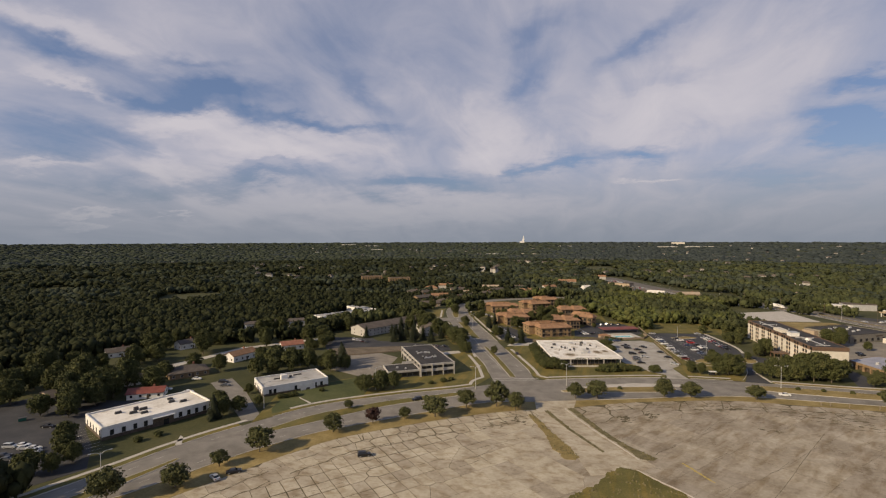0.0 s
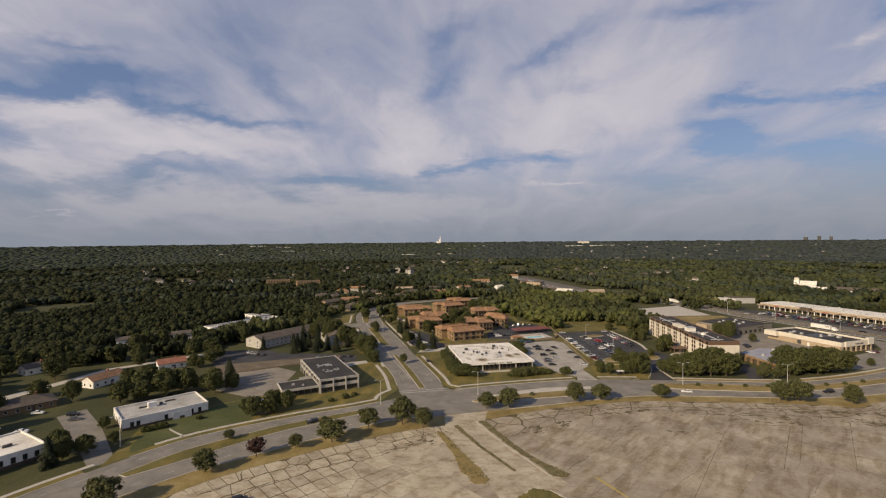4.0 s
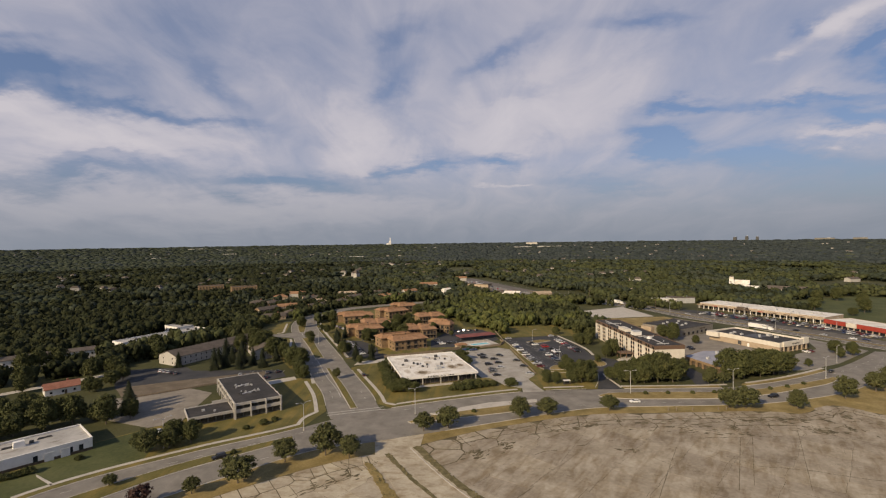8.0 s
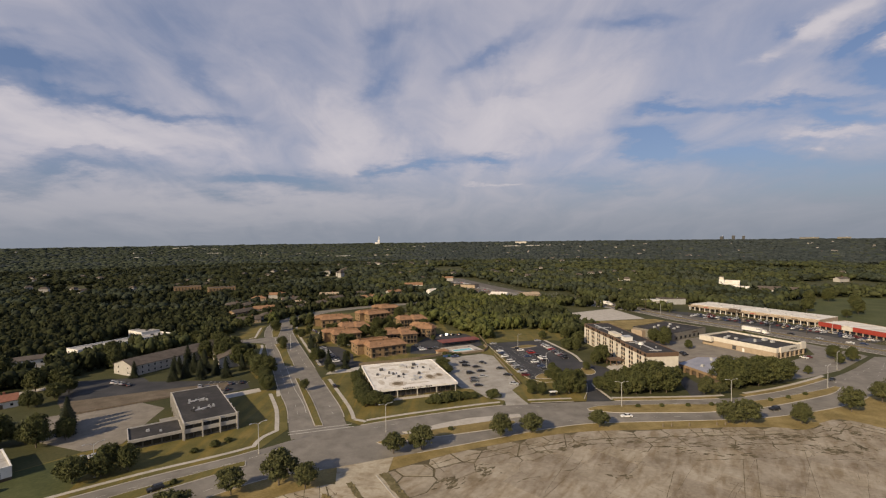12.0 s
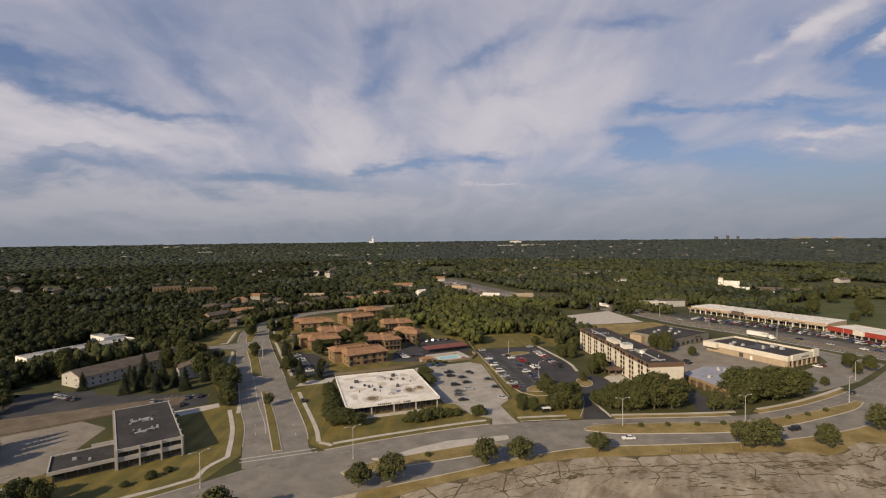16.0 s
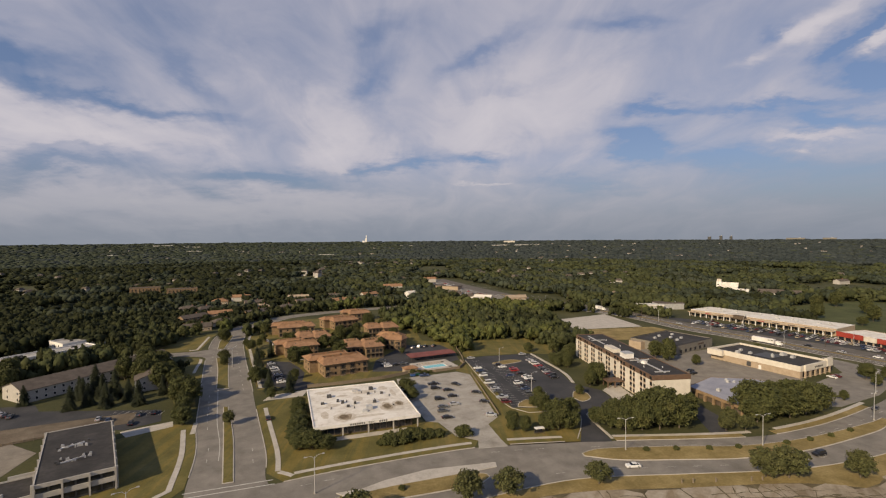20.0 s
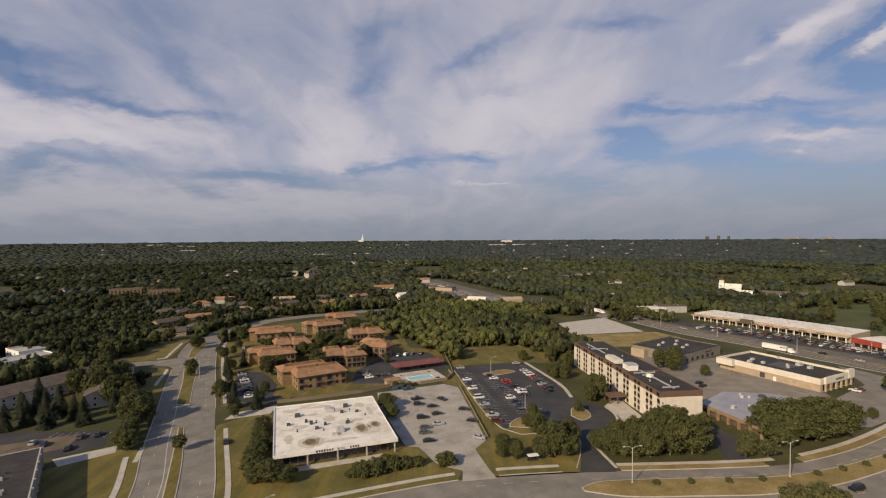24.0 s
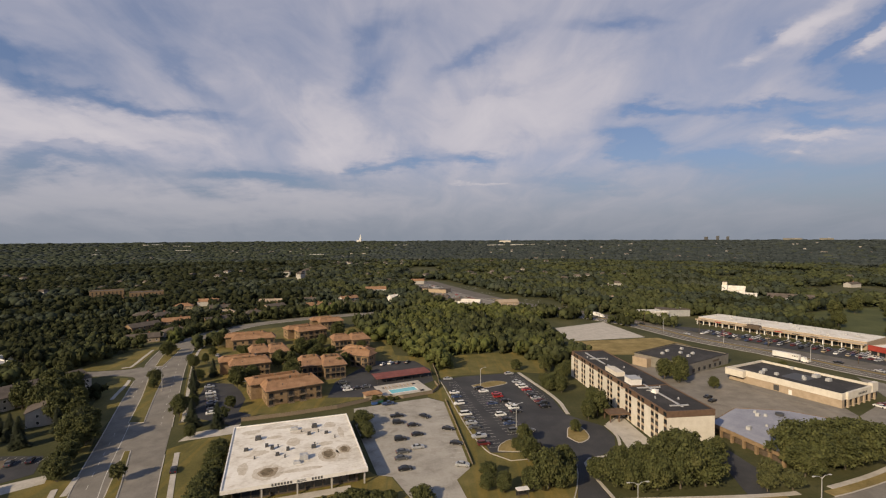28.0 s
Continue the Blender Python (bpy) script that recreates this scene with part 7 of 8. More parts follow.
for x, y, a, p, st in ((-37.1, 63.6, 25, "silver", "sedan"), (-35, 59, 25, "grey", "sedan"), (-32.3, 54, 25, "white", "sedan"), (-30, 49.4, 25, "silver", "suv"), (-27.6, 44.6, 25, "grey", "sedan"), (-25.6, 40.2, 25, "blue", "sedan"), (-23.8, 36.0, 25, "black", "suv"), (-21.6, 31.6, 25, "grey", "sedan"), (-20.0, 27.4, 25, "white", "sedan"),
                          (27.6, 66.5, 20, "grey", "suv"), (30.0, 59.8, 20, "silver", "sedan"), (31.8, 55.4, 20, "white", "sedan"), (36.2, 58.0, 20, "black", "sedan"), (40, 60.2, 20, "grey", "sedan"), (44.2, 101, 70, "silver", "sedan"), (48.5, 103, 70, "white", "suv"), (52.5, 104.5, 70, "black", "sedan"), (58.1, 105.5, 70, "black", "sedan"), (-60.8, 127.5, 110, "silver", "sedan"), (-57, 122, 110, "blue", "sedan"), (-53, 116.5, 110, "white", "sedan"), (-26, 70, 20, "grey", "sedan"), (-21.9, 72.6, 20, "silver", "sedan")):
    car(x, y, a, st, p, PT, 0.05)
PG = "parked in a row beside the grey-roofed apartments"
for x, y, p in ((-130.2, -10.8, "white"), (-127.2, -12, "silver"), (-124.2, -13.2, "silver"), (-121.2, -14.6, "black"), (-118.2, -16, "grey"), (-79.4, -20, "silver"), (-74.5, -21.4, "blue"), (-66, -15.5, "grey"), (-63.3, -25.1, "black"), (-60.8, -13.5, "black")):
    car(x, y, 115, "sedan", p, PG, 0.05)
PW = "parked in the shaded western car park"
for i, (x, y, p) in enumerate(((-162.6, -209, "silver"), (-159.4, -207, "white"), (-156.2, -208.4, "silver"), (-153.0, -207.6, "white"), (-149.8, -209.6, "silver"), (-146.4, -211.6, "grey"), (-156.4, -214.8, "black"), (-152.2, -216.2, "grey"), (-143, -219, "black"), (-169.7, -191.9, "black"), (-149.5, -197.6, "black"), (-130.2, -230, "white"), (-167.5, -143.5, "silver"), (-163.8, -141.8, "white"), (-150.4, -142.2, "white"), (-163.5, -123.5, "white"), (-146, -124, "black"), (-141, -128.5, "grey"))):
    car(x, y, 20 + (i % 3) * 2, "suv" if i % 4 == 0 else "sedan", p, PW, 0.05)
car(-76, -99, 20, "sedan", "silver", "parked on grass beside the dark office", 0.05)
car(-79, -100.5, 20, "sedan", "white", "parked on grass beside the dark office", 0.05)
# on the road and in the old lot
for x, y, a, st, p, w in ((120.8, -67.8, 182, "sedan", "white", "on the boulevard"), (186, -62.0, 195, "suv", "black", "on the boulevard"), (-41.5, -121.6, 222, "suv", "black", "on the boulevard"), (-10.0, -22, 112, "sedan", "black", "on the avenue"), (243, -22, 215, "sedan", "black", "on the boulevard")):
    car(x, y, a, st, p, w, 0.05)
for x, y, a, st, p in ((-76.6, -206.6, 150, "sedan", "silver"), (-73.6, -201.8, 40, "sedan", "black"), (-39.4, -179.6, 30, "suv", "black")):
    car(x, y, a, st, p, "standing in the cracked old parking lot", 0.09)
PM = "parked before the long row of shops"
rng = random.Random(3)
cols = ["white", "silver", "black", "grey", "red", "blue", "silver", "white", "tan", "maroon"]
for k in range(5):
    for i in range(16):
        if rng.random() < 0.3:
            continue
        t = i / 16
        bx, by = 289 + 52 * t - k * 3.9 + 2, 190 - 82 * t - k * 2.6 - 3
        if k == 4 and i > 9:
            continue
        car(bx, by, 33 + rng.uniform(-2, 2), rng.choice(["sedan", "sedan", "suv", "van"]), rng.choice(cols), PM, 0.08, full=False)
PR = "parked before the red-fronted shop"
for k in range(2):
    for i in range(14):
        if rng.random() < 0.12:
            continue
        car(337.0 - k * 6.5 + 0.21 * i * 3.4 - 2, 108 - i * 3.3, 12 + rng.uniform(-3, 3), rng.choice(["sedan", "suv"]), rng.choice(cols), PR, 0.08, full=False)
for x, y, a, p in ((262.4, 22.6, 110, "white"), (266, 24.4, 110, "maroon"), (284, 30, 30, "black"), (197, 38, 30, "black"), (196, 33, 30, "black"), (288, 112, 117, "grey"), (305, 92, 117, "black"), (322, 60, 117, "white"), (328, 56, 297, "blue"), (263, 176, 297, "silver"), (236, 240, 297, "white"), (222, 266, 117, "grey"), (312, 74, 117, "silver"), (248, 218, 297, "black")):
    car(x, y, a, "sedan", p, "near the wide road", 0.08, full=False)


for i in range(46):
    t = rng.random()
    bx, by = 128 - 62 * t + rng.uniform(-14, 16), 322 + 240 * t + rng.uniform(-8, 8)
    car(bx, by, rng.choice((20, 110)) + rng.uniform(-4, 4), "sedan", rng.choice(cols), "in the far lots beside the wide road", -0.22, full=False, wheels=False)


for i in range(16):
    bx, by = 103 + (i % 4) * 6.2, 232 + (i // 4) * 12 + (i % 4) * 2.4
    if inside(bx, by, HIDDEN_LOT):
        car(bx, by, 20 + rng.uniform(-4, 4), "sedan", rng.choice(cols), "parked in the lot among the trees", 0.05, full=False, wheels=False)


def lorry(x, y, turn):
    e = thing("lorry", x, y, turn, 0.07, "articulated lorry with a long white trailer on the wide road", "lorry")
    part("trailer", Mesh().box(-3, 0, 1.1, 14, 2.5, 2.8), M["white_wall"], e, "long white box trailer")
    part("cab", Mesh().box(6.2, 0, 0.6, 2.2, 2.4, 2.5, 0, 0.9).box(7.8, 0, 0.6, 1.6, 2.2, 1.3), M["white_wall"], e)
    for x0 in (-9, -7.8, 4.6, 5.8, 8):
        for s in (-1.05, 1.05):
            w = part("wheel", Mesh().tube((x0, s - 0.15, 0.5), (x0, s + 0.15, 0.5), 0.5, 0.5, 12), M["rubber"], e)
    for i in range(4):
        part("sign_bar", Mesh().box(1 + i * 0.8, -1.27, 2.6, 0.5, 0.02, 0.8), M["metal_dark"], e)


lorry(284, 100, -63)
lorry(224, 258, -63)

# ---- planted trees ----
OAKS = ["oak0", "oak1", "oak2", "oak3"]
OLIVES = ["olive0", "olive1", "olive2", "olive3"]
rng = random.Random(21)


GROWN = {"trees along the boulevard": 1.42, "trees on the avenue median": 1.25, "garden trees between small houses": 1.1, "dense trees round the white office": 1.08, "trees beside the apartment block": 0.85, "trees beside the avenue": 0.98}


def grove(spots, kinds, lo, hi, group, tall=(0.95, 1.35)):
    for s in spots:
        x, y = s[0], s[1]
        k = (s[2] if len(s) > 2 else rng.uniform(lo, hi)) * GROWN.get(group, 1.12) * rng.uniform(0.78, 1.1)
        plant(rng.choice(kinds), x, y, k, rng.uniform(0, 360), "tree", group, rng.uniform(*tall))


grove([(-75.7, -186.7, 1.15), (-81.3, -199.5, 0.7), (-84.5, -213.8, 0.95), (-96.2, -226, 0.9), (-59.9, -164.3, 0.95), (-27.4, -138.4, 1.0), (-17.6, -124.5, 0.95), (-5.2, -119.5, 1.0), (3.5, -121.6, 1.0), (-38.4, -144.6, 0.6)], OLIVES, 0.9, 1.1, "trees along the boulevard", (0.78, 1.12))
grove([(-66.2, -140.1, 0.5), (27.6, -98.6, 0.8), (37.2, -95.4, 1.0), (66.8, -85.8, 1.0), (78.7, -82.6, 1.05), (106.4, -77.6, 1.05), (158.4, -75.4, 1.05), (165.0, -76.2, 1.05), (186.5, -77.0, 0.95), (216.3, -65, 1.1), (238.4, -55, 1.15), (250, -50, 1.0)], OLIVES, 0.9, 1.1, "trees along the boulevard", (0.78, 1.12))
plant("red", -49.0, -152.3, 1.15, 10, "tree", "trees along the boulevard")
for x, y in ((130.1, -56.6), (140.6, -56.4), (152.1, -56.4), (162.7, -55.8), (181.7, -53.2), (191.9, -50.8), (202.1, -47.8), (213, -43.6), (48, -79), (-104, -219), (-38, -118)):
    plant("bush", x, y, 0.46, x * 7, "shrub", "young shrubs on the medians", 1.3)
grove([(-23.5, -27.5, 0.55), (-69.5, 75, 0.8), (-66.5, 69, 0.8), (-94, 140, 0.6)], OLIVES, 0.5, 0.8, "trees on the avenue median")
# dense shrubs round the white office
grove([(11, -50.5, 0.94), (15, -50.5, 0.96), (20, -51, 0.86), (8, -44.5, 0.94), (6.5, -38, 0.96), (4.5, -31, 0.9), (3, -24, 0.9), (1, -17, 0.84), (-1, -10, 0.78), (9.5, -47.5, 0.84), (6.5, -28, 0.72), (46.5, 6, 0.9), (45, 11, 0.96), (48, 0, 0.72), (43.5, 17, 0.72)], OAKS, 0.6, 0.9, "dense trees round the white office", (0.7, 0.85))
for x, y, k in ((42, -47.5, 1.5), (46.5, -46, 1.6), (51, -43.5, 1.5), (55.5, -42.5, 1.2), (59.5, -41.5, 1.0), (49, -41, 1.2), (68.4, -41.5, 1.45), (38.5, -48, 0.7), (-38, -91, 0.8), (-43, -96, 0.6), (-35, -87, 0.6), (49.8, 40.5, 0.8), (46.5, 41.5, 0.8), (53, 41, 0.7), (56, 42.5, 0.5)):
    plant("bush", x, y, k, x * 11, "shrub", "shrubs beside the offices")
# between the car parks
grove([(88.5, -30, 0.62), (87.4, -37.5, 0.6), (92, -38.5, 0.55), (100.6, -38, 0.95), (105.2, -37, 1.1), (109.6, -36.5, 1.05), (106.5, -31.5, 1.0), (111.5, -30.5, 0.9), (103, -20, 0.75), (100.5, -12, 0.5), (104.2, -6.5, 0.62), (125.5, 3, 0.5)], OAKS, 0.7, 1.1, "trees between the car parks")
plant("red", 106, -16.5, 0.9, 50, "tree", "trees between the car parks")
# screen before the apartment block
grove([(121.5, -33.5, 0.85), (125.5, -36.5, 1.1), (129.5, -38.5, 1.16), (133, -35.5, 1.22), (136.5, -39, 1.22), (140, -34.5, 1.28), (143.5, -38.5, 1.28), (147, -34.5, 1.4), (148.5, -29.5, 1.46), (151.5, -37.5, 1.28), (154.5, -32.5, 1.22), (157.5, -28.5, 1.1), (162, -25.5, 0.92), (135.5, -30.5, 0.98), (128.5, -31.5, 0.85), (142.5, -29.5, 1.1)], OAKS, 0.8, 1.1, "trees screening the apartment block")
grove([(134.5, 15, 1.1), (139.5, 18.5, 1.35), (142, 24.5, 1.3), (137.6, 22.5, 1.2), (142.6, 31, 1.2), (144, 38, 1.0), (118.5, 87, 0.95), (127.5, 51, 1.35), (131, 56, 1.2), (133, 48.5, 1.0), (138, 66, 1.1), (134, 84, 1.2), (140, 92, 1.2), (146, 82, 1.1)], OAKS, 0.9, 1.1, "trees beside the apartment block")
plant("olive1", 127.5, 60, 0.9, 0, "tree", "trees beside the apartment block")
grove([(167.5, -41, 0.9), (171, -37, 0.95), (175, -41, 0.9)], OLIVES, 0.8, 1.0, "yellow-green trees beside the drive")
grove([(187, -27, 1.59), (192, -30, 1.52), (197, -26, 1.65), (201, -29, 1.46), (205, -23, 1.65), (210, -26, 1.52), (213, -20, 1.59), (218, -22, 1.34), (185, -33, 1.22), (207, -17, 1.46), (199, -20, 1.46)], OAKS, 1.1, 1.3, "broad dark trees before the low hall", (0.9, 1.05))
grove([(195.6, 60, 1.1), (199, 66, 1.2), (191, 66, 1.0), (207, 50, 0.6), (278, 20, 0.9), (284, 14, 0.9), (272, 8, 0.6), (240, -10, 0.55), (252, 74, 0.6), (262, 78, 0.6)], OAKS, 0.8, 1.1, "trees round the shops")
# round the tile-roofed apartments
grove([(-47.6, 74.6, 0.7), (-32, 25, 0.8), (-30, 32, 0.8), (-17, 3, 0.5), (-12.7, 21, 0.7), (-15, 34, 0.55), (-19, 72, 0.95), (-45, 100, 0.8), (-30, 100, 0.7), (-8, 100, 0.9), (-2, 130, 0.9), (-6, 142, 0.8), (4, 118, 0.9), (10, 128, 0.7), (-50, 135, 0.7), (24, 84, 0.6), (38, 86, 0.5), (-64, 128, 0.7), (-70, 112, 0.6)], OAKS, 0.6, 0.9, "trees among the tile-roofed apartments")
grove([(-56, -2, 1.2), (-60, 8, 1.3), (-66, 16, 1.3), (-54, 2, 1.1), (-124, 112, 1.3), (-128, 126, 1.3), (-126, 140, 1.3), (-124, 156, 1.3)], OAKS, 1.0, 1.3, "trees beside the avenue")
for x, y, k in ((-34, 40, 0.75), (-38, 50, 0.7), (-44, 62, 0.8), (-99.9, -7.6, 1.05), (-96, -2, 1.0), (-86.4, -5, 1.1), (-82, 4, 1.0), (-73.8, -2.1, 1.1), (-110, 12, 0.9), (-104, 6, 1.0), (-56, 3, 1.15), (-125, -1, 0.9), (-71, 12, 0.9), (-113.5, -166.5, 1.0), (-105, -74, 1.2), (-102, -78, 1.15), (-108, -70, 1.2)):
    plant("fir", x, y, k * 1.15, x * 5, "conifer", "dark conifers")
grove([(2.5, 66.5, 1.05), (4.6, 61.5, 0.9), (-23, 62, 1.0), (22.5, 84, 0.8), (30, 118, 0.9), (-14, 98, 1.0), (-8, 122, 1.1), (-1, 150, 1.0), (-36, 134, 0.9), (-42, 122, 0.8), (6, 168, 1.1), (18, 160, 1.0), (-62, 100, 0.8), (-70, 150, 0.9), (-74, 170, 0.8)], OAKS, 0.8, 1.0, "trees among the tile-roofed apartments", (1.1, 1.5))
grove([(-206, -6, 1.4), (-200, 1, 1.3), (-209, -13, 1.1)], OAKS, 1, 1, "trees before the white row")
grove([(396, 196), (432, 240), (470, 262), (505, 268), (458, 214), (428, 176), (520, 236), (486, 196), (404, 160), (545, 258)], OAKS, 0.9, 1.5, "scattered trees on the meadow")
# west side, round the offices and houses
grove([(-64, -113, 1.15), (-70, -117, 1.2), (-58, -109, 1.0), (-66, -106, 1.0), (-47.8, -14.9, 1.1), (-51, -8, 1.15), (-46, -21, 0.95), (-60, 14, 1.2), (-69, 20, 1.2), (-80, 36, 1.2), (-42.5, -27, 0.7)], OAKS, 1.0, 1.2, "trees beside the avenue")
grove([(-118, -158, 0.95), (-113, -162, 0.9), (-109, -157, 0.8), (-125, -96, 1.2), (-118, -90, 1.2), (-111, -86, 1.2), (-104, -90, 1.1), (-132, -102, 1.1), (-138, -108, 1.0), (-98, -84, 1.0), (-140, -92, 1.1), (-128, -84, 1.0), (-143, -204, 1.0), (-138, -208, 0.9), (-130, -211, 0.85), (-134, -222, 1.0), (-129, -218, 0.8), (-172.7, -182, 1.1), (-180, -176, 1.2), (-176, -168, 1.1), (-186, -184, 1.0), (-190, -170, 1.0), (-121.5, -135, 0.6), (-106.5, -147.5, 0.55), (-146, -80, 1.0), (-143, -48, 1.0)], OAKS, 0.9, 1.2, "trees among the western offices")
for x, y, k in ((-124, -192, 0.7), (-121, -186, 0.7), (-103, -136, 0.8), (-99, -132, 0.9), (-101, -134, 0.7), (-90, -122, 0.6)):
    plant("bush", x, y, k, x * 3, "shrub", "shrubs beside the offices")

grove([(-89, 44, 1.3), (-89, 35, 1.3), (-90, 28, 1.3), (-51, -2, 1.25), (-97, 44, 1.4), (-104, 36, 1.3), (-42, -27, 0.95), (-76, 20, 1.2)], OAKS, 1, 1, "trees round the grey-roofed apartments")
for x, y, k in ((-102, 11.5, 1.2), (-90, 7, 1.1), (-97, 9, 0.9)):
    plant("fir", x, y, k * 1.4, x * 5, "conifer", "dark conifers")

grove([(-19.5, 71.9, 0.9), (-7.8, 131.9, 0.8), (1.1, 113, 0.8), (23.4, 96.8, 0.75), (8.3, 128.2, 0.7), (-13.3, 126.5, 0.7), (-60.4, 110.4, 0.6), (-58.4, 166.7, 0.6), (-22, 92, 0.7), (0, 96, 0.6)], OAKS, 1, 1, "trees among the tile-roofed apartments")
grove([(-91.4, 127, 0.95), (-64, 63.5, 0.6)], OAKS, 1, 1, "trees on the avenue median")
for x, y, k in ((-43.7, 82.7, 0.9), (-46, 65.8, 0.95), (-21.3, 13.5, 1.05), (-11.4, 13.1, 0.95)):
    plant("fir", x, y, k * 1.2, x * 5, "conifer", "dark conifers")
grove([(-228.5, -168.7), (-227.7, -159.5), (-199.4, -164), (-214, -178), (-200.1, -156.4), (-190, -152), (-178.1, -158.2), (-236, -176), (-212, -160), (-222, -186), (-168, -146), (-184, -146)], OAKS, 1.1, 1.5, "trees among the western offices")


# garden trees scattered between the small western houses
spots = []
while len(spots) < 46:
    x, y = rng.uniform(-262, -138), rng.uniform(-165, -28)
    if any(math.hypot(x - hx, y - hy) < min(hr, 11) or math.hypot(x - hx - 7, y - hy + 10) < 11 or math.hypot(x - hx - 15, y - hy + 19) < 10 for hx, hy, hr in HOUSE_SPOTS) or inside(x, y, [(-205, -118), (-192, -54), (-152, -6), (-146, -12), (-184, -58), (-196, -120)]) or inside(x, y, [(-150, -112), (-95, -165), (-85, -140), (-130, -118)]):
        continue
    if any(math.hypot(x - a, y - b) < 6 for a, b in spots) or (x > -150 and y < -100):
        continue
    spots.append((x, y))
grove(spots, OAKS, 0.8, 1.35, "garden trees between small houses")
grove([(-150, -20, 1.2), (-160, -24, 1.3), (-140, -28, 1.0), (-170, 0, 1.2), (-150, 20, 1.2), (-158, 30, 1.3), (-140, 76, 1.2), (-112, 70, 1.2), (-100, 62, 1.2), (-128, 72, 1.2)], OAKS, 1.0, 1.3, "trees round the grey-roofed apartments")

# ---- distant buildings ----
house("church", 446, 402, -37, 22, 12, 7, 5, "white_wall", "white_roof", "white church with a square tower among trees", chim=False)
t = thing("church_tower", 435, 404, -37, 0, "square white church tower with a louvred top", "tower")
part("tower", Mesh().box(0, 0, 0, 6, 6, 13), M["white_wall"], t)
part("belfry", Mesh().box(0, 0, 13, 5, 5, 3.5), M["cream"], t)
part("cap", Mesh().box(0, 0, 16.5, 5.6, 5.6, 1.0, 0, 0.5), M["grey_roof"], t)
house("hall", 441, 372, -37, 20, 11, 4, 3, "white_wall", "white_roof", "white hall with a pale roof among trees", chim=False)
house("hall", 472, 345, -37, 42, 14, 4.5, 4, "white_wall", "grey_roof", "long white hall with a grey gabled roof", chim=False)
house("house", 2, 456, 8, 26, 14, 6, 3, "white_wall", "tile", "white two-storey house with an orange-brown roof")
house("house", 31, 374, 40, 12, 9, 5, 3, "white_wall", "white_roof", "white house with a steep pale roof among trees")
for x, y in ((-328, 402), (-272, 386)):
    flat_office(x, y, 30, 34, 18, 11, "tan-brick apartment block among trees", [3 + 4 * i for i in range(8)], (3, 8, 13), (), band=0.5, name="brick_apartments", wall="brick")
k = 0
for x, y, a, r in ((-122, 196, 40, "grey_roof"), (-140, 232, 30, "tile"), (-112, 246, 55, "grey_roof"), (-90, 270, 45, "grey_roof"), (-62, 286, 35, "tile"), (-30, 304, 30, "grey_roof"), (-120, 284, 20, "tan_block"), (-84, 312, 50, "grey_roof"), (-48, 330, 25, "tile"), (-168, 262, 60, "grey_roof"), (-140, 318, 30, "grey_roof"), (-100, 350, 10, "tan_block"), (-10, 338, 20, "grey_roof"), (-20, 372, 40, "tile"), (-66, 372, 0, "grey_roof"), (-185, 265, 30, "grey_roof"), (-132, 172, 30, "grey_roof"), (-154, 210, 60, "grey_roof"), (-183, 331, 20, "tile"), (-169, 356, 10, "tile"), (-222, 457, 40, "grey_roof"), (-298, 567, 10, "white_roof"), (-240, 482, 70, "grey_roof"), (83, 369, -20, "grey_roof"), (102, 357, -20, "grey_roof"), (116, 332, -20, "white_roof"), (316, 478, 30, "white_roof"), (272, 349, 10, "tan_block"), (852, 735, 30, "grey_roof"), (804, 662, 10, "white_roof"), (765, 575, 50, "white_roof"), (54, 582, 0, "tile"), (-453, 538, 10, "grey_roof"), (-545, 605, 20, "tan_block"), (-190, 137, 60, "white_roof"), (334, 497, 20, "white_roof"), (291, 349, 20, "grey_roof"), (667, 482, 15, "grey_roof"), (155, 339, 10, "tan_block")):
    house("house", x, y, a, 17 + (k % 3) * 3, 10, 3.4 + (k % 2) * 1.5, 2.6, ("white_wall", "siding", "tan_block", "siding")[k % 4] if y > 330 or x > 60 else ("siding", "tan_block", "brick")[k % 3], r, "distant house with a low roof among trees", hip=k % 3 == 0, windows=abs(x) + abs(y) < 520, group="distant houses")
    k += 1
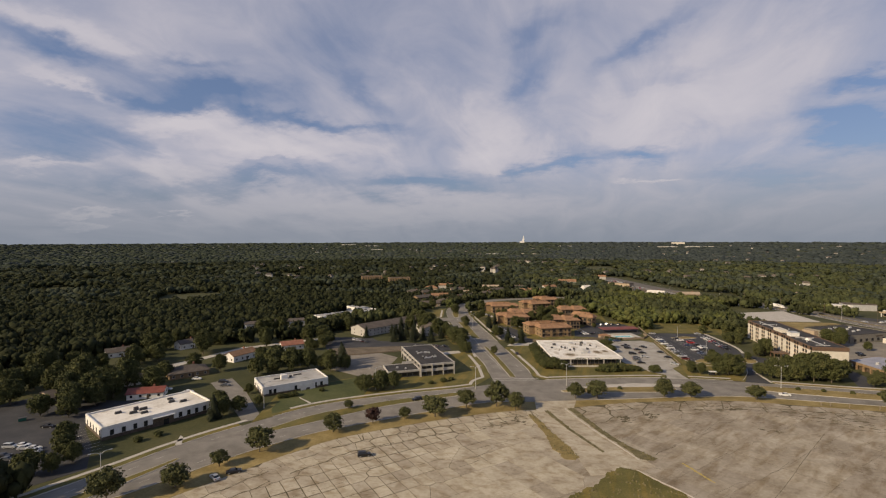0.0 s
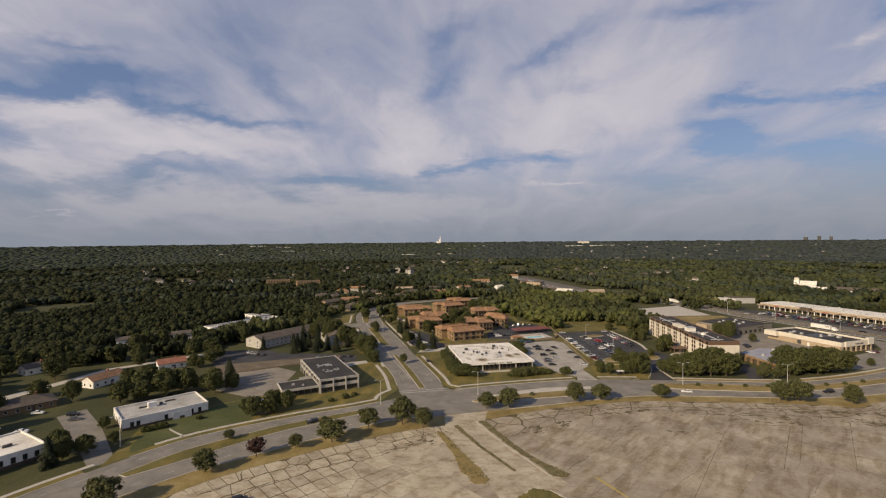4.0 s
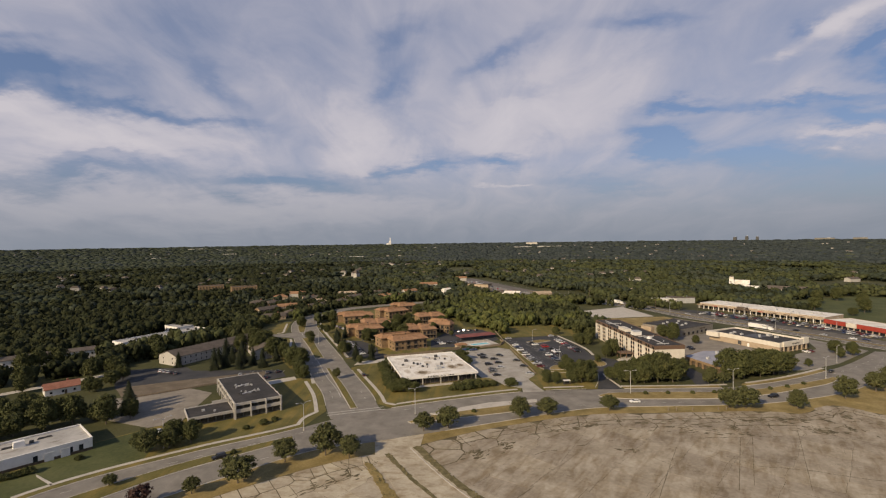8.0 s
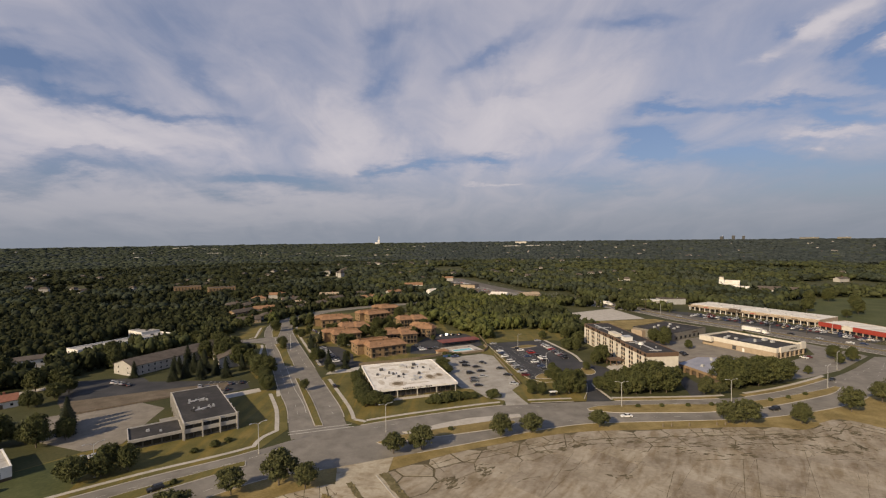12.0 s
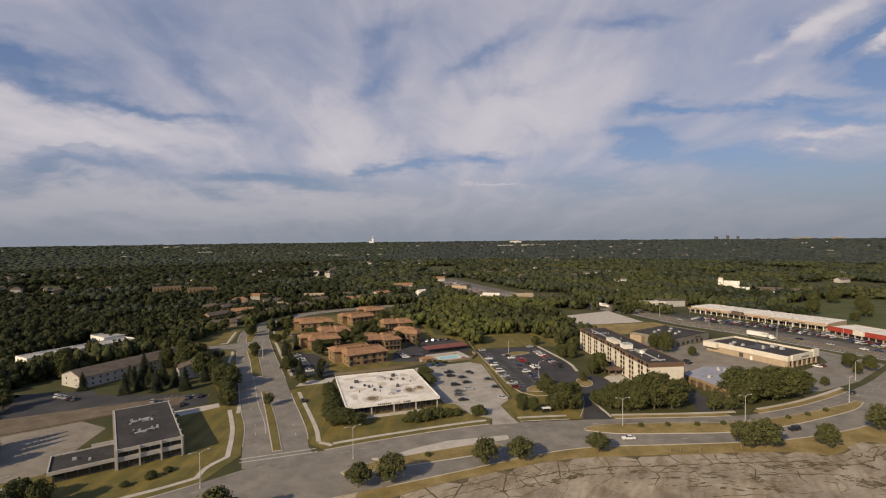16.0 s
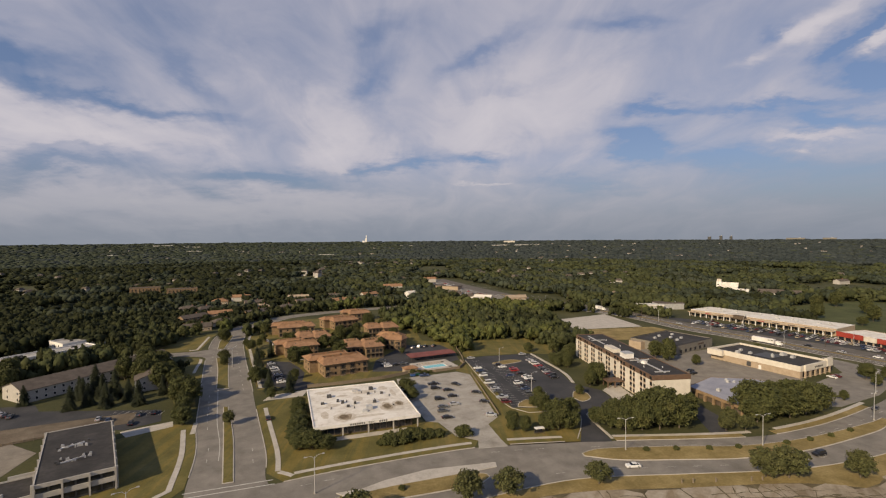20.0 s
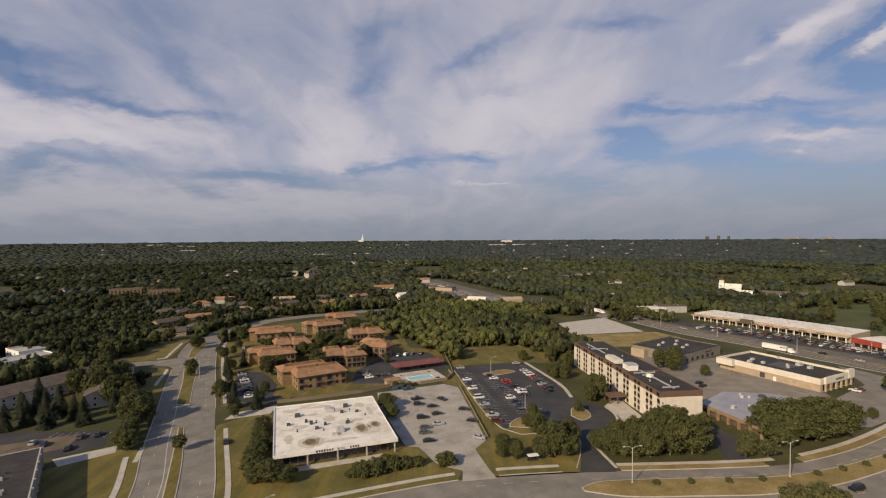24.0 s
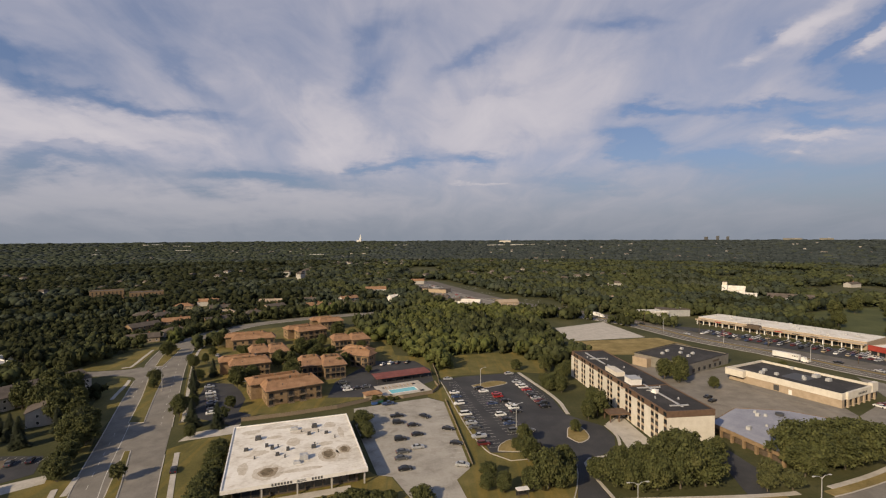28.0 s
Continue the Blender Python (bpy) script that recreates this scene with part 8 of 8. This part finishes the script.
for x, y, a, L, W, h, m in ((157, 286, -20, 34, 16, 5, "grey_roof"), (275, 258, 0, 24, 14, 5, "white_roof"), (296, 262, 0, 26, 14, 6.5, "metal_grey"), (262, 292, -10, 20, 12, 4.5, "white_roof"), (71, 472, -30, 60, 14, 5, "grey_roof"), (538, 3120, 0, 120, 60, 16, "white_wall"), (735, 3200, 0, 160, 60, 14, "white_wall"), (640, 3100, 0, 60, 40, 12, "cream"), (-1924, 3380, 20, 120, 60, 14, "white_wall"), (-1264, 1783, 20, 60, 30, 12, "white_wall"), (-1182, 2329, 20, 70, 30, 14, "white_wall"), (-2386, 1522, 60, 90, 40, 12, "white_wall"), (-1107, 758, 40, 40, 16, 9, "tan_block"), (-350, 1652, 0, 60, 20, 14, "white_wall"), (-1560, 3080, 10, 90, 30, 14, "white_wall"), (-438, 1725, 0, 50, 20, 12, "tan_block"), (-125, 3290, 0, 90, 40, 14, "white_wall"), (720, 3860, 0, 90, 40, 32, "cream"), (3080, 3700, -40, 130, 50, 24, "grey_block"), (3300, 3620, -40, 90, 50, 22, "grey_block"), (2560, 4050, -40, 26, 26, 44, "metal_dark"), (2640, 4010, -40, 22, 22, 54, "metal_dark"), (2700, 3960, -40, 20, 20, 48, "metal_dark")):
    e = thing("distant_building", x, y, a, rise(math.hypot(x, y)) - 0.5, "distant pale flat-roofed building above the trees", "building", "distant buildings")
    part("wall", Mesh().box(0, 0, 0, L, W, h * (0.72 if y > 1500 else 1)), M["siding" if m in ("white_roof", "white_wall") else ("tan_block" if m == "grey_roof" else m)], e)
    h *= 0.72 if y > 1500 else 1
    part("roof", Mesh().box(0, 0, h, L + 0.6, W + 0.6, 0.6), M["white_roof" if m in ("white_wall", "white_roof", "cream") else "grey_roof"], e)
    part("roof_housing", Mesh().box(L * 0.2, 0, h + 0.6, L * 0.15, W * 0.3, h * 0.12), M["metal_grey"], e)
# roofs and gables of far suburbs showing through the woods
specks = [Mesh(), Mesh()]
srng = random.Random(5)
for i in range(520):
    a, r = radians(srng.uniform(-46, 44)), 800 * math.exp(srng.uniform(0, 1.6))
    x, y = 30 + r * math.sin(a), -250 + r * math.cos(a)
    if noise.noise((x / 260, y / 260, 6.6)) < 0.2 or is_clear(x, y):
        continue
    L, W, h, t = srng.uniform(7, 14), srng.uniform(6, 9), srng.uniform(4.5, 8) + r / 600, srng.uniform(0, 3.1)
    z = rise(math.hypot(x, y))
    specks[0].box(x, y, z, L, W, h, t)
    specks[1].box(x, y, z + h, L + 0.8, W + 0.8, 2.4, t, 0.55)
tagged(part("distant_house_walls", specks[0], M["siding"]), "pale walls of far houses among the trees", "houses", kind="stuff")
tagged(part("distant_house_roofs", specks[1], M["grey_roof"]), "grey-brown roofs of far houses among the trees", "houses", kind="stuff")
# white steeple-like tower on the skyline
t = thing("skyline_tower", -560, 4330, 0, rise(4400), "tall white tower with stepped top on the skyline", "tower")
part("shaft", Mesh().box(0, 0, 0, 18, 18, 46), M["white_wall"], t)
part("upper_shaft", Mesh().box(2, 0, 46, 7, 7, 26), M["white_wall"], t)
part("base_block", Mesh().box(-20, 0, 0, 26, 26, 22), M["white_wall"], t)

# ---- slabs of the old parking lot ----
lot_parent = bpy.data.objects["parking_lot"]
U, Vv = Vector((0.75, -0.66)).normalized(), Vector((0.66, 0.75)).normalized()
rng = random.Random(77)


def edge_distance(x, y):
    return min(math.hypot(x - px, y - py) for px, py in LOT_N[::2])


def shrink(poly, g):
    """The polygon drawn in by about g on every side."""
    n = len(poly)
    cx, cy = sum(p[0] for p in poly) / n, sum(p[1] for p in poly) / n
    out = []
    for x, y in poly:
        d = max(0.6, math.hypot(x - cx, y - cy))
        k = min(0.4, g * 1.3 / d)
        out.append((x + (cx - x) * k, y + (cy - y) * k))
    return out


def clip(poly, px, py, nx, ny):
    """The piece of a convex polygon behind a line through (px, py) with outward normal (nx, ny)."""
    out = []
    for i in range(len(poly)):
        a, b = poly[i], poly[(i + 1) % len(poly)]
        da, db = (a[0] - px) * nx + (a[1] - py) * ny, (b[0] - px) * nx + (b[1] - py) * ny
        if da <= 0:
            out.append(a)
        if da * db < 0:
            t = da / (da - db)
            out.append((a[0] + (b[0] - a[0]) * t, a[1] + (b[1] - a[1]) * t))
    return out


def band(x):
    """How far the crazed belt along the northern edge reaches in."""
    return 13.6 if x < -8 else (13.0 if x < 130 else min(24.0, 13.0 + (x - 130) * 0.35))


def seeds():
    """Centres of the broken slabs: rows that follow the northern edge, then a cast grid, coarser to the east."""
    out = []
    for row, (d, step) in enumerate(((-3.4, 5.4), (3.4, 5.0), (10.2, 5.8), (17.0, 8.0), (24.0, 9.0))):
        acc, line = 0.0, offset(LOT_N, -d)
        for (x0, y0), (x1, y1) in zip(line, line[1:]):
            L = math.hypot(x1 - x0, y1 - y0)
            acc += L
            if acc < 0:
                continue
            if d < band(x0):
                tx, ty = (x1 - x0) / max(L, 0.01), (y1 - y0) / max(L, 0.01)
                wob = (0.5 if x0 < 0 else 1.5) * (0.0 if d < 0 else 1.0)
                k = rng.uniform(-1, 1) * wob
                out.append((x0 - ty * k, y0 + tx * k, d))
            acc -= step * rng.uniform(0.55, 1.5) * (1.0 if x0 < 20 else 1.9)
    for a, b, x0, x1, jit in ((5.8, 4.4, -160, -12, 0.02), (8.4, 6.4, -12, 30, 0.03), (14.0, 9.5, 30, 340, 0.06)):
        for i in range(int(-420 / a), int(520 / a)):
            for j in range(int(-360 / b), int(360 / b)):
                c = U * ((i + 0.5 + rng.uniform(-jit, jit)) * a) + Vv * ((j + 0.5 + rng.uniform(-jit, jit)) * b)
                if x0 < c.x <= x1 and -345 < c.y < -60 and inside(c.x, c.y, LOT):
                    d = edge_distance(c.x, c.y)
                    if d >= band(c.x) + 2.6 and rng.random() > 0.02:
                        out.append((c.x, c.y, d))
    return out


def broken_slabs():
    P = seeds()
    cell = {}
    for k, p in enumerate(P):
        cell.setdefault((int(p[0] // 15), int(p[1] // 15)), []).append(k)
    out = []
    for k, (x, y, d) in enumerate(P):
        if d <= 0:
            continue
        r = 13.0
        poly = [(x - r, y - r), (x + r, y - r), (x + r, y + r), (x - r, y + r)]
        ci, cj = int(x // 15), int(y // 15)
        near = [m for di in (-2, -1, 0, 1, 2) for dj in (-2, -1, 0, 1, 2) for m in cell.get((ci + di, cj + dj), ()) if m != k]
        near.sort(key=lambda m: (P[m][0] - x) ** 2 + (P[m][1] - y) ** 2)
        for m in near[:26]:
            qx, qy = P[m][0], P[m][1]
            poly = clip(poly, (x + qx) / 2, (y + qy) / 2, qx - x, qy - y)
        if d < 14:
            i = min(range(1, len(LOT_N) - 1), key=lambda m: (LOT_N[m][0] - x) ** 2 + (LOT_N[m][1] - y) ** 2)
            tx, ty = LOT_N[i + 1][0] - LOT_N[i - 1][0], LOT_N[i + 1][1] - LOT_N[i - 1][1]
            poly = clip(poly, LOT_N[i][0], LOT_N[i][1], -ty, tx)
        if len(poly) < 3:
            continue
        wide = max(0.0, noise.noise((x / 20, y / 20, 1.7)) + 0.15)
        west = min(1.0, max(0.0, (6 - x) / 26))
        g = (0.06 + (0.24 if x < 20 else 0.42) * wide) if d < band(x) else 0.03 + 0.03 * wide + west * (0.09 + 0.14 * wide)
        out.append(shrink(poly, g))
    return out


pieces = broken_slabs()
rest, rest_east = Mesh(), Mesh()
made = 0
for s in pieces:
    n = len(s)
    cx, cy = sum(p[0] for p in s) / n, sum(p[1] for p in s) / n
    z = 0.075 + rng.uniform(-0.012, 0.012)
    if made < 295 and -70 < cx < 8 and cy > -190:
        part("slab", Mesh().prism(s, 0.0, z), M["slab"], lot_parent)
        made += 1
    else:
        area = sum(s[i][0] * s[(i + 1) % n][1] - s[(i + 1) % n][0] * s[i][1] for i in range(n))
        if area < 0:
            s = s[::-1]
        (rest if cx < 28 else rest_east).add([(x, y, z) for x, y in s] + [(x, y, 0.0) for x, y in s], [tuple(range(n))] + [(i, n + i, n + (i + 1) % n, (i + 1) % n) for i in range(n)])
tagged(part("slab_field", rest_east, M["slab_east"], lot_parent), "browner worn concrete slabs with thin joints", kind="stuff")
tagged(part("slab_field", rest, M["slab_joined"], lot_parent), "cracked pale concrete slabs with weedy joints", kind="stuff")
# long weedy seams and wandering cracks over the eastern half
cracks = Mesh()


def crack(x, y, heading, length, width, wander):
    a = heading
    while length > 0:
        st = 1.6
        nx, ny = x + st * math.cos(a), y + st * math.sin(a)
        if inside(nx, ny, LOT) and not inside(nx, ny, DRIVE):
            w = width * rng.uniform(0.5, 1.3)
            px, py = -math.sin(a) * w / 2, math.cos(a) * w / 2
            cracks.add([(x - px, y - py, 0.093), (nx - px, ny - py, 0.093), (nx + px, ny + py, 0.093), (x + px, y + py, 0.093)], [(0, 1, 2, 3)])
        x, y = nx, ny
        a = heading + wander * noise.noise((x / 7, y / 7, 4.4)) * 2.2
        length -= st


for x, y, hd, ln, w, wn in ((144.8, -106.4, 239, 42, 0.16, 0.0), (149.2, -106.4, 239, 40, 0.16, 0.0), (137, -128.4, -23, 60, 0.25, 0.25), (118, -114, 239, 66, 0.15, 0.02), (63, -141, 233, 12, 0.2, 0.1), (90, -100, 239, 30, 0.12, 0.02), (70, -130, -41, 46, 0.12, 0.05), (170, -100, 239, 50, 0.14, 0.02)):
    crack(x, y, radians(hd), ln, w, wn)
# long broken seams that follow the northern edge, with weeds grown out of them


def seam(d, x0, x1, width, gap):
    line = [p for p in offset(LOT_N, -d) if x0 < p[0] < x1]
    for (ax, ay), (bx, by) in zip(line, line[1:]):
        n = max(1, int(math.hypot(bx - ax, by - ay) / 0.9))
        for i in range(n):
            px, py = ax + (bx - ax) * i / n, ay + (by - ay) * i / n
            qx, qy = ax + (bx - ax) * (i + 1) / n, ay + (by - ay) * (i + 1) / n
            if noise.noise((px / 11, py / 11, d)) < gap or not inside(px, py, LOT) or inside(px, py, DRIVE):
                continue
            L = max(0.1, math.hypot(qx - px, qy - py))
            ux, uy = -(qy - py) / L, (qx - px) / L
            s0, s1 = 1.1 * noise.noise((px / 4, py / 4, 2.2)), 1.1 * noise.noise((qx / 4, qy / 4, 2.2))
            w0 = width * (0.35 + abs(noise.noise((px / 2.4, py / 2.4, 6.1))) * 2.2)
            w1 = width * (0.35 + abs(noise.noise((qx / 2.4, qy / 2.4, 6.1))) * 2.2)
            cracks.add([(px + ux * (s0 - w0), py + uy * (s0 - w0), 0.094), (qx + ux * (s1 - w1), qy + uy * (s1 - w1), 0.094), (qx + ux * (s1 + w1), qy + uy * (s1 + w1), 0.094), (px + ux * (s0 + w0), py + uy * (s0 + w0), 0.094)], [(0, 1, 2, 3)])


for d, x0, x1, w, gap in ((6.8, -75, 8, 0.22, -0.25), (13.4, -75, 8, 0.26, -0.4), (4.2, 36, 240, 0.2, -0.05), (7.5, 40, 240, 0.3, -0.1), (11.5, 60, 240, 0.24, 0.0), (15.5, 90, 240, 0.3, 0.05), (20.5, 110, 240, 0.3, 0.1), (26, 60, 230, 0.16, 0.1)):
    seam(d, x0, x1, w, gap)
for i in range(60):
    # short cracks across the belt
    k = rng.randrange(8, len(LOT_N) - 12)
    x, y = LOT_N[k]
    tx, ty = LOT_N[k + 1][0] - x, LOT_N[k + 1][1] - y
    crack(x + ty * 0.2, y - tx * 0.2, math.atan2(ty, tx) - math.pi / 2 + rng.uniform(-0.5, 0.5), rng.uniform(4, 12), rng.uniform(0.15, 0.4), rng.uniform(0.2, 0.5))
def weed_scatter(x, y, rx, ry, turn, count):
    """Many small flat tufts, drawn out along the seams."""
    c, k = math.cos(turn), math.sin(turn)
    for i in range(count):
        u, v = rng.gauss(0, 0.5), rng.gauss(0, 0.5)
        px, py = x + rx * u * c - ry * v * k, y + rx * u * k + ry * v * c
        if noise.noise((px / 3.2, py / 3.2, 7.7)) < -0.12 or not inside(px, py, LOT) or inside(px, py, DRIVE):
            continue
        L, w, t = rng.uniform(0.4, 1.7), rng.uniform(0.14, 0.5), turn + rng.uniform(-0.5, 0.5)
        ring_pts = [(px + L * r * math.cos(t) * math.cos(q) - w * r * math.sin(t) * math.sin(q), py + L * r * math.sin(t) * math.cos(q) + w * r * math.cos(t) * math.sin(q), 0.0955 + 0.00001 * i) for q, r in ((j * 0.785, rng.uniform(0.6, 1.15)) for j in range(8))]
        cracks.add(ring_pts, [tuple(range(8))])


for x, y, rx, ry, turn, count in ((145, -98, 11, 6, -0.25, 190), (160, -90, 14, 3, -0.1, 90), (175, -89, 9, 2.5, -0.2, 80), (180, -101, 7, 4, -0.4, 80), (191, -98, 16, 1.6, -1.2, 110), (59, -112, 4, 4, 0.6, 40), (98, -115, 6, 2, -0.3, 50), (118, -90, 14, 3, 0.0, 70), (88, -96, 12, 2, 0.35, 60), (3, -136, 8, 4, 0.7, 90), (128, -98, 14, 3, 0.0, 60), (200, -88, 14, 4, -0.5, 90), (47, -120, 5, 4, 0.9, 50)):
    weed_scatter(x, y, rx, ry, turn, count)
for i in range(70):
    crack(rng.uniform(40, 250), rng.uniform(-185, -92), radians(rng.choice((-41, -41, 49, 49, -8)) + rng.uniform(-4, 4)), rng.uniform(4, 18), rng.uniform(0.05, 0.13), rng.uniform(0.05, 0.35))
for i in range(26):
    crack(rng.uniform(-90, 0), rng.uniform(-215, -130), radians(rng.choice((45, 50, -40)) + rng.uniform(-10, 10)), rng.uniform(6, 20), rng.uniform(0.08, 0.2), rng.uniform(0.1, 0.4))
for k in range(7):
    x, y = 62.8 + k * 0.9, -155.6 - k * 1.5
    tagged(part("road_marking", Mesh().box(x + 0.6, y - 0.4, 0.094, 2.6 - 0.2 * (k % 3), 0.55, 0.012, radians(-50 + 9 * (k % 2))), M["paint_yellow"]), "worn yellow paint on the old concrete", "marking", kind="structure")
tagged(part("crack_weeds", cracks, M["joint"], lot_parent), "dark weedy cracks across the concrete", kind="stuff")
